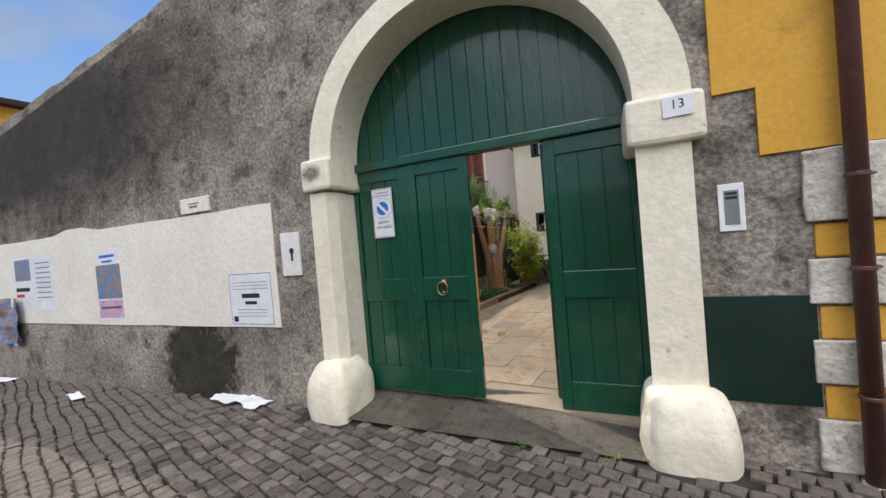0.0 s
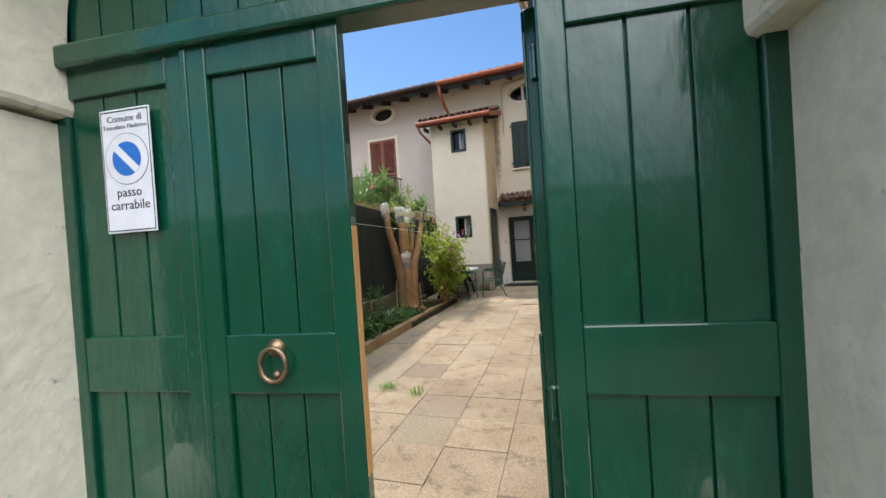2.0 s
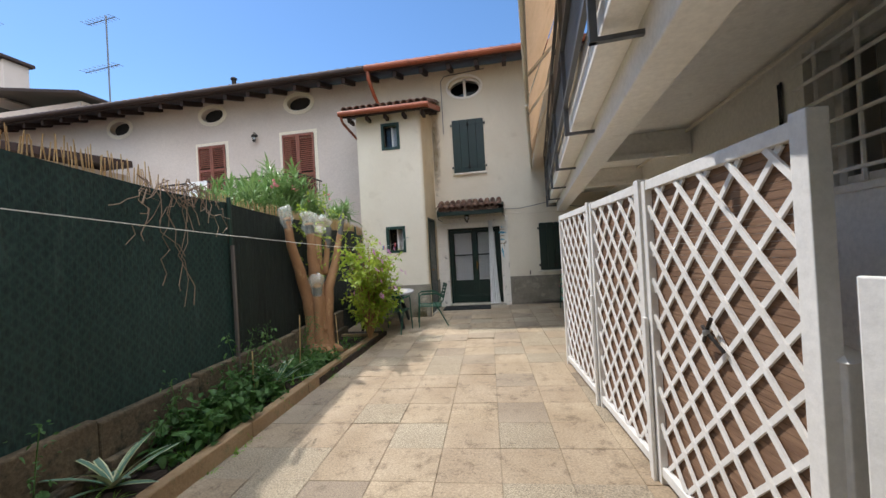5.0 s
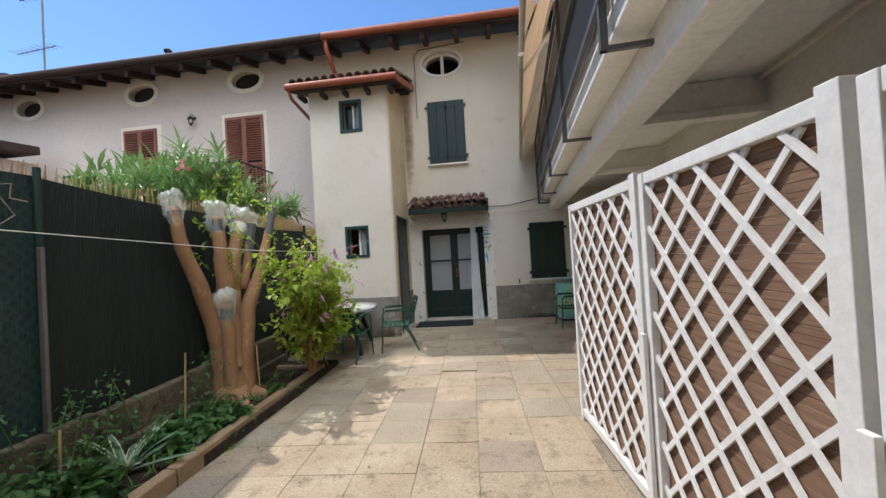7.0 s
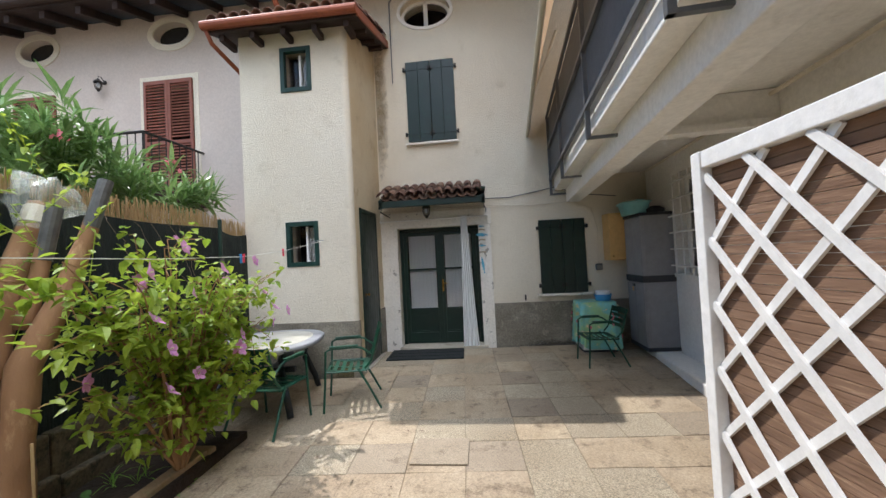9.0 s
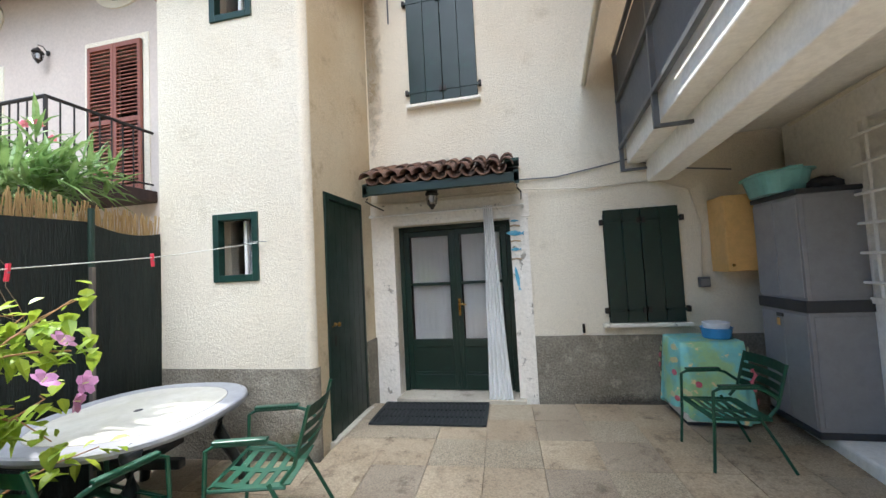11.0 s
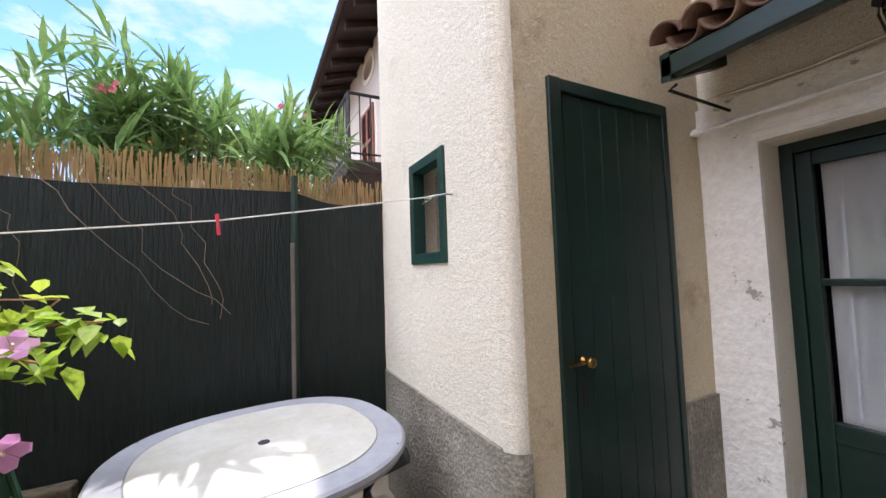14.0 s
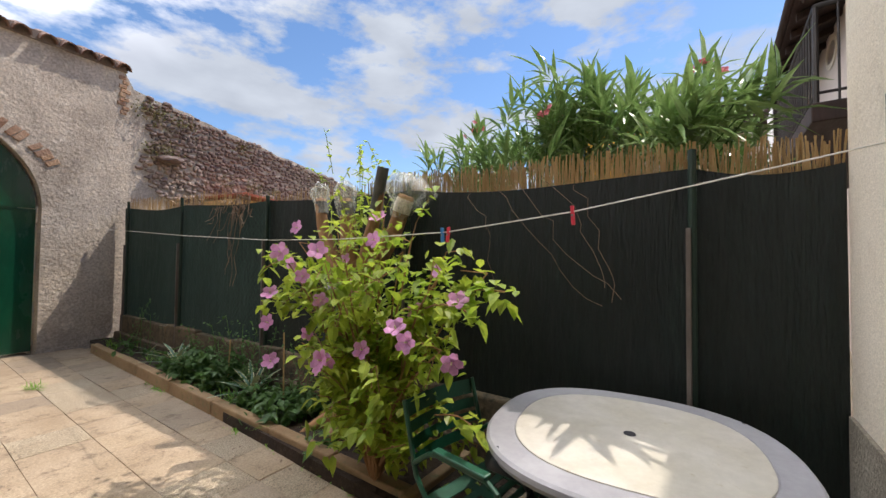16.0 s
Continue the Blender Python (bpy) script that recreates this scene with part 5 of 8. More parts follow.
YD = YF + 0.17
fdoor = thing("house_door", (0, 0, 0), "dark green glazed double door with white net curtains", "door")
fr = part("door_frame", block(-3.4, -3.345, YD, YD + 0.1, 0.1, 2.1, 0.004), M_GREEN_DK, fdoor)
part("door_frame", block(-2.085, -2.03, YD, YD + 0.1, 0.1, 2.1, 0.004), M_GREEN_DK, fdoor)
part("door_frame", block(-3.345, -2.085, YD, YD + 0.1, 2.045, 2.1, 0.004), M_GREEN_DK, fdoor)
for a, b in ((-3.343, -2.718), (-2.712, -2.087)):
    lf = part("door_leaf", block(a, a + 0.065, YD + 0.01, YD + 0.06, 0.12, 2.04, 0.006), M_GREEN_DK, fdoor)
    part("stile", block(b - 0.065, b, YD + 0.01, YD + 0.06, 0.12, 2.04, 0.006), M_GREEN_DK, lf)
    for z0, z1 in ((0.12, 0.3), (0.63, 0.72), (1.372, 1.405), (1.97, 2.04)):
        part("rail", block(a + 0.065, b - 0.065, YD + 0.012, YD + 0.058, z0, z1, 0.005), M_GREEN_DK, lf)
    part("panel", block(a + 0.06, b - 0.06, YD + 0.028, YD + 0.045, 0.28, 0.66), M_GREEN_DK, lf)
    part("panel_moulding", block(a + 0.1, b - 0.1, YD + 0.02, YD + 0.03, 0.31, 0.33, 0.003), M_GREEN_DK, lf)
    pane(a + 0.06, b - 0.06, 0.71, 1.38, YD + 0.03, lf)
    pane(a + 0.06, b - 0.06, 1.4, 1.98, YD + 0.03, lf)
    part("net_curtain", pleats(bmesh.new(), a + 0.08, b - 0.08, 0.71, 1.98, YD + 0.07, 0.0012, 7), M_LACE, lf, "white net curtain")
    for k in (0.14, 0.42):
        part("curtain_stripe", block(a + k, a + k + 0.012, YD + 0.063, YD + 0.065, 0.75, 1.97), M_PAPER, lf)
part("cover_strip", block(-2.735, -2.695, YD - 0.004, YD + 0.012, 0.12, 2.04, 0.005), M_GREEN_DK, fdoor)
hl = part("handle_plate", block(-2.7, -2.668, YD + 0.0, YD + 0.01, 1.0, 1.2, 0.003), M_BRASS, fdoor)
part("lever", tube(bmesh.new(), [(-2.684, YD, 1.14), (-2.684, YD - 0.045, 1.14), (-2.66, YD - 0.05, 1.14), (-2.59, YD - 0.05, 1.13)], 0.008, 8), M_BRASS, hl)

# curtain by the door, its rail and the fish garland
rail = thing("curtain_rail", (0, 0, 0), "white painted curtain rail with knobs over the door", "rail")
part("bar", tube(bmesh.new(), [(-3.68, YF - 0.09, 2.22), (-1.87, YF - 0.09, 2.23)], 0.011, 8), M_WHITE_PAINT, rail)
for x in (-3.66, -3.52, -1.88):
    part("bracket", lathe(bmesh.new(), [(0.02, 0), (0.02, 0.06)], 12, pose(x, YF - 0.03, 2.225, 90)), M_WHITE_PAINT, rail)
curtain = thing("door_curtain", (0, 0, 0), "white striped cotton curtain gathered at the door's side", "curtain")
part("cloth", pleats(bmesh.new(), -2.365, -2.095, 0.06, 2.25, YF - 0.09, 0.016, 5, pinch=-2.283, gather=0.62), M_LACE, curtain)
garland = thing("fish_garland", (-1.98, YF - 0.04, 2.0), "hanging garland of blue wooden fish and driftwood", "garland")
part("string", tube(bmesh.new(), [(0, 0, 0.1), (0, 0, -0.75)], 0.002, 5), M_ROPE, garland)


def fish(z, L, turn=0):
    bm = bmesh.new()
    prism(bm, [(L * x, L * y * (0.5 if turn > 45 else 1.0)) for x, y in ((-0.5, 0.0), (-0.3, 0.11), (0.0, 0.16), (0.25, 0.1), (0.36, 0.03), (0.5, 0.13), (0.47, 0.0), (0.5, -0.13), (0.36, -0.03), (0.25, -0.1), (0.0, -0.14), (-0.3, -0.09))], -0.008, 0.008)
    part("fish", bm, M_FISH, garland, "blue painted fish", m=pose(0, 0, z, 0, turn, 0))


for z, L, t_ in ((0.06, 0.09, 0), (-0.08, 0.2, 3), (-0.26, 0.12, 0), (-0.58, 0.28, 82)):
    fish(z, L, t_)
for z in (-0.0, -0.17, -0.37):
    part("driftwood", tube(bmesh.new(), [(-0.05, 0, z), (0.0, 0, z + 0.01), (0.06, 0, z)], 0.011, 6), M_DRIFT, garland)

# canopy with pantiles
can = thing("door_canopy", (0, 0, 0), "small terracotta tiled canopy on a green timber frame", "canopy")
CX0, CX1, CY0 = -3.57, -1.9, 12.93
part("front_beam", block(CX0, CX1, CY0, CY0 + 0.06, 2.40, 2.5, 0.006), M_GREEN_DK, can)
for x in (CX0, CX1 - 0.05):
    bm = bmesh.new()
    v = [bm.verts.new(p) for p in ((x, CY0, 2.38), (x + 0.05, CY0, 2.38), (x + 0.05, YF, 2.56), (x, YF, 2.56), (x, CY0, 2.52), (x + 0.05, CY0, 2.52), (x + 0.05, YF, 2.72), (x, YF, 2.72))]
    for q in ((0, 1, 5, 4), (1, 2, 6, 5), (2, 3, 7, 6), (3, 0, 4, 7), (4, 5, 6, 7), (0, 3, 2, 1)):
        bm.faces.new([v[i] for i in q])
    part("side_beam", bm, M_GREEN_DK, can)
    part("bracket", tube(bmesh.new(), [(x + 0.025, CY0 + 0.08, 2.38), (x + 0.025, CY0 + 0.02, 2.34), (x + 0.06, CY0 + 0.1, 2.31), (x + 0.06, YF, 2.3)], 0.008, 6), M_IRON, can)
bm = bmesh.new()
v = [bm.verts.new(p) for p in ((CX0, CY0, 2.5), (CX1, CY0, 2.5), (CX1, YF, 2.7), (CX0, YF, 2.7))]
bm.faces.new(v)
bmesh.ops.solidify(bm, geom=list(bm.faces), thickness=0.02)
part("boarding", bm, M_WOOD_DK, can)


def pantile_mesh(length, r0, name, flip=False):
    bm = bmesh.new()
    rows = []
    for y, r in ((0, r0), (length, r0 * 0.82)):
        for k in (1.0, 0.84):
            rows.append([bm.verts.new((r * k * math.cos(radians(a)), y, (-1 if flip else 1) * r * k * math.sin(radians(a)))) for a in range(0, 181, 20)])
    o0, i0, o1, i1 = rows
    for a, b in ((o0, o1), (i1, i0), (i0, o0), (o1, i1)):
        for i in range(9):
            bm.faces.new((a[i], a[i + 1], b[i + 1], b[i]))
    bmesh.ops.recalc_face_normals(bm, faces=bm.faces)
    data = bpy.data.meshes.new(name)
    bm.to_mesh(data), bm.free()
    data.materials.append(M_TERRA)
    data.shade_smooth()
    return data


TILE_UP, TILE_DN = pantile_mesh(0.36, 0.075, "pantile"), pantile_mesh(0.36, 0.08, "pantile", True)


def tile_roof(parent, x0, x1, y0, z0, slope, rows, name="pantile"):
    """Overlapping rows of barrel tiles, climbing along y."""
    n = max(2, round((x1 - x0) / 0.155))
    for r in range(rows):
        for i in range(n + 1):
            x = x0 + (x1 - x0) * i / n
            for data, dx, dz in ((TILE_UP, 0, 0.075), (TILE_DN, 0.5 * (x1 - x0) / n, 0.078)):
                if dx and i == n:
                    continue
                ob = new(name, data)
                ob.parent = parent
                y = y0 + r * 0.29 * math.cos(radians(slope)) + rnd.uniform(-0.012, 0.012)
                ob.matrix_basis = pose(x + dx + rnd.uniform(-0.006, 0.006), y, z0 + dz + (y - y0) * math.tan(radians(slope)) + r * 0.012, slope, 0, rnd.uniform(-2, 2))


tile_roof(can, CX0 + 0.06, CX1 - 0.12, CY0 - 0.04, 2.49, 21, 2)
part("flashing", block(CX1 - 0.13, CX1 + 0.01, CY0 - 0.04, CY0 + 0.2, 2.6, 2.63, 0.004, m=pose(0, 0, 0)), M_SHUTTER, can, "green sheet metal flashing")


def lantern(m, label):
    ob = thing("wall_lantern", m, label, "lantern")
    part("arm", tube(bmesh.new(), [(0, 0.12, 0.1), (0, 0.06, 0.17), (0, 0.0, 0.16), (0, 0, 0.11)], 0.008, 8), M_IRON, ob)
    part("back_plate", lathe(bmesh.new(), [(0.04, 0), (0.04, 0.01), (0.02, 0.02)], 16, pose(0, 0.13, 0.1, 90)), M_IRON, ob)
    part("roof", lathe(bmesh.new(), [(0.075, 0.04), (0.06, 0.07), (0.03, 0.1), (0.012, 0.12)], 12), M_IRON, ob)
    g = part("glass", lathe(bmesh.new(), [(0.04, -0.07), (0.052, 0.0), (0.05, 0.04)], 12), M_GLASS, ob)
    g.visible_shadow = False
    part("bulb", lathe(bmesh.new(), [(0.012, 0.03), (0.022, -0.0), (0.012, -0.04)], 10), M_PAPER, ob)
    part("base", lathe(bmesh.new(), [(0.012, -0.12), (0.03, -0.09), (0.044, -0.07)], 12), M_IRON, ob)
    for i in range(6):
        a = i * math.pi / 3
        part("cage_bar", tube(bmesh.new(), [(0.045 * math.cos(a), 0.045 * math.sin(a), -0.07), (0.06 * math.cos(a), 0.06 * math.sin(a), 0.0), (0.056 * math.cos(a), 0.056 * math.sin(a), 0.045)], 0.004, 5), M_IRON, ob)
    return ob


lantern(pose(-2.83, 13.06, 2.33), "black iron caged lantern hanging under the canopy")
lantern(pose(-8.78, YF - 0.16, 5.05), "black iron wall lantern on the rose facade")


# shutters
def plank_shutter(x0, x1, z0, z1, y, boards, label):
    ob = thing("window_shutter", ((x0 + x1) / 2, y, z0), label, "shutter", "green shutters")
    w = x1 - x0
    step = w / boards
    for i in range(boards):
        part("board", block(-w / 2 + i * step + 0.002, -w / 2 + (i + 1) * step - 0.002, -0.028, 0, 0, z1 - z0, 0.003), M_GREEN_DK, ob)
    for z in (0.13, z1 - z0 - 0.13):
        for sgn in (-1, 1):
            part("strap_hinge", block(*sorted((sgn * (w / 2 + 0.03), sgn * (w / 2 - 0.2))), -0.034, -0.0285, z - 0.014, z + 0.014, 0.002), M_GREEN_DK, ob)
            part("hinge_pin", block(*sorted((sgn * (w / 2 + 0.012), sgn * (w / 2 + 0.045))), -0.05, 0.0, z - 0.03, z + 0.03, 0.004), M_IRON, ob)
    part("backing", block(-w / 2 + 0.005, w / 2 - 0.005, 0.0005, 0.012, 0.005, z1 - z0 - 0.005), M_GREEN_DK, ob)
    return ob


plank_shutter(-1.045, -0.685, 0.905, 2.1, YF - 0.002, 2, "closed dark green plank shutter over the low window sill")
plank_shutter(-0.68, -0.32, 0.905, 2.1, YF - 0.002, 2, "closed dark green plank shutter over the low window sill")
plank_shutter(-3.12, -2.71, 3.56, 4.93, YF - 0.002, 2, "closed dark green plank shutter of the upper window")
plank_shutter(-2.705, -2.3, 3.56, 4.93, YF - 0.002, 2, "closed dark green plank shutter of the upper window")
for x0, x1, z in ((-1.12, -0.27, 0.86), (-3.16, -2.27, 3.5)):
    struct(part("window_sill", block(x0, x1, YF - 0.07, YF + 0.1, z, z + 0.04, 0.008), M_FLAKE), "chipped white stone window sill", "sill")
struct(part("oval_rim", oval_ring(-2.74, 5.8, 0.43, 0.27, 0.055, YF - 0.02, YF + 0.02), M_WHITE), "white plaster rim of an oval window", "trim")
ow = thing("oval_window", (0, 0, 0), "oval window with a white centre bar", "window", kind="structure")
o_ = part("pane", oval(bmesh.new(), -2.74, 5.8, 0.44, 0.28, YF + 0.16, YF + 0.165), M_GLASS, ow)
part("centre_bar", block(-2.775, -2.705, YF + 0.12, YF + 0.158, 5.53, 6.07, 0.005), M_WHITE_PAINT, ow)
part("window_frame", oval_ring(-2.74, 5.8, 0.38, 0.22, 0.05, YF + 0.12, YF + 0.158), M_WHITE_PAINT, ow)
# dark sheet added for the shade of the room behind
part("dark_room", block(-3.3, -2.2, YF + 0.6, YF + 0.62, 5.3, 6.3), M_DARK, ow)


def small_window(x0, x1, z0, z1, label):
    ob = thing("tower_window", ((x0 + x1) / 2, YT, z0), label, "window", kind="structure")
    w, h = x1 - x0, z1 - z0
    for a, b, c, d in ((-w / 2, -w / 2 + 0.06, 0, h), (w / 2 - 0.06, w / 2, 0, h), (-w / 2 + 0.06, w / 2 - 0.06, h - 0.06, h), (-w / 2 + 0.06, w / 2 - 0.06, 0, 0.06)):
        part("window_frame", block(a, b, -0.018, 0.06, c, d, 0.005), M_SHUTTER, ob)
    sash = part("sash", block(0.0, 0.03, 0.1, 0.13, 0.06, h - 0.06, 0.003), M_WHITE_PAINT, ob, "white sash bar")
    part("sash_edge", block(0.13, 0.16, 0.1, 0.13, 0.06, h - 0.06, 0.003), M_WHITE_PAINT, ob)
    pane(-w / 2 + 0.06, w / 2 - 0.06, 0.06, h - 0.06, 0.14, ob)
    part("net_curtain", pleats(bmesh.new(), -0.02, w / 2 - 0.03, 0.06, h - 0.07, 0.18, 0.008, 4), M_LACE, ob, "white net curtain")
    # dark sheet in place of the unlit room
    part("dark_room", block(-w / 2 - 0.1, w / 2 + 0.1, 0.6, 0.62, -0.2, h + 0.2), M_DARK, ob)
    return ob


small_window(*w1[:2], *w1[2:], "small green-framed tower window with a net curtain")
small_window(*w2[:2], *w2[2:], "small green-framed upper tower window with a net curtain")

# side door of the tower
sdoor = thing("side_door", pose(XS, 12.29, 0.04, 0, 0, 90), "dark green boarded door in the tower's side", "door")
part("door_frame", block(0, 0.07, -0.02, 0.08, 0, 2.3, 0.005), M_GREEN_DK, sdoor)
part("door_frame", block(0.79, 0.83, -0.012, 0.08, 0, 2.3, 0.005), M_GREEN_DK, sdoor)
part("door_frame", block(0.07, 0.79, -0.016, 0.08, 2.24, 2.3, 0.005), M_GREEN_DK, sdoor)
for i in range(6):
    part("board", block(0.09 + i * 0.1167, 0.09 + (i + 1) * 0.1167 - 0.004, -0.004, 0.03, 0.02, 2.235, 0.003), M_GREEN_DK, sdoor)
part("backing", block(0.075, 0.79, 0.031, 0.045, 0.0, 2.24), M_INK, sdoor)
part("knob", lathe(bmesh.new(), [(0.02, 0), (0.02, 0.006), (0.01, 0.012), (0.01, 0.03), (0.022, 0.04), (0.022, 0.055), (0.008, 0.062)], 16, pose(0.13, -0.004, 1.06, 90)), M_BRASS, sdoor, "brass door knob", smooth=True)
part("latch", tube(bmesh.new(), [(0.02, -0.04, 1.055), (0.06, -0.045, 1.06), (0.12, -0.035, 1.06)], 0.006, 6), M_BRASS, sdoor)
part("keyhole_plate", block(0.12, 0.15, -0.008, -0.0045, 0.86, 0.96, 0.002), M_IRON, sdoor)
struct(part("side_step", block(XS - 0.05, XS + 0.06, 12.27, 13.14, 0.0, 0.085, 0.008), M_CEM), "thin concrete sill of the side door", "step")

# neighbour facade
neigh_ov = [(-7.42, 5.93, 0.36, 0.21), (-10.18, 5.9, 0.36, 0.21), (-13.4, 5.86, 0.36, 0.21)]
struct(part("wall_neighbour", facade_with_oval(-22, -5.22, -0.3, 6.3, YF - 0.02, YF + 0.4, [(-7.97, -7.02, 2.85, 5.08), (-10.68, -9.8, 3.6, 5.02)], neigh_ov), M_PINK), "pale rose plastered facade of the neighbouring house", "wall")
for cx, cz, rx, rz in neigh_ov:
    struct(part("oval_rim", oval_ring(cx, cz, rx, rz, 0.11, YF - 0.04, YF - 0.018), M_STUCCO), "pale plaster rim of a small oval attic window", "trim")
    # dark disc, the attic's shade as colour
    struct(part("oval_recess", oval(bmesh.new(), cx, cz, rx + 0.02, rz + 0.02, YF + 0.13, YF + 0.15), M_DARK), "dark disc standing in for the unlit attic behind the oval", "recess")


def louvre(x0, x1, z0, z1, label):
    ob = thing("louvred_shutter", ((x0 + x1) / 2, YF - 0.06, z0), label, "shutter", "brown louvred shutters")
    w, h = x1 - x0, z1 - z0
    for a, b in ((-w / 2, -0.003), (0.003, w / 2)):
        for c, d in ((a, a + 0.05), (b - 0.05, b)):
            part("stile", block(c, d, -0.02, 0.02, 0, h, 0.003), M_BROWN, ob)
        n = int((h - 0.14) / 0.055)
        for z in (0, h * 0.46, h - 0.07):
            part("rail", block(a + 0.05, b - 0.05, -0.018, 0.018, z, z + 0.07, 0.003), M_BROWN, ob)
        for i in range(n):
            z = 0.07 + (h - 0.14) * (i + 0.5) / n
            if abs(z - h * 0.46 - 0.035) < 0.055:
                continue
            part("slat", block(a + 0.05, b - 0.05, -0.004, 0.004, -0.028, 0.028, m=pose(0, 0, z, -42, 0, 0)), M_BROWN, ob)
    # dark backing sheet that stands for shade behind the slats
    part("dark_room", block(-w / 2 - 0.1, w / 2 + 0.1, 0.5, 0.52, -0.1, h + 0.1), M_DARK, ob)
    for a, b, c, d in ((-w / 2 - 0.1, -w / 2 - 0.002, -0.02, h + 0.1), (w / 2 + 0.002, w / 2 + 0.1, -0.02, h + 0.1), (-w / 2 - 0.002, w / 2 + 0.002, h + 0.004, h + 0.1)):
        part("painted_surround", block(a, b, 0.025, 0.06, c, d, 0.003), M_STUCCO, ob, "cream painted surround")
    return ob


louvre(-7.97, -7.02, 2.87, 5.06, "closed red-brown louvred balcony shutters")
louvre(-10.68, -9.8, 3.6, 5.0, "closed red-brown louvred window shutters")
nb = thing("iron_balcony", (0, 0, 0), "narrow balcony with a black iron bar railing", "balcony")
part("slab", block(-10.9, -6.8, 12.14, YF - 0.03, 2.68, 2.84, 0.01), M_WOOD_DK, nb)
NBY, NBX = 12.18, -6.85
part("top_rail", tube(bmesh.new(), [(-10.9, YF - 0.05, 3.66), (-10.9, NBY, 3.66), (NBX, NBY, 3.66), (NBX, YF - 0.05, 3.66)], 0.022, 8), M_IRON, nb)
part("bottom_rail", tube(bmesh.new(), [(-10.9, NBY, 2.93), (NBX, NBY, 2.93), (NBX, YF - 0.05, 2.93)], 0.014, 6), M_IRON, nb)
for i in range(32):
    x = -10.9 + i * (NBX + 10.9) / 31
    part("baluster", tube(bmesh.new(), [(x, NBY, 2.85), (x, NBY, 3.65)], 0.009 if i not in (0, 31) else 0.02, 6), M_IRON, nb)
for i in range(1, 9):
    y = NBY + i * (YF - 0.05 - NBY) / 9
    part("baluster", tube(bmesh.new(), [(NBX, y, 2.85), (NBX, y, 3.65)], 0.009, 6), M_IRON, nb)
towel = thing("hung_cloth", (-9.6, 12.13, 3.0), "pale cloth hanging over the balcony railing", "cloth")
part("cloth", pleats(bmesh.new(), -0.35, 0.25, 0, 0.68, 0, 0.02, 3), M_LACE, towel)

# main roof: rafters, boarding, gutter
roof = thing("main_roof", (0, 0, 0), "low tiled roof with dark timber rafters", "roof", kind="structure")
bm = bmesh.new()
prism(bm, [(12.62, 6.2), (18.5, 8.1), (18.5, 8.0), (12.62, 6.1)], -22, 2.5)
part("boarding", bm, M_WOOD_DK, roof, m=Matrix(((0, 1, 0, 0), (1, 0, 0, 0), (0, 0, 1, 0), (0, 0, 0, 1))))
raft = block(-0.05, 0.05, 12.7, YF + 0.1, -0.07, 0.07, 0.008, m=pose(0, 0, 2.0) @ Matrix.Identity(4))
for v in raft.verts:
    v.co.z += (v.co.y - 12.7) * 0.323 + 4.03
data = bpy.data.meshes.new("rafter")
bmesh.ops.recalc_face_normals(raft, faces=raft.faces)
raft.to_mesh(data), raft.free()
data.materials.append(M_WOOD_DK)
for i in range(34):
    ob = new("rafter", data)
    ob.parent = roof
    ob.location = (-21.4 + i * 0.68, 0, 0)
for x0, x1, m_, nm in ((-22, -5.15, M_WOOD_DK, "dark gutter"), (-5.13, 2.0, M_COPPER, "copper-brown gutter")):
    bm = tube(bmesh.new(), [(x0, 12.58, 6.2), (x1, 12.58, 6.2)], 0.075, 12)
    part("gutter", bm, m_, roof, nm)
bm = bmesh.new()
for i in range(90):
    x = -22 + i * 0.26
    tube(bm, [(x, 12.7, 6.3), (x, 15.5, 7.2)], 0.06, 8)
part("roof_tiles", bm, M_TERRA, roof, "rows of terracotta tiles")["kind"] = "stuff"
vent = part("vent_pipe", tube(bmesh.new(), [(-9.4, 13.4, 6.4), (-9.4, 13.4, 6.85)], 0.06, 10), M_DARK, roof)
part("vent_cap", lathe(bmesh.new(), [(0.09, 6.85), (0.09, 6.88), (0.02, 6.93)], 10, pose(-9.4, 13.4, 0)), M_DARK, vent)

# tower roof
troof = thing("tower_roof", (0, 0, 0), "small tiled tower roof with a copper gutter", "roof", kind="structure")
bm = bmesh.new()
prism(bm, [(11.74, 4.78), (13.44, 5.3), (13.44, 5.22), (11.74, 4.7)], -5.46, -3.42)
part("boarding", bm, M_WOOD_DK, troof, m=Matrix(((0, 1, 0, 0), (1, 0, 0, 0), (0, 0, 1, 0), (0, 0, 0, 1))))
for i in range(5):
    x = -5.3 + i * 0.43
    part("rafter", block(x - 0.035, x + 0.035, 11.8, 12.1, 4.62, 4.71, 0.006), M_WOOD_DK, troof)
for y in (12.3, 12.8, 13.2):
    part("rafter", block(XS, XS + 0.22, y - 0.035, y + 0.035, 4.72 + (y - 12) * 0.3, 4.8 + (y - 12) * 0.3, 0.006), M_WOOD_DK, troof)
part("gutter", tube(bmesh.new(), [(-5.5, 11.7, 4.78), (-3.4, 11.7, 4.78)], 0.06, 12), M_COPPER, troof)
part("verge_board", block(-3.44, -3.4, 11.75, 13.44, -0.07, 0.05, 0.004, m=Matrix(((1, 0, 0, 0), (0, 1, 0, 0), (0, 0.306, 1, 4.78 - 11.74 * 0.306), (0, 0, 0, 1)))), M_COPPER, troof)
tile_roof(troof, -5.38, -3.48, 11.72, 4.79, 17, 6)
dp = thing("roof_downpipe", (0, 0, 0), "copper-brown downpipe bent from the eave to the tower roof", "downpipe")
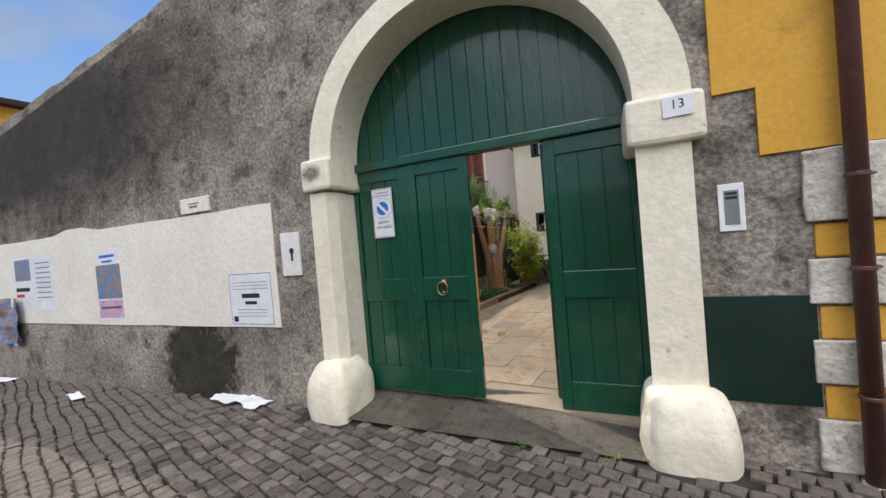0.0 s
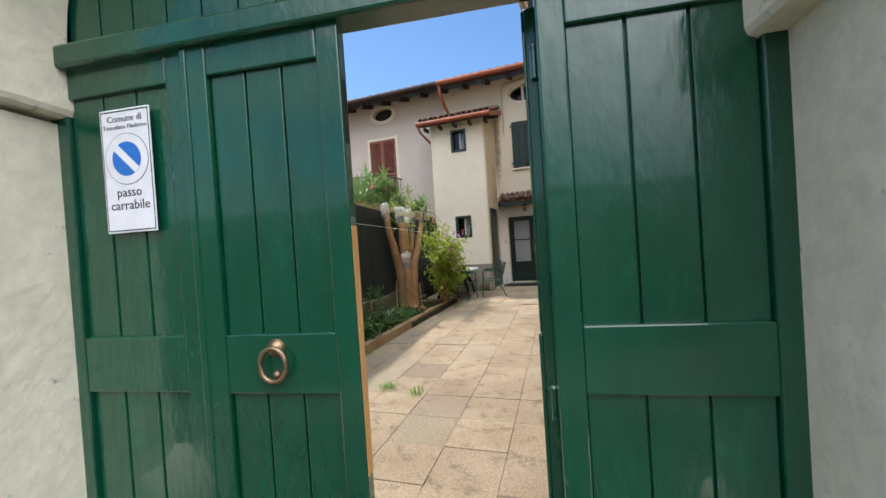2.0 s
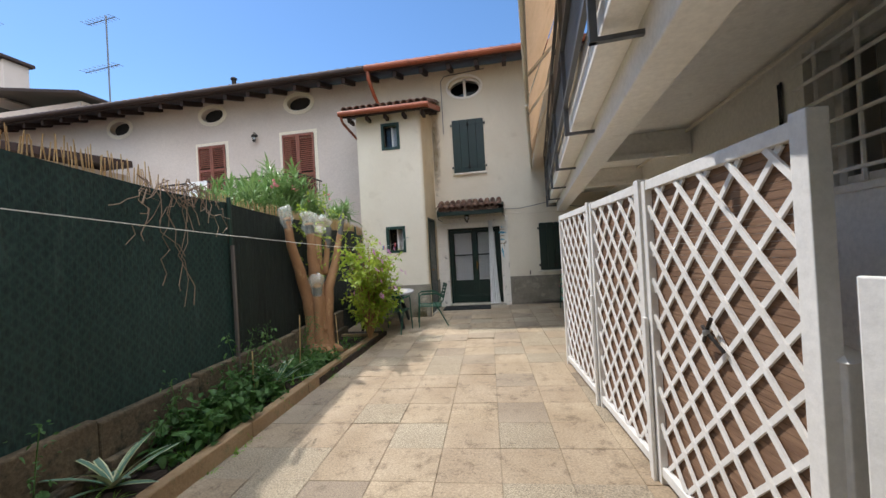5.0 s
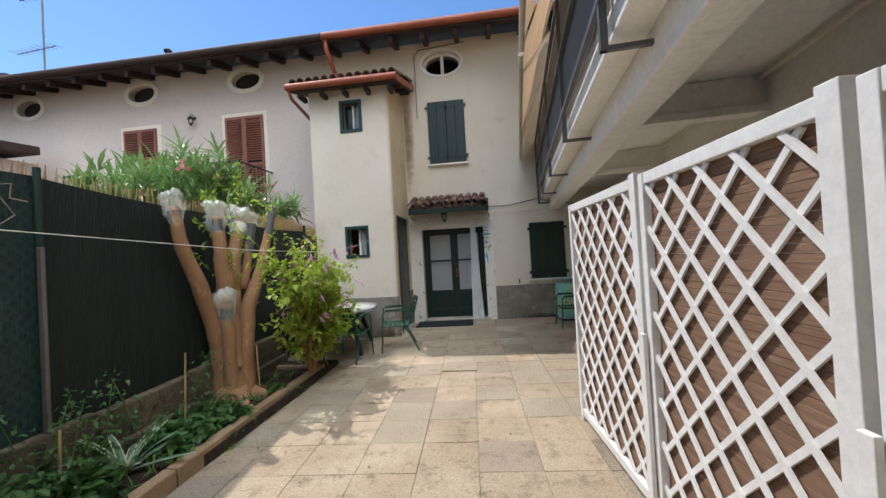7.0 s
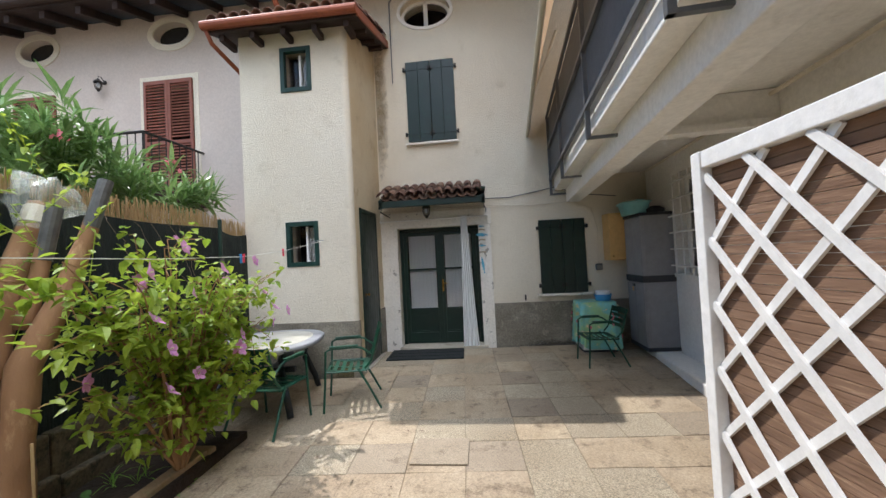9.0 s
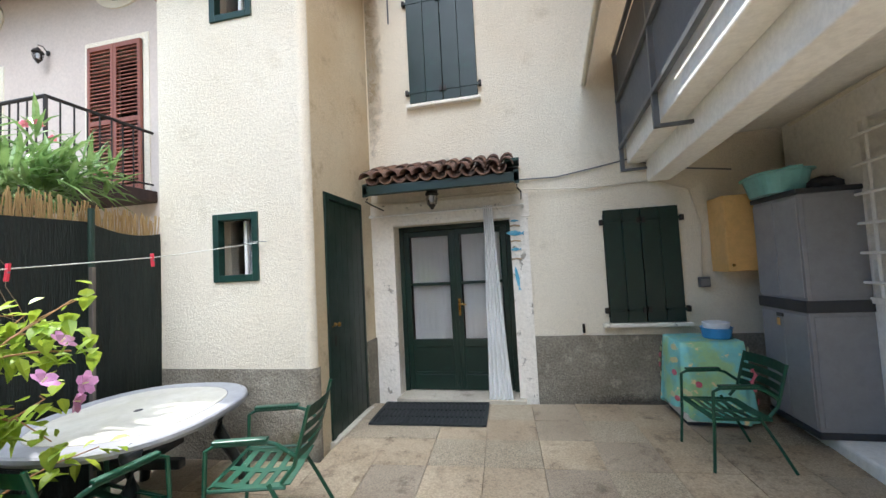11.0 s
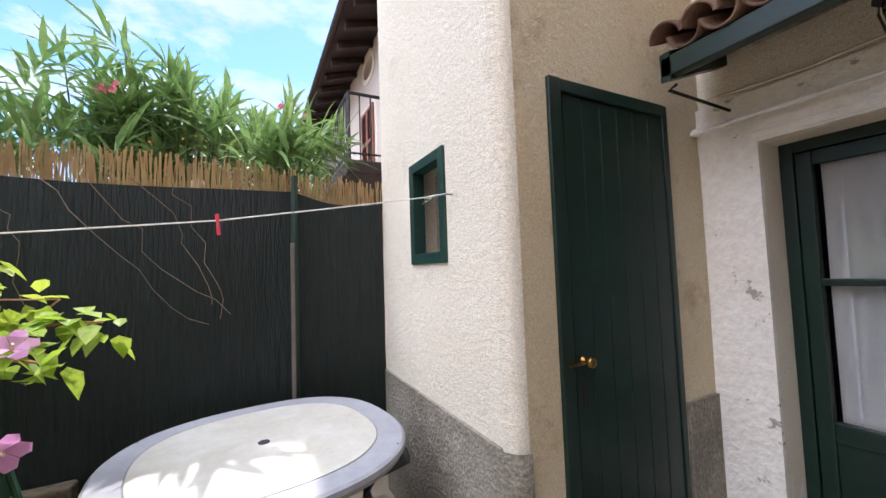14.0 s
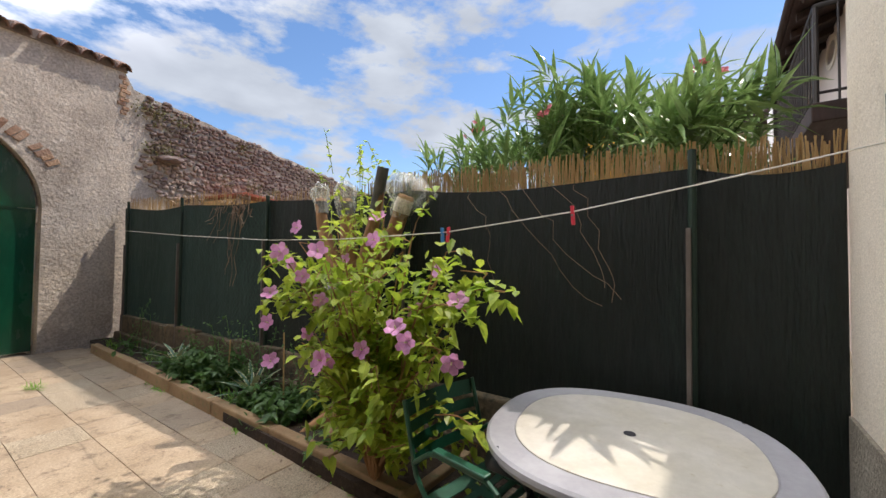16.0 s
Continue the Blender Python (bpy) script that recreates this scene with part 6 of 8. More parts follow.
part("pipe", tube(bmesh.new(), [(-5.06, 12.6, 6.15), (-5.06, 12.62, 5.95), (-5.0, 12.85, 5.6), (-4.95, 13.2, 5.35), (-4.95, 13.2, 5.25)], 0.045, 10), M_COPPER, dp, smooth=True)
dp2 = thing("tower_downpipe", (0, 0, 0), "thin copper-brown downpipe at the tower's corner", "downpipe")
part("pipe", tube(bmesh.new(), [(-5.46, 11.72, 4.74), (-5.44, 11.8, 4.6), (-5.3, 12.3, 4.35), (-5.27, 12.5, 4.2), (-5.27, 12.5, 0.4)], 0.03, 8), M_COPPER, dp2, smooth=True)

# cables on the facade
cab1 = thing("facade_cable", (0, 0, 0), "grey electric cable sagging along the facade", "cable")
part("cable", tube(bmesh.new(), [(-1.9, YF - 0.02, 2.52), (-1.5, YF - 0.02, 2.51), (-1.1, YF - 0.02, 2.57), (-0.75, YF - 0.02, 2.63), (-0.4, YF - 0.02, 2.5), (0.2, YF - 0.02, 2.42)], 0.008, 6), M_GREY_METAL, cab1)
part("cable", tube(bmesh.new(), [(-3.66, YF - 0.045, 2.4), (-3.2, YF - 0.045, 2.37), (-2.6, YF - 0.045, 2.4), (-1.85, YF - 0.045, 2.4), (-1.2, YF - 0.02, 2.36), (-0.5, YF - 0.02, 2.38), (-0.2, YF - 0.02, 2.25), (-0.12, YF - 0.02, 1.9), (-0.14, YF - 0.02, 1.35)], 0.007, 6), M_ALU, cab1)
part("cable", tube(bmesh.new(), [(-3.35, YF - 0.02, 4.6), (-3.35, YF - 0.02, 6.0), (-3.25, YF - 0.02, 6.13), (-2.2, YF - 0.02, 6.2)], 0.01, 6), M_GREY_METAL, cab1)
sock = thing("socket_box", (-0.14, YF - 0.02, 1.3), "small grey-blue outdoor socket box", "socket")
part("body", block(-0.05, 0.05, -0.05, 0.0, -0.05, 0.05, 0.008), M_GREY_METAL, sock)
part("lid", block(-0.04, 0.04, -0.06, -0.051, -0.04, 0.03, 0.004), M_STEEL, sock)
hk = thing("wall_hook", (-1.32, YF - 0.02, 0.86), "small rusty shutter catch on the wall", "hook")
part("stem", block(-0.012, 0.012, -0.04, 0.0, -0.05, 0.04, 0.004), M_IRON, hk)
part("catch", block(-0.008, 0.008, -0.05, -0.041, -0.01, 0.05, 0.003), M_IRON, hk)

# ---- the right-hand house ----
RW = 0.62
ASLANT = pose(0, 13.0, 0, 0, 0, -4.47) @ pose(0, -13.0, 0)  # this house stands askew to the court
struct(part("wall_right", holed_wall(3.2, YF, -0.3, 8.2, 0, 0.4, [(4.9, 6.5, 1.78, 2.7), (11.4, 12.52, 1.2, 2.5)]), M_WHITE, m=ASLANT @ pose(RW + 0.4, 0, 0, 0, 0, 90)), "white-washed wall under the balcony", "wall")
struct(part("wall_right_inner", block(2.6, 2.8, 3.2, YF, -0.3, 8.2), M_DARK), "plain wall inside the right-hand house", "wall")


def grille_window(y0, y1, z0, z1, label):
    ob = thing("barred_window", ASLANT @ pose(RW, y0, z0, 0, 0, 90), label, "window", kind="structure")
    L, h = y1 - y0, z1 - z0
    for i in range(5):
        x = L * (i + 0.5) / 5
        part("bar", tube(bmesh.new(), [(x, 0.03, 0), (x, 0.03, h)], 0.013, 6), M_WHITE_PAINT, ob)
    for k in range(6):
        z = h * (k + 0.5) / 6
        part("cross_bar", tube(bmesh.new(), [(-0.02, 0.045, z), (L + 0.02, 0.045, z)], 0.012, 6), M_WHITE_PAINT, ob)
    for a, b, c, d in ((0, 0.07, 0, h), (L - 0.07, L, 0, h), (0.07, L - 0.07, h - 0.07, h), (0.07, L - 0.07, 0, 0.07), (L / 2 - 0.04, L / 2 + 0.04, 0.07, h - 0.07)):
        part("window_frame", block(a, b, -0.22, -0.16, c, d, 0.005), M_WHITE_PAINT, ob)
    pane(0.07, L - 0.07, 0.07, h - 0.07, -0.2, ob)
    part("window_sill", block(-0.04, L + 0.04, -0.15, 0.02, -0.05, -0.002, 0.006), M_WHITE, ob)
    return ob


grille_window(4.9, 6.5, 1.78, 2.7, "window behind a white iron grille, grey frame")
grille_window(11.4, 12.52, 1.2, 2.5, "window behind a white iron grille by the cabinet")
balcony = thing("balcony", ASLANT, "white concrete balcony carried on a long beam", "balcony", kind="structure")
part("beam", block(-0.61, -0.39, 3.3, YF, 2.37, 2.78, 0.012), M_WHITE, balcony)
part("slab", block(-0.61, RW, 3.3, YF, 2.779, 2.86, 0.01), M_WHITE, balcony)
part("edge_strip", block(-0.79, -0.611, 3.3, YF, 2.58, 2.84, 0.01), M_WHITE, balcony)
for y in (8.45, 10.5):
    part("cross_beam", block(-0.39, RW, y - 0.1, y + 0.1, 2.5, 2.776, 0.008), M_WHITE, balcony)
    part("batten", block(-0.388, RW - 0.02, y - 0.15, y - 0.101, 2.47, 2.53, 0.004), M_WHITE, balcony)
for y in (3.75, 5.46, 7.05, 8.68, 10.35, 12.0, 13.36):
    part("railing_post", block(-0.86, -0.82, y - 0.02, y + 0.02, 2.5, 3.78, 0.003), M_GREY_METAL, balcony)
    part("post_foot", block(-0.86, -0.605, y - 0.017, y + 0.017, 2.5, 2.525, 0.003), M_GREY_METAL, balcony)
for z in (2.74, 3.25, 3.76):
    part("railing_bar", block(-0.865, -0.83, 3.35, YF, z, z + 0.04, 0.003), M_GREY_METAL, balcony)
for y0, y1 in ((3.78, 5.43), (5.49, 7.02), (7.08, 8.65), (8.71, 10.32), (10.38, 11.97), (12.03, 13.33)):
    part("screen_panel", block(-0.825, -0.82, y0, y1, 2.79, 3.75), M_NETGREY, balcony, "grey woven screen")
conduit = thing("ceiling_conduit", ASLANT, "long thin white conduit along the ceiling edge", "conduit")
part("pipe", tube(bmesh.new(), [(0.56, 3.4, 2.74), (0.56, 8.3, 2.73)], 0.018, 8), M_ALU, conduit)
part("pipe", tube(bmesh.new(), [(0.56, 8.6, 2.73), (0.56, 13.2, 2.73)], 0.018, 8), M_ALU, conduit)
strapw = thing("black_strap", ASLANT @ pose(RW - 0.01, 5.1, 1.85), "black webbing strap hanging on the wall", "strap")
part("webbing", pleats(bmesh.new(), 0, 0.06, 0, 0.75, 0, 0.008, 1), M_INK, strapw, m=pose(0, 1.6, 0, 0, 0, 90))


# awnings hanging from the wall above
def awning(y0, y1, xb0, xb1, label):
    ob = thing("awning", (0, 0, 0), label, "awning", "awnings over the balcony")
    bm = bmesh.new()
    top_, bot = [], []
    rows = []
    for i in range(9):
        w = i / 8
        row = []
        for j in range(13):
            u = j / 12
            y = y0 + (y1 - y0) * u
            xb = xb0 + (xb1 - xb0) * u
            x = -0.68 + (xb + 0.68) * w
            row.append(bm.verts.new((x, y, 5.7 + (3.55 - 5.7) * w - 0.07 * math.sin(math.pi * w) + 0.012 * math.sin(j * 2.1 + w * 4))))
        rows.append(row)
    for a, b in zip(rows, rows[1:]):
        for j in range(12):
            bm.faces.new((a[j], a[j + 1], b[j + 1], b[j]))
    part("cloth", bm, M_AWNING, ob, smooth=True)
    part("front_bar", tube(bmesh.new(), [(xb0, y0 - 0.05, 3.53), (xb1, y1 + 0.03, 3.51)], 0.028, 10), M_ALU, ob)
    part("roller", tube(bmesh.new(), [(-0.66, y0, 5.72), (-0.66, y1, 5.72)], 0.05, 12), M_ALU, ob)
    for u in (0.12, 0.88):
        y, xb = y0 + (y1 - y0) * u, xb0 + (xb1 - xb0) * u
        part("arm", tube(bmesh.new(), [(-0.7, y, 4.9), (-0.95, y + 0.4, 4.3), (xb, y, 3.56)], 0.022, 8), M_ALU, ob)
    return ob


awning(3.4, 8.9, -1.92, -1.5, "sand-coloured cloth awning lowered over the balcony")
awning(9.1, 13.4, -1.5, -1.14, "sand-coloured cloth awning lowered over the balcony")
struct(part("roof_right", block(-0.4, 3.5, 3.2, YF + 0.3, 8.2, 8.35), M_WOOD_DK), "eave of the right-hand house", "roof")

# far roofs and aerials
fh = thing("distant_house", (-31, 24, 1.3), "distant house with pale walls and a brown tiled roof", "house")
part("wall", block(-7, 7.6, -4, 4, -1.3, 9.2), M_PINK, fh)
bm = bmesh.new()
prism(bm, [(-7.6, 11.9), (-7.6, 11.75), (8.2, 9.3), (8.2, 9.45)], -4.6, 4.6)
rf = part("roof", bm, M_WOOD_DK, fh)
ch = part("chimney", block(0.2, 1.6, -3.4, -2.2, 10.2, 12.6, 0.03), M_PINK, rf)
part("chimney_cap", block(0.0, 1.8, -3.6, -2.0, 12.6, 12.8, 0.03), M_WOOD_DK, rf)


def aerial(x, y, z0, z1, label, s=1.0):
    ob = thing("tv_aerial", (x, y, z0), label, "aerial", "roof aerials")
    h = z1 - z0
    part("mast", tube(bmesh.new(), [(0, 0, 0), (0, 0, h)], 0.035 * s, 6), M_GREY_METAL, ob)
    for k, (z, L) in enumerate(((h * 0.96, 1.6), (h * 0.62, 1.9))):
        boom = part("boom", tube(bmesh.new(), [(-L * 0.75 * s, 0, z), (L * 0.35 * s, 0, z + 0.15 * s)], 0.022 * s, 5), M_GREY_METAL, ob)
        for i in range(8):
            x_ = -L * 0.75 * s + i * L * 0.15 * s
            part("element", tube(bmesh.new(), [(x_, -0.32 * s, z + i * 0.015), (x_, 0.32 * s, z + 0.12 * s + i * 0.015)], 0.012 * s, 4), M_GREY_METAL, boom)
    return ob


aerial(-21.6, 20, 7.4, 14.7, "tall roof aerial with two comb antennas")
aerial(-30.9, 21, 11.0, 16.4, "roof aerial with a comb antenna", 1.1)
low = thing("low_roof_house", (-13.8, 10.9, 0), "low neighbouring outbuilding with a dark tiled eave", "house")
part("wall", block(-4, 1.0, -1, 2.2, 0, 4.3), M_PINK, low)
part("roof", block(-4.4, 1.4, -1.4, 2.3, 4.3, 4.5, 0.02, m=pose(0, 0, 0.0, 4, 0, 0)), M_WOOD_DK, low)
# ---- furniture ----
def superoval(a, b, n, k=2.5):
    pts = []
    for i in range(n):
        t_ = 2 * math.pi * i / n
        c, s = math.cos(t_), math.sin(t_)
        pts.append((a * math.copysign(abs(c) ** (2 / k), c), b * math.copysign(abs(s) ** (2 / k), s)))
    return pts


def loops(bm, rings, close_first=True, close_last=True):
    vs = [[bm.verts.new(p) for p in r] for r in rings]
    n = len(vs[0])
    for a, b in zip(vs, vs[1:]):
        for i in range(n):
            bm.faces.new((a[i], a[(i + 1) % n], b[(i + 1) % n], b[i]))
    if close_first:
        bm.faces.new(vs[0][::-1])
    if close_last:
        bm.faces.new(vs[-1])
    return bm


ZF = 0.045
table = thing("patio_table", pose(-4.445, 11.19, ZF, 0, 0, 8), "oval resin patio table, grey rim and stained white top", "table")
TA, TB = 0.59, 0.625
ov = lambda k, z, hole=1.0: [(x * k, y * k, z) for x, y in superoval(TA, TB, 64)]
bm = loops(bmesh.new(), [ov(0.93, 0.645), ov(0.985, 0.65), ov(1.0, 0.67), ov(0.995, 0.69), ov(0.975, 0.699), ov(0.8, 0.7), ov(0.79, 0.694)])
part("rim", bm, M_TABLEGREY, table, "grey rim", smooth=False)
part("top_inlay", loops(bmesh.new(), [ov(0.788, 0.692), ov(0.788, 0.701), ov(0.78, 0.7025)]), M_TABLEWHITE, table, "white top with yellowish stains")
part("parasol_hole", lathe(bmesh.new(), [(0.026, 0.703), (0.026, 0.7045)], 20), M_INK, table)
for sx in (-1, 1):
    for sy in (-1, 1):
        pts = [(sx * 0.40, sy * 0.48, 0.0), (sx * 0.37, sy * 0.46, 0.15), (sx * 0.29, sy * 0.37, 0.4), (sx * 0.3, sy * 0.38, 0.56), (sx * 0.42, sy * 0.5, 0.66)]
        part("leg", tube(bmesh.new(), pts, 0.04, 8, [0.032, 0.036, 0.042, 0.046, 0.05]), M_TABLELEG, table, smooth=True)
part("stretcher", block(-0.3, 0.3, -0.03, 0.03, 0.33, 0.39, 0.01), M_TABLELEG, table)
part("stretcher", block(-0.03, 0.03, -0.36, 0.36, 0.335, 0.385, 0.01), M_TABLELEG, table)


def chair(m, label):
    """A tube-framed garden chair: slatted seat and back, arms with flat rests."""
    ob = thing("garden_chair", m, label, "chair", "green garden chairs")
    w = 0.25
    bm = bmesh.new()
    seat = []
    nx, ny = 10, 12
    for j in range(ny + 1):
        v = j / ny
        seat.append([((-w + 0.02) + (2 * w - 0.04) * i / nx, -0.24 + 0.45 * v, 0.43 - 0.025 * math.sin(math.pi * v) - 0.03 * v + 0.004 * math.cos(math.pi * 2 * i / nx) - (0.03 * (1 - v / 0.12) ** 2 if v < 0.12 else 0)) for i in range(nx + 1)])
    for j in range(ny):
        for i in range(nx):
            if j % 2 == 1 and 0 < j < ny - 1 and 1 <= i < nx - 1 and i != nx // 2:
                continue
            q = [bm.verts.new(p) for p in (seat[j][i], seat[j][i + 1], seat[j + 1][i + 1], seat[j + 1][i])]
            bm.faces.new(q)
    bmesh.ops.remove_doubles(bm, verts=bm.verts, dist=0.0005)
    bmesh.ops.solidify(bm, geom=list(bm.faces), thickness=0.006)
    part("seat", bm, M_CHAIR, ob)
    for k, z in enumerate((0.53, 0.6, 0.67, 0.74)):
        bm = bmesh.new()
        h = 0.05 if k < 3 else 0.075
        rows = []
        for i in range(9):
            x = -w + 0.015 + (2 * w - 0.03) * i / 8
            y = 0.225 + (z - 0.43) * 0.28 + 0.035 * (1 - (2 * i / 8 - 1) ** 2)
            rows.append([bm.verts.new((x, y, z)), bm.verts.new((x, y + h * 0.28, z + h))])
        for a, b in zip(rows, rows[1:]):
            bm.faces.new((a[0], b[0], b[1], a[1]))
        bmesh.ops.solidify(bm, geom=list(bm.faces), thickness=0.006)
        part("back_slat", bm, M_CHAIR, ob)
    for sx in (-1, 1):
        x = sx * w
        part("back_post", tube(bmesh.new(), [(x, 0.17, 0.42), (x, 0.24, 0.5), (x, 0.33, 0.82)], 0.012, 8), M_CHAIR, ob)
        part("rear_leg", tube(bmesh.new(), [(x, 0.1, 0.42), (x * 1.04, 0.22, 0.2), (x * 1.08, 0.32, 0.0)], 0.012, 8), M_CHAIR, ob)
        part("front_leg", tube(bmesh.new(), [(x * 1.06, -0.26, 0.0), (x * 1.04, -0.235, 0.3), (x * 1.03, -0.22, 0.62), (x * 1.03, -0.17, 0.645), (x * 1.03, 0.1, 0.645), (x * 1.02, 0.15, 0.63), (x, 0.26, 0.55)], 0.012, 8), M_CHAIR, ob)
        part("armrest", block(x * 1.03 - 0.022, x * 1.03 + 0.022, -0.18, 0.11, 0.655, 0.672, 0.006), M_CHAIR, ob, "chipped enamel armrest")
        part("side_rail", tube(bmesh.new(), [(x, -0.23, 0.405), (x, 0.19, 0.395)], 0.01, 6), M_CHAIR, ob)
    part("front_rail", tube(bmesh.new(), [(-w, -0.23, 0.4), (w, -0.23, 0.4)], 0.01, 6), M_CHAIR, ob)
    return ob


chair(pose(-3.5, 11.2, 0.04, 0, 0, -75), "worn green metal garden chair with slatted seat by the table")
chair(pose(-4.12, 10.66, 0.03, 0, 0, 172), "worn green metal garden chair pushed under the table's end")
chair(pose(-0.5, 12.37, 0.07, 0, 0, -86) @ Matrix.Scale(0.88, 4), "worn green metal garden chair beside the grey cabinet")

# door mat with slots
dm = thing("door_mat", pose(-2.93, 13.0, 0.073, 0, 0, 2), "black rubber door mat with rows of slots", "door mat")
bm = bmesh.new()
W_, D_ = 0.58, 0.3
box(bm, -W_, W_, -D_, -D_ + 0.035, 0, 0.018, 0.003), box(bm, -W_, W_, D_ - 0.035, D_, 0, 0.018, 0.003)
box(bm, -W_, -W_ + 0.035, -D_ + 0.035, D_ - 0.035, 0, 0.018), box(bm, W_ - 0.035, W_, -D_ + 0.035, D_ - 0.035, 0, 0.018)
part("border", bm, M_RUBBER, dm)
for y in (-0.09, 0.09):
    part("crossbar", block(-W_ + 0.035, W_ - 0.035, y - 0.014, y + 0.014, 0, 0.017), M_RUBBER, dm)
for k in range(3):
    a = (-D_ + 0.035, -0.076, 0.104)[k]
    for i in range(24):
        x = -W_ + 0.05 + i * (2 * W_ - 0.1) / 23.5
        part("rib", block(x, x + 0.026, a, a + 0.16, 0.002, 0.016), M_RUBBER, dm)
part("sheet", block(-W_ + 0.01, W_ - 0.01, -D_ + 0.01, D_ - 0.01, 0, 0.004), M_INK, dm)

# storage corner: cabinet, cloth-covered washer, tub, wall cupboard
struct(part("white_step", block(0.3, RW, 3.4, 12.92, -0.1, 0.16, 0.02), M_WHITE, m=ASLANT), "low white-washed step along the wall", "step")
storage = thing("storage_cabinet", pose(0.17, 12.78, 0.16, 0, 0, 0), "tall grey resin storage cabinet with dark trim", "cabinet")
SW, SD = 0.44, 0.56
part("body", block(-0.0, SW, -SD / 2, SD / 2, 0.04, 1.84, 0.006), M_CAB, storage)
part("base", block(-0.012, SW, -SD / 2 - 0.012, SD / 2 + 0.012, 0.0, 0.05, 0.006), M_CABDK, storage)
part("waist_band", block(-0.02, SW, -SD / 2 - 0.012, SD / 2 + 0.012, 0.93, 1.02, 0.006), M_CABDK, storage)
part("lid", block(-0.02, SW, -SD / 2 - 0.015, SD / 2 + 0.015, 1.84, 1.88, 0.008), M_CABDK, storage)
for a, b in ((-SD / 2 + 0.01, -0.003), (0.003, SD / 2 - 0.01)):
    for z0, z1 in ((0.07, 0.91), (1.04, 1.82)):
        d_ = part("door", block(-0.014, -0.001, a, b, z0, z1, 0.006), M_CAB, storage)
part("side_panel", block(0.03, SW - 0.03, -SD / 2 - 0.006, -SD / 2 - 0.0005, 0.08, 0.9, 0.004), M_CAB, storage)
part("side_panel", block(0.03, SW - 0.03, -SD / 2 - 0.006, -SD / 2 - 0.0005, 1.05, 1.81, 0.004), M_CAB, storage)
part("handle", block(-0.03, -0.0145, -0.02, 0.05, 0.87, 0.9, 0.004), M_CABDK, storage)
part("wooden_toggle", block(-0.042, -0.031, 0.0, 0.03, 0.8, 0.86, 0.004), M_OCHREWOOD, storage)
tub = thing("wash_tub", pose(0.22, 12.82, 2.04, 0, 0, 82), "pale aqua plastic wash tub with handles", "tub")
sq = lambda a, b, z: [(x, y, z) for x, y in superoval(a, b, 32, 3.2)]
part("basin", loops(bmesh.new(), [sq(0.22, 0.15, 0.0), sq(0.27, 0.19, 0.17), sq(0.29, 0.21, 0.175), sq(0.29, 0.21, 0.165), sq(0.26, 0.18, 0.16), sq(0.21, 0.14, 0.012)]), M_AQUA, tub)
for sx in (-1, 1):
    part("handle", tube(bmesh.new(), [(sx * 0.28, -0.06, 0.17), (sx * 0.33, -0.04, 0.175), (sx * 0.33, 0.04, 0.175), (sx * 0.28, 0.06, 0.17)], 0.01, 6), M_AQUA, tub)
glove = thing("work_gloves", (0.42, 12.6, 2.04), "pair of crumpled black work gloves on the cabinet", "gloves")
bm = bmesh.new()
bmesh.ops.create_icosphere(bm, subdivisions=3, radius=0.09)
for v in bm.verts:
    v.co = Vector((v.co.x * 1.3, v.co.y * 0.9, max(0, v.co.z * 0.6 + 0.03))) + noise.noise_vector(v.co * 22) * 0.03
    v.co.z = max(0.0, v.co.z)
part("fabric", bm, M_INK, glove)
wc = thing("wall_cupboard", (-0.02, YF, 1.4), "yellow varnished wall cupboard with one door", "cupboard")
part("body", block(-0.02, 0.4, -0.3, -0.005, 0, 0.72, 0.004), M_OCHREWOOD, wc)
wd = part("door", block(-0.018, 0.398, -0.318, -0.3025, 0.004, 0.716, 0.003), M_OCHREWOOD, wc)
part("knob", lathe(bmesh.new(), [(0.012, 0), (0.014, 0.012), (0.006, 0.018)], 12, pose(0.02, -0.318, 0.06, 90)), M_BRASS, wd)
washer = thing("small_chest", (-0.33, 13.12, 0.07), "low white chest standing under a flowered cloth", "chest")
part("body", block(-0.25, 0.25, -0.22, 0.22, 0.03, 0.72, 0.01), M_WHITE_PAINT, washer)
part("foot_bar", block(-0.24, 0.24, -0.21, 0.21, 0.0, 0.03, 0.004), M_CABDK, washer)
cloth = thing("table_cloth", (-0.33, 13.12, 0.07), "aqua oilcloth with yellow flowers draped over the chest", "tablecloth")
rings = []
for w, z in ((0.0, 0.727), (0.9, 0.729), (1.0, 0.725), (1.03, 0.6), (1.06, 0.4), (1.1, 0.2), (1.13, 0.09)):
    r = []
    for i in range(72):
        x, y = superoval(0.27, 0.24, 72, 7)[i]
        f = 1 + (0.05 * math.sin(i * 0.9) + 0.03 * math.sin(i * 0.37 + 2)) * max(0, (0.7 - z)) / 0.6
        drop = 0.06 * math.sin(i * 0.17 + 1) if z < 0.15 else 0
        r.append((x * max(w, 0.01) * f, y * max(w, 0.01) * f, z + drop))
    rings.append(r)
part("cloth", loops(bmesh.new(), rings, True, False), M_CLOTH, cloth, smooth=True)
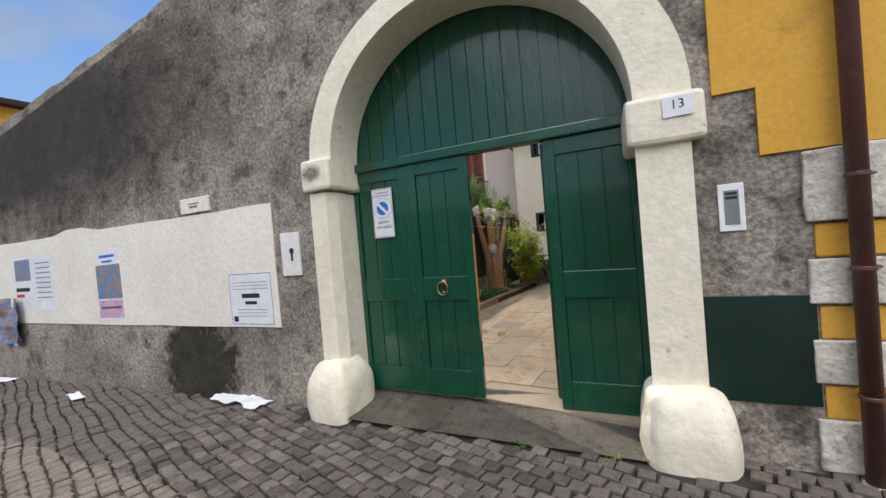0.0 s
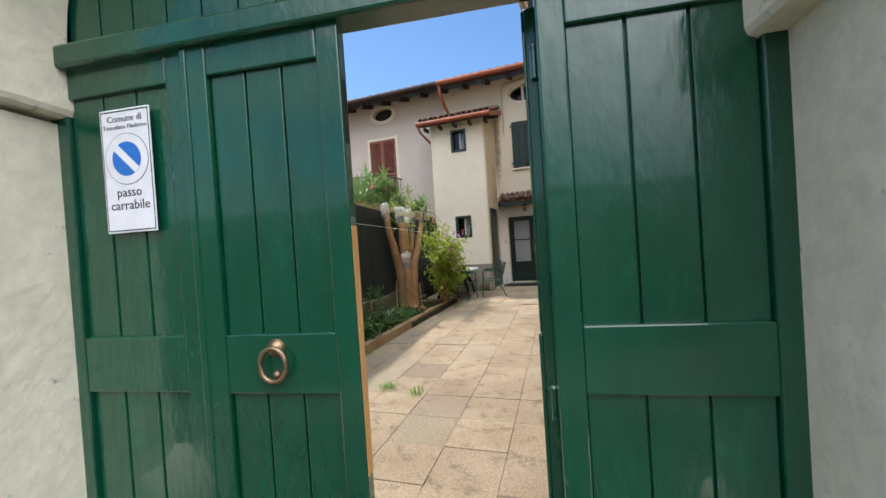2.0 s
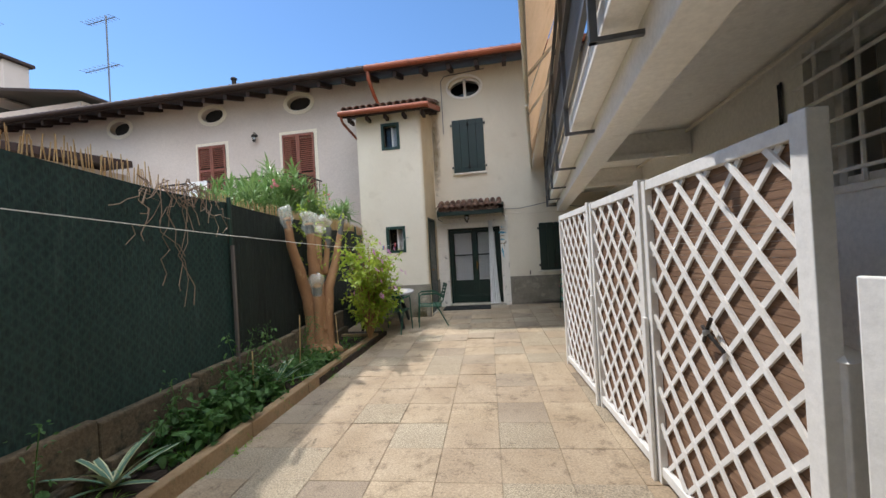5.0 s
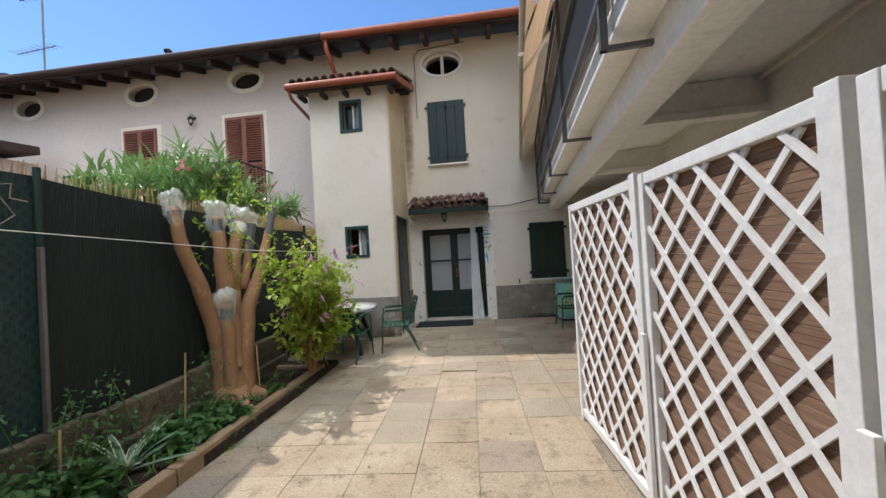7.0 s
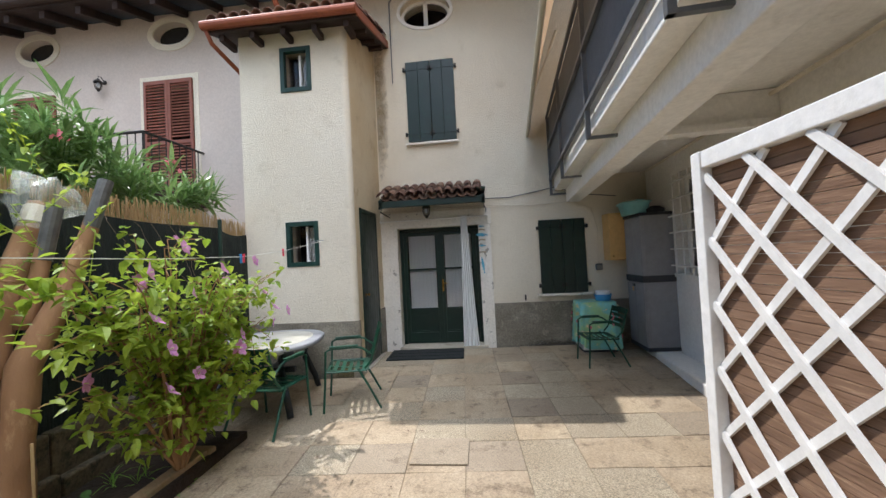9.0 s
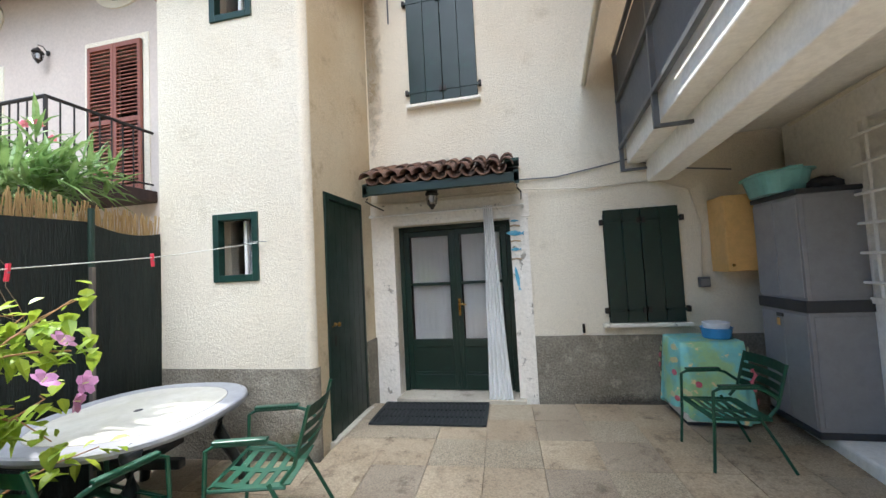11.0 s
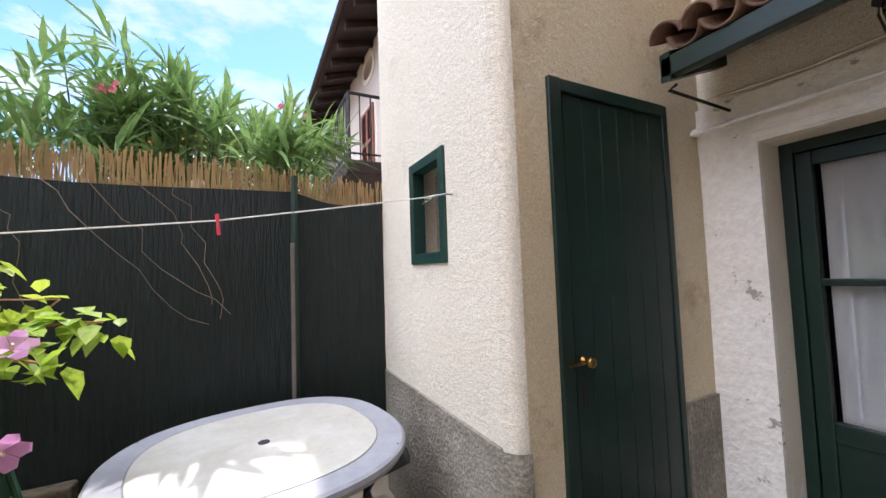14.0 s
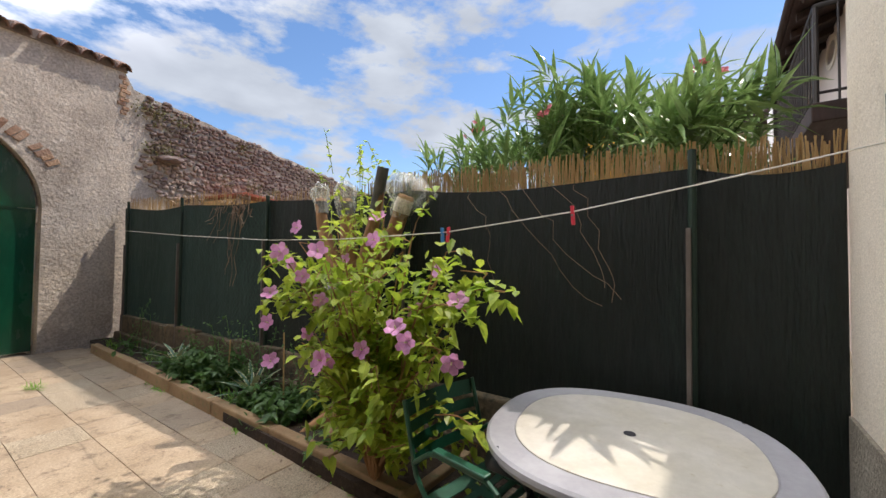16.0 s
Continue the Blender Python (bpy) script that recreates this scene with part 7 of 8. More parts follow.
for k in range(26):
    i = rnd.randrange(72)
    zz = rnd.uniform(0.2, 0.68)
    x, y = superoval(0.27, 0.24, 72, 7)[i]
    f = 1.075 + (0.05 * math.sin(i * 0.9) + 0.03 * math.sin(i * 0.37 + 2)) * (0.7 - zz) / 0.6 + 0.1 * (0.7 - zz) / 0.6
    m_ = Matrix.Translation((x * f, y * f, zz)) @ Vector((x, y, 0)).to_track_quat("Z", "Y").to_matrix().to_4x4()
    part("printed_flower", lathe(bmesh.new(), [(0.028, 0), (0.028, 0.001)], 8, m_), (M_AGAVE_EDGE, M_ROSE, M_AGAVE_EDGE)[k % 3], cloth)
bucket = thing("blue_basin", (-0.2, 13.1, 0.803), "round blue plastic basin with a white insert", "basin")
part("bowl", lathe(bmesh.new(), [(0.11, 0), (0.125, 0.09), (0.13, 0.095), (0.115, 0.09)], 24), M_SKYBLUE, bucket)
part("insert", lathe(bmesh.new(), [(0.1, 0.09), (0.11, 0.14), (0.1, 0.142)], 24), M_PAPER, bucket)
rag = thing("red_string", (-0.33, 12.32, 0.58), "knotted red and white string on the chair", "string")
part("cord", tube(bmesh.new(), [(0, 0, 0.14), (0.02, 0, 0.1), (-0.01, 0.0, 0.05), (0.015, 0.01, -0.02)], 0.012, 6), M_ROSE, rag)


# ---- plants ----
def add_leaf(bm, p, d, up, L, W, bend=0.25):
    """One leaf of six faces, folded along its rib."""
    d = d.normalized()
    s = d.cross(up)
    if s.length < 1e-3:
        s = d.cross(Vector((1, 0, 0)))
    s.normalize()
    n_ = s.cross(d)
    a, e = bm.verts.new(p), bm.verts.new(p + d * L - Vector((0, 0, L * bend)))
    m1 = p + d * L * 0.28 + n_ * L * 0.05
    m2 = p + d * L * 0.64 + n_ * L * 0.05 - Vector((0, 0, L * bend * 0.35))
    b, c, r = bm.verts.new(m1 + s * W), bm.verts.new(m1 - s * W), bm.verts.new(m1 - n_ * W * 0.35)
    b2, c2, r2_ = bm.verts.new(m2 + s * W * 0.78), bm.verts.new(m2 - s * W * 0.78), bm.verts.new(m2 - n_ * W * 0.3)
    bm.faces.new((a, b, r)), bm.faces.new((a, r, c)), bm.faces.new((b, b2, r2_, r)), bm.faces.new((r, r2_, c2, c)), bm.faces.new((b2, e, r2_)), bm.faces.new((r2_, e, c2))


def rand_dir(r, up=0.3):
    v = Vector((r.gauss(0, 1), r.gauss(0, 1), r.gauss(up, 0.8)))
    return v.normalized()


# lopped tree with wrapped stumps
tree = thing("lopped_tree", (-4.78, 8.93, 0.06), "pollarded tree, pale bark, its cut limbs wrapped in film", "tree")
bm = bmesh.new()
bmesh.ops.create_icosphere(bm, subdivisions=3, radius=1)
for v in bm.verts:
    v.co = Vector((v.co.x * 0.22, v.co.y * 0.25, v.co.z * 0.2 + 0.05)) + noise.noise_vector(v.co * 2.3) * 0.05
part("trunk", bm, M_BARK, tree, smooth=True)
limbs = [
    ([(-0.05, -0.03, 0.0), (-0.06, -0.05, 0.5), (-0.07, -0.14, 0.9), (-0.07, -0.32, 1.3), (-0.06, -0.55, 1.75), (-0.06, -0.6, 2.05)], [0.17, 0.13, 0.115, 0.095, 0.075, 0.065]),
    ([(0.03, 0.0, 0.0), (0.02, 0.0, 0.5), (0.0, 0.0, 0.95), (0.0, -0.04, 1.3), (0.01, -0.1, 1.6), (0.01, -0.14, 2.0)], [0.2, 0.15, 0.14, 0.11, 0.085, 0.075]),
    ([(0.0, 0.04, 0.95), (-0.05, 0.16, 1.35), (-0.12, 0.32, 1.65), (-0.15, 0.46, 2.0)], [0.13, 0.105, 0.09, 0.085]),
    ([(0.09, 0.08, 0.0), (0.1, 0.1, 0.5), (0.12, 0.15, 1.0), (0.18, 0.3, 1.35), (0.21, 0.44, 1.75), (0.23, 0.56, 2.15)], [0.16, 0.115, 0.1, 0.085, 0.06, 0.05]),
    ([(0.05, -0.08, 0.0), (0.06, -0.09, 0.5), (0.08, -0.13, 0.9), (0.1, -0.17, 1.08)], [0.12, 0.085, 0.08, 0.075]),
    ([(0.04, 0.2, 1.2), (0.06, 0.3, 1.6), (0.08, 0.36, 1.95)], [0.07, 0.055, 0.05]),
]
for pts, rad in limbs:
    dense, dr = [], []
    for (p, q), (a, b) in zip(zip(pts, pts[1:]), zip(rad, rad[1:])):
        for i in range(5):
            u = i / 5
            dense.append(Vector(p).lerp(Vector(q), u) + noise.noise_vector(Vector(p) * 3 + Vector((u, 0, 0))) * 0.012)
            dr.append((a + (b - a) * u) * (1 + 0.1 * noise.noise((u * 3 + p[2] * 7, p[0], 0))))
    dense.append(Vector(pts[-1])), dr.append(rad[-1])
    limb = part("limb", tube(bmesh.new(), dense, 0.1, 14, [0.78 * v for v in dr]), M_BARK, tree, smooth=True)
    end, r_ = Vector(pts[-1]), rad[-1] * 0.85
    ax = (Vector(pts[-1]) - Vector(pts[-2])).normalized()
    bm = bmesh.new()
    wide = 1.55 if abs(end.x + 0.15) < 0.01 else 1.0
    hgt, seed = max(0.3, r_ * 5.2) * (1.0 if r_ > 0.05 else 0.8), end.x * 7 + end.y * 3
    prof = [(0.0, 1.12), (0.06, 1.08), (0.12, 1.2), (0.3, 1.28), (0.5, 1.32 * wide), (0.72, 1.42 * wide), (0.88, 1.36 * wide), (0.96, 1.0 * wide), (1.0, 0.35)]
    rows = []
    for u, k in prof:
        row = []
        for i in range(28):
            a = 2 * math.pi * i / 28
            fold = 1 + (0.15 * math.sin(7 * a + seed + u * 5) + 0.1 * math.sin(11 * a - u * 9) + 0.65 * noise.noise((math.cos(a) * 1.6, math.sin(a) * 1.6, u * 3 + seed))) * min(1, u * 3)
            row.append((r_ * k * fold * math.cos(a), r_ * k * fold * math.sin(a), -hgt * 0.72 + hgt * u * (1 + 0.14 * noise.noise((math.cos(a) * 1.2, math.sin(a) * 1.2, seed + 4)))))
        rows.append(row)
    loops(bm, rows, False, True)
    if r_ < 0.045:
        bm.free()
    else:
        film = part("film_wrap", bm, M_PLASTIC, limb, "crumpled clear plastic film", m=Matrix.Translation(end + ax * 0.07) @ ax.to_track_quat("Z", "Y").to_matrix().to_4x4(), smooth=True)
        film.visible_shadow = False
    t_ = bmesh.new()
    tube(t_, [end - ax * (0.15 if r_ > 0.045 else 0.34), end - ax * (0.03 if r_ > 0.045 else -0.004)], r_ * 1.06, 14)
    part("tape", t_, M_TAPE if r_ < 0.07 else M_ALU, limb, "wound tape")
for k in range(7):
    a = k * 0.9 + 0.3
    part("root", tube(bmesh.new(), [(0.2 * math.cos(a), 0.2 * math.sin(a), 0.1), (0.36 * math.cos(a), 0.36 * math.sin(a), 0.03), (0.5 * math.cos(a + 0.15), 0.5 * math.sin(a + 0.15), -0.02)], 0.05, 8, [0.07, 0.04, 0.015]), M_BARK, tree, smooth=True)
r3 = random.Random(11)
bm = bmesh.new()
for k in range(46):
    base = Vector((r3.uniform(-0.4, 0.4), r3.uniform(-0.1, 0.35), r3.uniform(1.1, 2.2)))
    d = rand_dir(r3, 0.9)
    pts = [base + d * 0.06 * i + Vector((0, 0, 0.01 * i)) for i in range(6)]
    tube(bm, pts, 0.003, 4)
    for p in pts[1:]:
        for _ in range(2):
            add_leaf(bm, p, rand_dir(r3, 0.2), Vector((0, 0, 1)), r3.uniform(0.04, 0.07), r3.uniform(0.012, 0.02))
tagged(part("shoot_growth", bm, M_LEAF, tree, "thin green shoots between the limbs"), kind="stuff")

# rose mallow bush
hib = thing("rose_mallow", (-4.28, 9.72, 0.07), "leafy rose mallow bush in pink flower", "shrub")
r4 = random.Random(5)
stem_bm, leaf_bm = bmesh.new(), bmesh.new()
tips = []
for k in range(46):
    a = r4.uniform(0, 2 * math.pi)
    sp = 0.15 + 0.85 * math.sqrt(k / 46)
    h = r4.uniform(1.35, 2.0) - 0.55 * sp ** 2 * r4.random()
    if k % 4 == 0:
        h *= 0.6
    pts = []
    for i in range(11):
        u = i / 10
        arch = sp * u ** 1.2
        pts.append(Vector((0.08 * u + 0.34 * arch * math.cos(a) + 0.04 * noise.noise((k, u * 3, 0)), 0.86 * arch * math.sin(a) + 0.05 * noise.noise((k, u * 3, 5)), h * u - 0.3 * sp * u ** 3)))
    tube(stem_bm, pts, 0.01, 5, [0.013 * (1 - 0.75 * i / 10) for i in range(11)])
    tips.append(pts[-1])
    for i in range(4, 11):
        side = pts[i] + Vector((r4.gauss(0.02, 0.09), r4.gauss(0, 0.11), r4.gauss(0.0, 0.06)))
        tube(stem_bm, [pts[i], side], 0.003, 4)
        for _ in range(9):
            p = pts[i].lerp(side, r4.uniform(0.1, 1.3)) + Vector((r4.gauss(0, 0.035), r4.gauss(0, 0.035), r4.gauss(0, 0.035)))
            add_leaf(leaf_bm, p, rand_dir(r4, -0.1), Vector((0, 0, 1)), r4.uniform(0.045, 0.1), r4.uniform(0.018, 0.034), 0.3)
for tgt in ((0.05, 0.95, 1.3), (0.2, 0.85, 1.2), (0.15, 0.65, 0.95), (0.1, -1.1, 1.5), (0.2, -0.95, 1.15)):  # sprays reaching out
    pts = [Vector((0.05, 0.2 * tgt[1], 0.9)).lerp(Vector(tgt), i / 10) + Vector((0, 0, 0.14 * math.sin(math.pi * i / 10))) for i in range(11)]
    tube(stem_bm, pts, 0.005, 5)
    tips.append(pts[-1])
    for p0 in pts[2:]:
        for _ in range(9):
            add_leaf(leaf_bm, p0 + Vector((r4.gauss(0, 0.04), r4.gauss(0, 0.04), r4.gauss(-0.01, 0.04))), rand_dir(r4, -0.2), Vector((0, 0, 1)), r4.uniform(0.05, 0.1), r4.uniform(0.02, 0.036), 0.35)
tagged(part("branchwork", stem_bm, M_BARK, hib), kind="stuff")
tagged(part("foliage", leaf_bm, M_LEAF, hib, "lobed fresh green leaves"), kind="stuff")


def flower(parent, p, d, r, material, name="flower"):
    bm = bmesh.new()
    for k in range(5):
        a = 2 * math.pi * k / 5
        u, v = Vector((math.cos(a), math.sin(a), 0)), Vector((-math.sin(a), math.cos(a), 0))
        c0 = bm.verts.new((0, 0, 0))
        l_, r__ = bm.verts.new(u * r * 0.6 + v * r * 0.42 + Vector((0, 0, r * 0.35))), bm.verts.new(u * r * 0.6 - v * r * 0.42 + Vector((0, 0, r * 0.35)))
        t1, t2 = bm.verts.new(u * r + v * r * 0.22 + Vector((0, 0, r * 0.42))), bm.verts.new(u * r - v * r * 0.22 + Vector((0, 0, r * 0.42)))
        bm.faces.new((c0, r__, t2, t1, l_))
    q = d.to_track_quat("Z", "Y").to_matrix().to_4x4()
    f = part(name, bm, material, parent, "pink flower", m=Matrix.Translation(p) @ q)
    part("stamen", tube(bmesh.new(), [(0, 0, 0), (0, 0, r * 0.5)], r * 0.07, 5), M_AGAVE_EDGE, f, m=Matrix.Translation(p) @ q)
    return f


for k in range(24):
    if k < 12:
        p = tips[(k * 4 + 3) % len(tips)] + Vector((r4.uniform(0.02, 0.08), r4.gauss(0, 0.04), r4.uniform(-0.04, 0.06)))
    else:
        p = Vector((r4.uniform(0.3, 0.5), r4.uniform(-0.9, 0.75), r4.uniform(0.75, 1.65)))
    p.z = max(p.z, 0.6)
    flower(hib, p, (Vector((0.8, 0.1, 0.25)) + rand_dir(r4, 0) * 0.5).normalized(), r4.uniform(0.046, 0.066), M_PETAL)

# oleander hedge over the fence
ole = thing("oleander", (-6.38, 10.42, 0.0), "large oleander with narrow leaves and pink blooms behind the fence", "shrub")
r5 = random.Random(9)
wood_bm, leaf_bm, heads = bmesh.new(), bmesh.new(), []
for k in range(215):
    by = r5.uniform(-1.5, 1.35)
    bx = r5.gauss(0.0, 0.4)
    dome = math.sqrt(max(0.0, 1 - (by / 1.62) ** 2)) * (1 - 0.22 * bx * bx)
    top = 2.04 + 1.08 * dome + (0.22 if r5.random() < 0.14 else 0)
    h = top - abs(r5.gauss(0, 0.42))
    tip = Vector((max(-0.95, min(0.62, bx)), by, max(1.7, h)))
    if k > 201:
        tip = Vector((r5.uniform(0.7, 1.05), r5.uniform(0.7, 1.5), r5.uniform(2.35, 2.55)))
    if tip.x > 0.5 and tip.z < 2.45:
        tip.z = 2.45 + r5.uniform(0, 0.2)
    base = Vector((tip.x * 0.3 - 0.1, by * 0.6, 0.3))
    pts = [base.lerp(tip, i / 5) + Vector((0, 0, 0.12 * math.sin(math.pi * i / 5))) for i in range(6)]
    axis = (pts[-1] - pts[-2]).normalized() + Vector((r5.gauss(0, 0.4), r5.gauss(0, 0.5), 0.12))
    axis.normalize()
    if k % 3 == 0:
        tube(wood_bm, pts, 0.01, 4, [0.014 - 0.0018 * i for i in range(6)])
    heads.append((tip.z, tip))
    side = axis.orthogonal().normalized()
    for i in range(16):
        a = 2.4 * i
        around = Matrix.Rotation(a, 3, axis) @ side
        open_ = 0.25 + 1.1 * (1 - i / 16) + r5.uniform(-0.15, 0.3)
        d = axis * math.cos(open_) + around * math.sin(open_)
        add_leaf(leaf_bm, tip - axis * 0.3 * (1 - i / 16), d, Vector((0, 0, 1)), r5.uniform(0.22, 0.42), r5.uniform(0.015, 0.027), r5.uniform(0.05, 0.3))
tagged(part("branchwork", wood_bm, M_GROUNDLEAF, ole), kind="stuff")
tagged(part("foliage", leaf_bm, M_OLEANDER, ole, "narrow grey-green leaves"), kind="stuff")
heads = [p for z, p in sorted(heads, key=lambda q: -q[0])]
for k in range(7):
    c = heads[4 + k * 11]
    for _ in range(6):
        flower(ole, c + Vector((r5.gauss(0.04, 0.04), r5.gauss(0, 0.05), r5.gauss(0.02, 0.03))), rand_dir(r5, 0.8), 0.03, M_ROSE)

# bed plants
def agave(x, y, z, s, n, label, seed):
    ob = thing("agave", (x, y, z), label, "agave", "agaves in the bed")
    r = random.Random(seed)
    for k in range(n):
        a = 2.4 * k + r.uniform(-0.2, 0.2)
        el = 0.35 + 0.9 * k / n
        L = s * r.uniform(0.8, 1.1)
        for mi, (w0, dz, m_, nm) in enumerate(((0.05, 0.0, M_AGAVE_EDGE, "leaf_margin"), (0.032, 0.0022, M_AGAVE, "leaf_blade"))):
            bm = bmesh.new()
            rows = []
            for i in range(8):
                u = i / 7
                w = w0 * s * 1.6 * (0.45 + 1.5 * u) * (1 - u) ** 0.8 + 0.0015
                rr = L * u * math.cos(el * (1 - 0.35 * u))
                zz = L * u * math.sin(el * (1 - 0.35 * u)) + dz
                row = []
                for j, q in enumerate((-1, 0, 1)):
                    px_, py_ = rr * math.cos(a) - q * w * math.sin(a), rr * math.sin(a) + q * w * math.cos(a)
                    row.append(bm.verts.new((px_, py_, zz + 0.012 * abs(q) * (1 - u))))
                rows.append(row)
            for r0, r1 in zip(rows, rows[1:]):
                for j in range(2):
                    bm.faces.new((r0[j], r0[j + 1], r1[j + 1], r1[j]))
            lf = part("leaf", bm, m_, ob) if mi == 0 else part(nm, bm, m_, lf)


agave(-4.55, 5.68, 0.09, 0.42, 13, "cream-edged agave rosette in the bed", 1)
agave(-4.6, 7.55, 0.09, 0.46, 13, "cream-edged agave rosette in the bed", 2)
agave(-4.5, 4.75, 0.09, 0.22, 7, "small cream-edged agave in the bed", 3)
agave(-4.75, 4.2, 0.09, 0.25, 7, "small cream-edged agave in the bed", 4)
r6 = random.Random(21)
bm = bmesh.new()
for k in range(230):
    y = r6.choice((r6.uniform(3.2, 9.6), r6.uniform(5.9, 7.4), r6.gauss(6.7, 0.35), r6.uniform(7.6, 8.6)))
    x = r6.uniform(FENCE(y) + 0.14, KERB(y) - 0.1)
    if min(abs(y - 5.68), abs(y - 7.55)) < 0.26:
        continue
    tall = r6.uniform(0.05, 0.2) + (0.2 * r6.random() if 6.2 < y < 7.7 else 0)
    for _ in range(r6.randint(7, 14)):
        p = Vector((x + r6.gauss(0, 0.05), y + r6.gauss(0, 0.05), 0.09 + r6.uniform(0.01, tall)))
        add_leaf(bm, p, rand_dir(r6, 0.25), Vector((0, 0, 1)), r6.uniform(0.05, 0.13), r6.uniform(0.016, 0.042), 0.3)
for k in range(26):  # straggling stems
    y = r6.uniform(7.0, 8.5) if k < 18 else r6.uniform(4.0, 7.0)
    x, h = r6.uniform(FENCE(y) + 0.18, FENCE(y) + 0.4), r6.uniform(0.25, 0.75)
    lean = Vector((r6.gauss(0.05, 0.12), r6.gauss(0, 0.15), h))
    pts = [Vector((x, y, 0.08)) + lean * (i / 7) + Vector((0, 0, 0.05 * math.sin(i * 0.45))) for i in range(8)]
    tube(bm, pts, 0.0035, 4)
    for p in pts[1:]:
        for _ in range(7):
            add_leaf(bm, p + Vector((r6.gauss(0, 0.05), r6.gauss(0, 0.05), r6.gauss(0, 0.03))), rand_dir(r6, 0.1), Vector((0, 0, 1)), r6.uniform(0.02, 0.06), r6.uniform(0.006, 0.014), 0.3)
tagged(part("bed_plants", bm, M_GROUNDLEAF), "low leafy weeds and seedlings covering the bed", "weeds", kind="stuff")
bm = bmesh.new()
for k in range(60):
    y = r6.uniform(3.3, 9.8)
    x = r6.uniform(FENCE(y) + 0.14, KERB(y) - 0.08)
    for _ in range(8):
        add_leaf(bm, Vector((x, y, 0.09)), rand_dir(r6, 1.0), Vector((0, 0, 1)), r6.uniform(0.1, 0.24), 0.004, 0.3)
for cx, cy, n, s in ((-3.29, 5.23, 70, 0.16), (-2.94, 5.16, 55, 0.14)):
    for _ in range(n):
        add_leaf(bm, Vector((cx + r6.gauss(0, 0.03), cy + r6.gauss(0, 0.03), 0.0)), rand_dir(r6, 0.5), Vector((0, 0, 1)), r6.uniform(0.5, 1) * s, 0.0035, 0.2)
for s, d in ((-1.15, -0.2), (-0.6, -0.22), (-2.15, -0.21)):
    p0 = GATE @ Vector((s, d, ROADZ(s) - 0.01))
    for _ in range(30):
        add_leaf(bm, p0 + Vector((r6.gauss(0, 0.04), r6.gauss(0, 0.03), 0)), rand_dir(r6, 0.5), Vector((0, 0, 1)), r6.uniform(0.03, 0.08), 0.003, 0.2)
for k in range(14):
    y = r6.uniform(6.0, 10.0)
    for _ in range(12):
        add_leaf(bm, Vector((KERB(y) + 0.02 + r6.gauss(0.01, 0.02), y + r6.gauss(0, 0.04), 0.0)), rand_dir(r6, 0.4), Vector((0, 0, 1)), r6.uniform(0.02, 0.07), 0.006, 0.2)
tagged(part("grass_tufts", bm, M_GRASS), "tufts of grass in the paving joints and the bed", "grass", kind="stuff")
bm = bmesh.new()
for s, z in ((-4.3, 4.3), (-4.55, 4.22), (-5.0, 4.2), (-4.5, 3.56), (-4.72, 3.54), (-5.9, 3.2), (-6.3, 4.05), (-6.6, 3.2), (-7.1, 3.1)):
    p0 = GATE @ Vector((s, 0.62, z))
    for _ in range(90):
        add_leaf(bm, p0 + Vector((r6.gauss(0, 0.12), r6.gauss(0, 0.05), r6.gauss(0, 0.08))), rand_dir(r6, 0.2), Vector((0, 0, 1)), r6.uniform(0.03, 0.07), 0.012, 0.2)
tagged(part("wall_weeds", bm, mat("wall_moss_green", rgb("6E7A3C"), rgb("867F48"), rough=0.9, big=6)), "tufts of wall plants rooted in the rubble", "weeds", kind="stuff")
for k, (x, y) in enumerate(((-4.62, 8.1), (-4.55, 7.1), (-4.5, 9.0))):
    cane = thing("garden_cane", (x, y, 0.05), "thin bamboo cane stuck in the bed", "cane", "canes in the bed")
    part("cane", tube(bmesh.new(), [(0, 0, 0), (0.02 - 0.03 * k, 0.02, (0.75, 0.55, 0.6)[k])], 0.008, 6), M_REED, cane)
bm = bmesh.new()
for k in range(60):
    y = r6.uniform(4.5, 11.5)
    x = r6.uniform(KERB(y) + 0.05, -1.4) if k > 35 else KERB(y) + 0.05 + abs(r6.gauss(0, 0.2))
    add_leaf(bm, Vector((x, y, 0.008 + FLOOR(y))), Vector((r6.gauss(0, 1), r6.gauss(0, 1), 0.1)), Vector((0, 0, 1)), r6.uniform(0.02, 0.045), 0.009, 0.0)
tagged(part("fallen_leaves", bm, M_DRY), "dry fallen leaves scattered on the slabs", "leaves", kind="stuff")

# ---- pieces of walls and floors ----
# court slabs
M_TILE_WASHED = mat("exposed_gravel_slab", rgb("C6B79D"), rgb("B2A187"), rgb("84755F"), 0.92, big=0.8, fine=85, bump=0.6, bump_scale=160, vary=0.05, spots=0.5, c_at=(0.6, 0.76))
M_TILE_GREY = mat("greyed_slab", rgb("AC9C86"), rgb("9A8A75"), rgb("766857"), 0.92, big=1.2, fine=90, bump=0.3, bump_scale=110, vary=0.07, spots=0.28)
P, PY = 0.443, 0.428
tile_data = []
for m_ in (M_TILE, M_TILE_WASHED, M_TILE_GREY):
    bm = block(-P / 2 + 0.0015, P / 2 - 0.0015, -PY / 2 + 0.0015, PY / 2 - 0.0015, -0.035, 0)
    top_edges = [e for e in bm.edges if all(v.co.z > -0.001 for v in e.verts)]
    bmesh.ops.bevel(bm, geom=top_edges, offset=0.0025, segments=1, affect="EDGES")
    bmesh.ops.recalc_face_normals(bm, faces=bm.faces)
    data = bpy.data.meshes.new("paving_slab")
    bm.to_mesh(data), bm.free()
    data.materials.append(m_)
    tile_data.append(data)
r7 = random.Random(2)
R2 = pose(-2.035, 6.49, 0, 0, 0, 2.7)
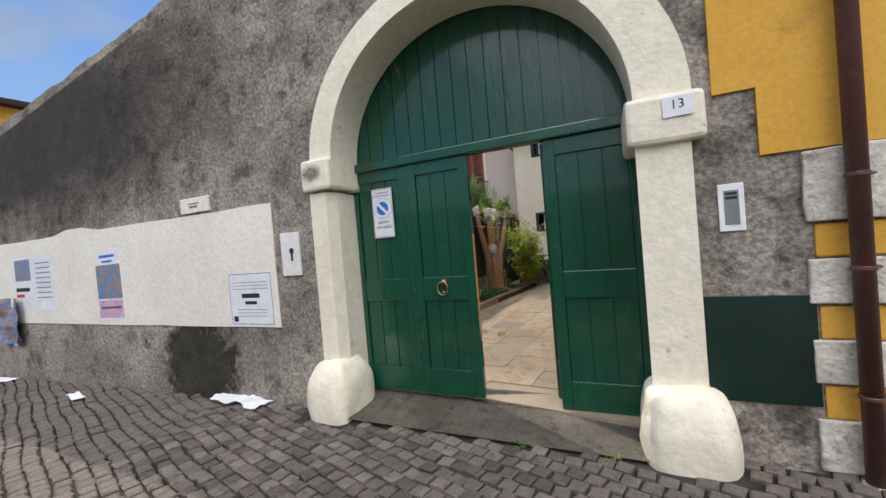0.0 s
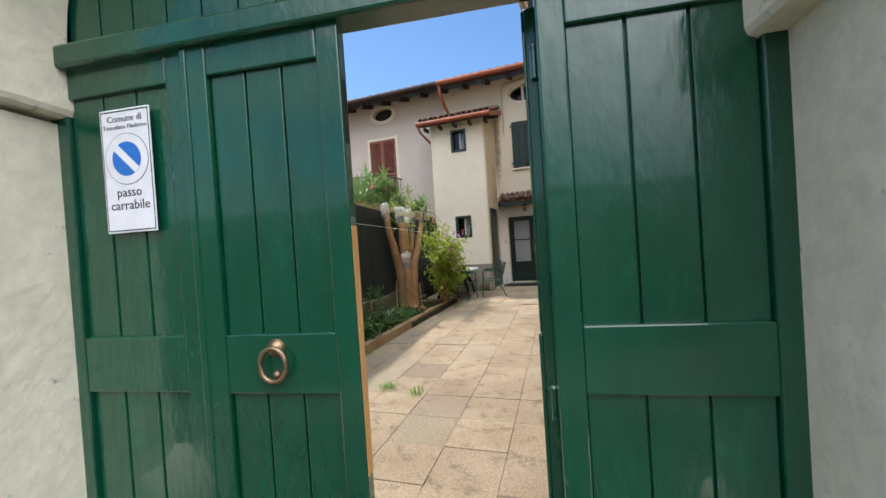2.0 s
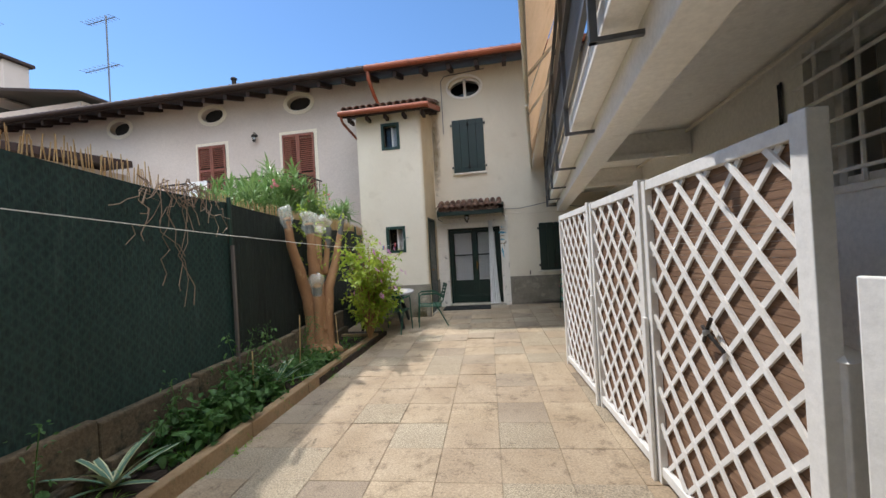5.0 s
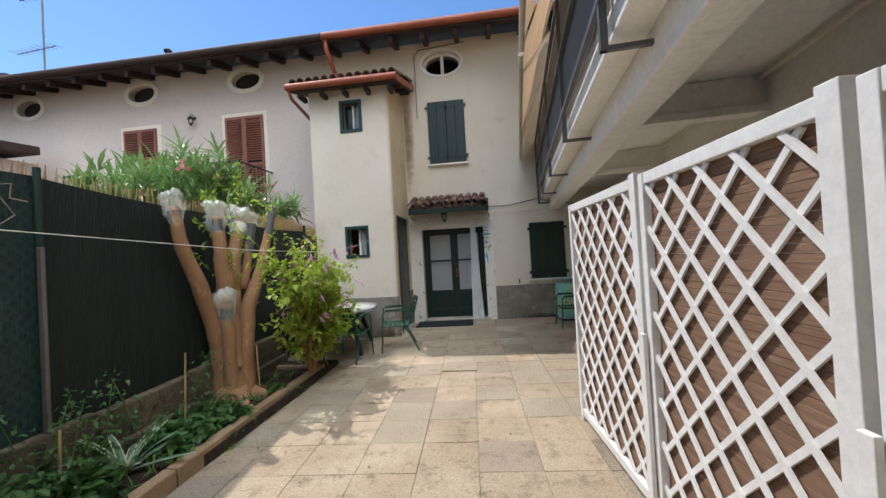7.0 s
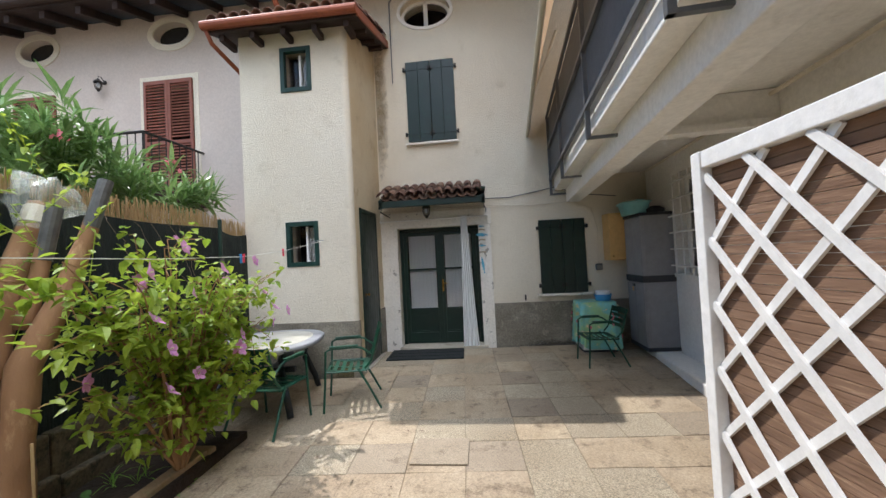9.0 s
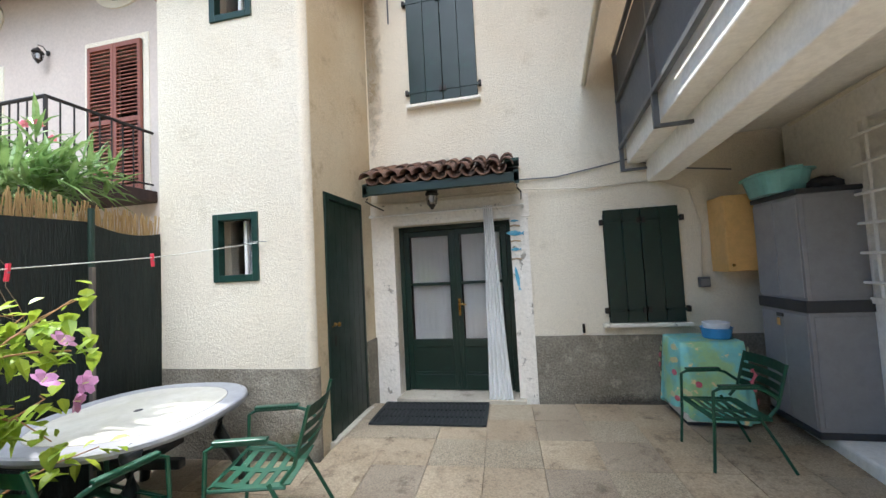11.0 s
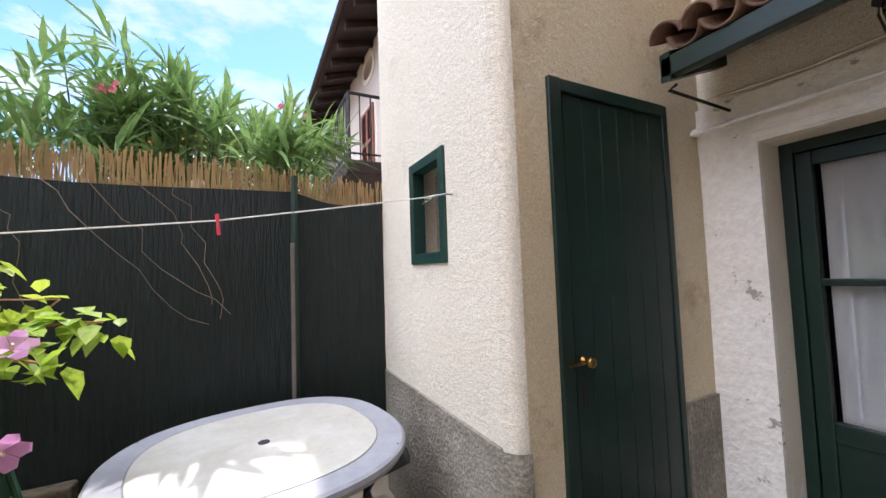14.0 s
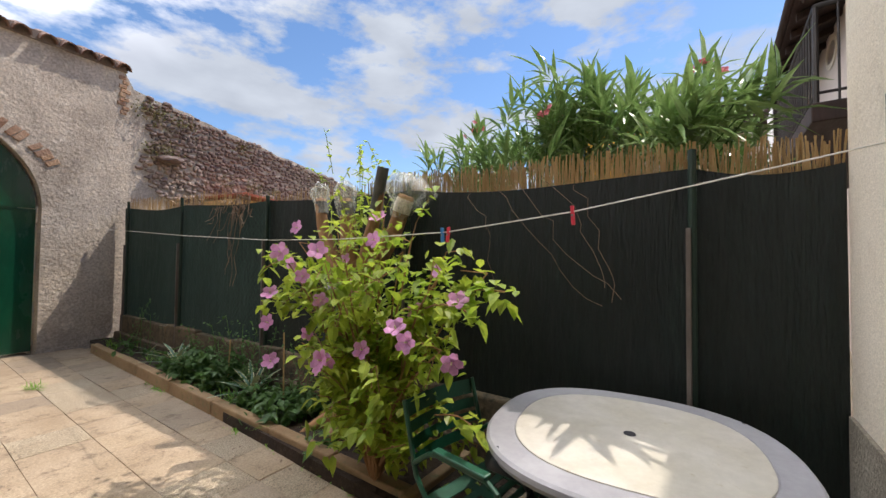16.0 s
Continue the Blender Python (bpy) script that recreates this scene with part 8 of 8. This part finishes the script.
for i in range(-6, 7):
    for j in range(-8, 17):
        c = R2 @ Vector(((i + 0.5) * P, (j + 0.5) * PY, 0))
        if c.x < KERB(c.y) - 0.12 and c.y < 10.0 or c.x > 0.55 or c.y > YF - 0.05 or c.x < -5.2:
            continue
        if c.y > YT and c.x < XS - 0.15 or (GATE.inverted() @ c).y < 0.62 or c.x > -0.75 and c.y < 8.6:
            continue
        k = r7.random()
        ob = new("paving_slab", tile_data[0 if k < 0.55 else 1 if k < 0.82 else 2])
        ob.parent = floor
        ob.matrix_basis = Matrix.Translation((c.x, c.y, FLOOR(c.y) + r7.uniform(-0.003, 0.003))) @ pose(0, 0, 0, r7.gauss(0, 0.25) + (1.3 if 9.5 < c.y < 12.5 else 0), r7.gauss(0, 0.25), 2.7 + (0 if 9.5 < c.y < 12.5 else 180 * r7.randrange(2)))
drain = thing("drain_cover", (-2.404, 10.18, 0.022), "square drain cover set in the paving", "drain cover", kind="structure")
part("frame", block(-0.22, 0.22, -0.2, 0.2, -0.01, 0.004, 0.002), M_TILE_GREY, drain)

# rubble stones on the court side of the lane wall: the nearest ones singly, the rest joined
r8 = random.Random(4)
count = 0
rub_v, rub_f = [], []
rub_src = [([tuple(v.co) for v in d.vertices], [tuple(p.vertices) for p in d.polygons]) for d in stone_meshes]
z = 2.2
while z < 4.62:
    s = -3.3 - r8.uniform(0, 0.2)
    hgt = r8.uniform(0.05, 0.095)
    while s > -11.5:
        wid = r8.uniform(0.06, 0.18)
        bare = noise.noise((s * 0.9, z * 1.1, 3.0)) + (-4.3 - s) * 0.9 + (z - 3.6) * 0.35
        if z < wall_top(s) - 0.03 and bare > 0 and r8.random() < 0.95 and not (s > -4.1 and z > 4.4):
            m_ = GATE @ pose(s - wid / 2, 0.548 + r8.uniform(-0.012, 0.012), z + r8.uniform(-0.03, 0.03), r8.uniform(-14, 14), r8.uniform(-22, 22), r8.uniform(-8, 8)) @ Matrix.Diagonal((wid * r8.uniform(0.8, 1.0), 0.1, hgt * r8.uniform(0.75, 1.15), 1))
            k = r8.randrange(6)
            if count < 300 and s > -6.8:
                ob = new("rubble_stone", stone_meshes[k])
                ob.parent = wall_in
                ob.matrix_basis = m_
                count += 1
            else:
                n0 = len(rub_v)
                rub_v += [tuple(m_ @ Vector(v)) for v in rub_src[k][0]]
                rub_f += [tuple(n0 + i for i in f) for f in rub_src[k][1]]
        s -= wid
    z += hgt
data = bpy.data.meshes.new("rubble")
data.from_pydata(rub_v, [], rub_f)
data.materials.append(M_RUBBLE)
ob = new("rubble", data)
ob.parent = wall_in
ob["kind"] = "stuff"
# brick rim over the gateway, brick end of the high stretch, stone ledge
M_BRICK = mat("pale_old_brick", rgb("B99A80"), rgb("A98469"), rgb("C9B69C"), 0.95, big=6, fine=30, bump=0.6, bump_scale=30, vary=0.2, spots=0.2)
bm = rough_block(block(-0.5, 0.5, -0.5, 0.5, -0.5, 0.5, 0.06), 0.04, 1, 3)
brick = bpy.data.meshes.new("brick")
bmesh.ops.recalc_face_normals(bm, faces=bm.faces)
bm.to_mesh(brick), bm.free()
brick.materials.append(M_BRICK)
for k in range(34):
    a = radians(149 - k * 3.6 + r8.uniform(-1, 1))
    if r8.random() < 0.3:
        continue
    ob = new("brick", brick)
    ob.parent = wall_in
    ob.matrix_basis = GATE @ pose(CS + 1.84 * math.cos(a), 0.545, 2.25 + 1.43 * math.sin(a), 0, -math.degrees(a) + r8.uniform(-9, 9), 0) @ Matrix.Diagonal((0.19 * r8.uniform(0.5, 1.0), 0.05, 0.085 * r8.uniform(0.8, 1.05), 1))
for k in range(9):
    ob = new("brick", brick)
    ob.parent = wall_in
    ob.matrix_basis = GATE @ pose(-3.96 - 0.05 * (k % 2) - r8.uniform(0, 0.06), 0.53, 4.12 + 0.078 * k, 0, r8.uniform(-8, 8), 0) @ Matrix.Diagonal((0.14 * r8.uniform(0.6, 1.2), 0.08, 0.06, 1))
for s, z in ((-4.75, 3.42), (-6.9, 3.0)):
    ob = new("ledge_stone", stone_meshes[2])
    ob.parent = wall_in
    ob.matrix_basis = GATE @ pose(s, 0.66, z, 0, 4, 5) @ Matrix.Diagonal((0.46, 0.34, 0.13, 1))

# setts of the lane: rows of small blocks
sett_data = []
for k in range(5):
    bm = block(-0.5, 0.5, -0.5, 0.5, -0.5, 0.5)
    tops = [e for e in bm.edges if all(v.co.z > 0.4 for v in e.verts)]
    bmesh.ops.bevel(bm, geom=tops, offset=0.13, segments=1, affect="EDGES")
    for v in bm.verts:
        v.co += noise.noise_vector(v.co * 2 + Vector((k * 4, 0, 0))) * 0.06
    bmesh.ops.recalc_face_normals(bm, faces=bm.faces)
    data = bpy.data.meshes.new("sett")
    bm.to_mesh(data), bm.free()
    data.materials.append(M_SETT)
    sett_data.append(data)
rest_v, rest_f = [], []
src = [([tuple(v.co) for v in d.vertices], [tuple(p.vertices) for p in d.polygons]) for d in sett_data]
r9 = random.Random(6)
count = 0
row = 0
turned = pose(-1.6, -1.2, 0, 0, 0, -17)
for a in range(-74, 36):
    for b in range(-13, 18):
        p = turned @ Vector((a * 0.118 + (0.059 if b % 2 else 0) + r9.uniform(-0.006, 0.006), b * 0.108 + 0.012 * math.sin(a * 0.5) + r9.uniform(-0.005, 0.005), 0))
        if p.y > -0.03 or p.y < -3.4 or (p.y > -0.2 and -2.98 < p.x < -0.12) or p.x > 2.2 or p.x < -10.5:
            continue
        if (p.y > -0.3 and (-3.25 < p.x < -2.68 or -0.45 < p.x < 0.14)):
            continue
        m_ = pose(p.x, p.y, ROADZ(p.x) - 0.035 + r9.uniform(-0.007, 0.007), r9.gauss(0, 2.5), r9.gauss(0, 2.5), -17 + r9.gauss(0, 5)) @ Matrix.Diagonal((0.104 * r9.uniform(0.9, 1.06), 0.094 * r9.uniform(0.92, 1.05), 0.07, 1))
        k = r9.randrange(5)
        if count < 300 and -4.2 < p.x < 0.6 and -1.3 < p.y:
            ob = new("sett", sett_data[k])
            ob.parent = road
            ob.matrix_basis = GATE @ m_
            count += 1
        else:
            base = len(rest_v)
            mm = GATE @ m_
            rest_v += [tuple(mm @ Vector(v)) for v in src[k][0]]
            rest_f += [tuple(base + i for i in f) for f in src[k][1]]
data = bpy.data.meshes.new("setts")
data.from_pydata(rest_v, [], rest_f)
data.materials.append(M_SETT)
ob = new("setts", data)
ob.parent = road
ob["kind"] = "stuff"
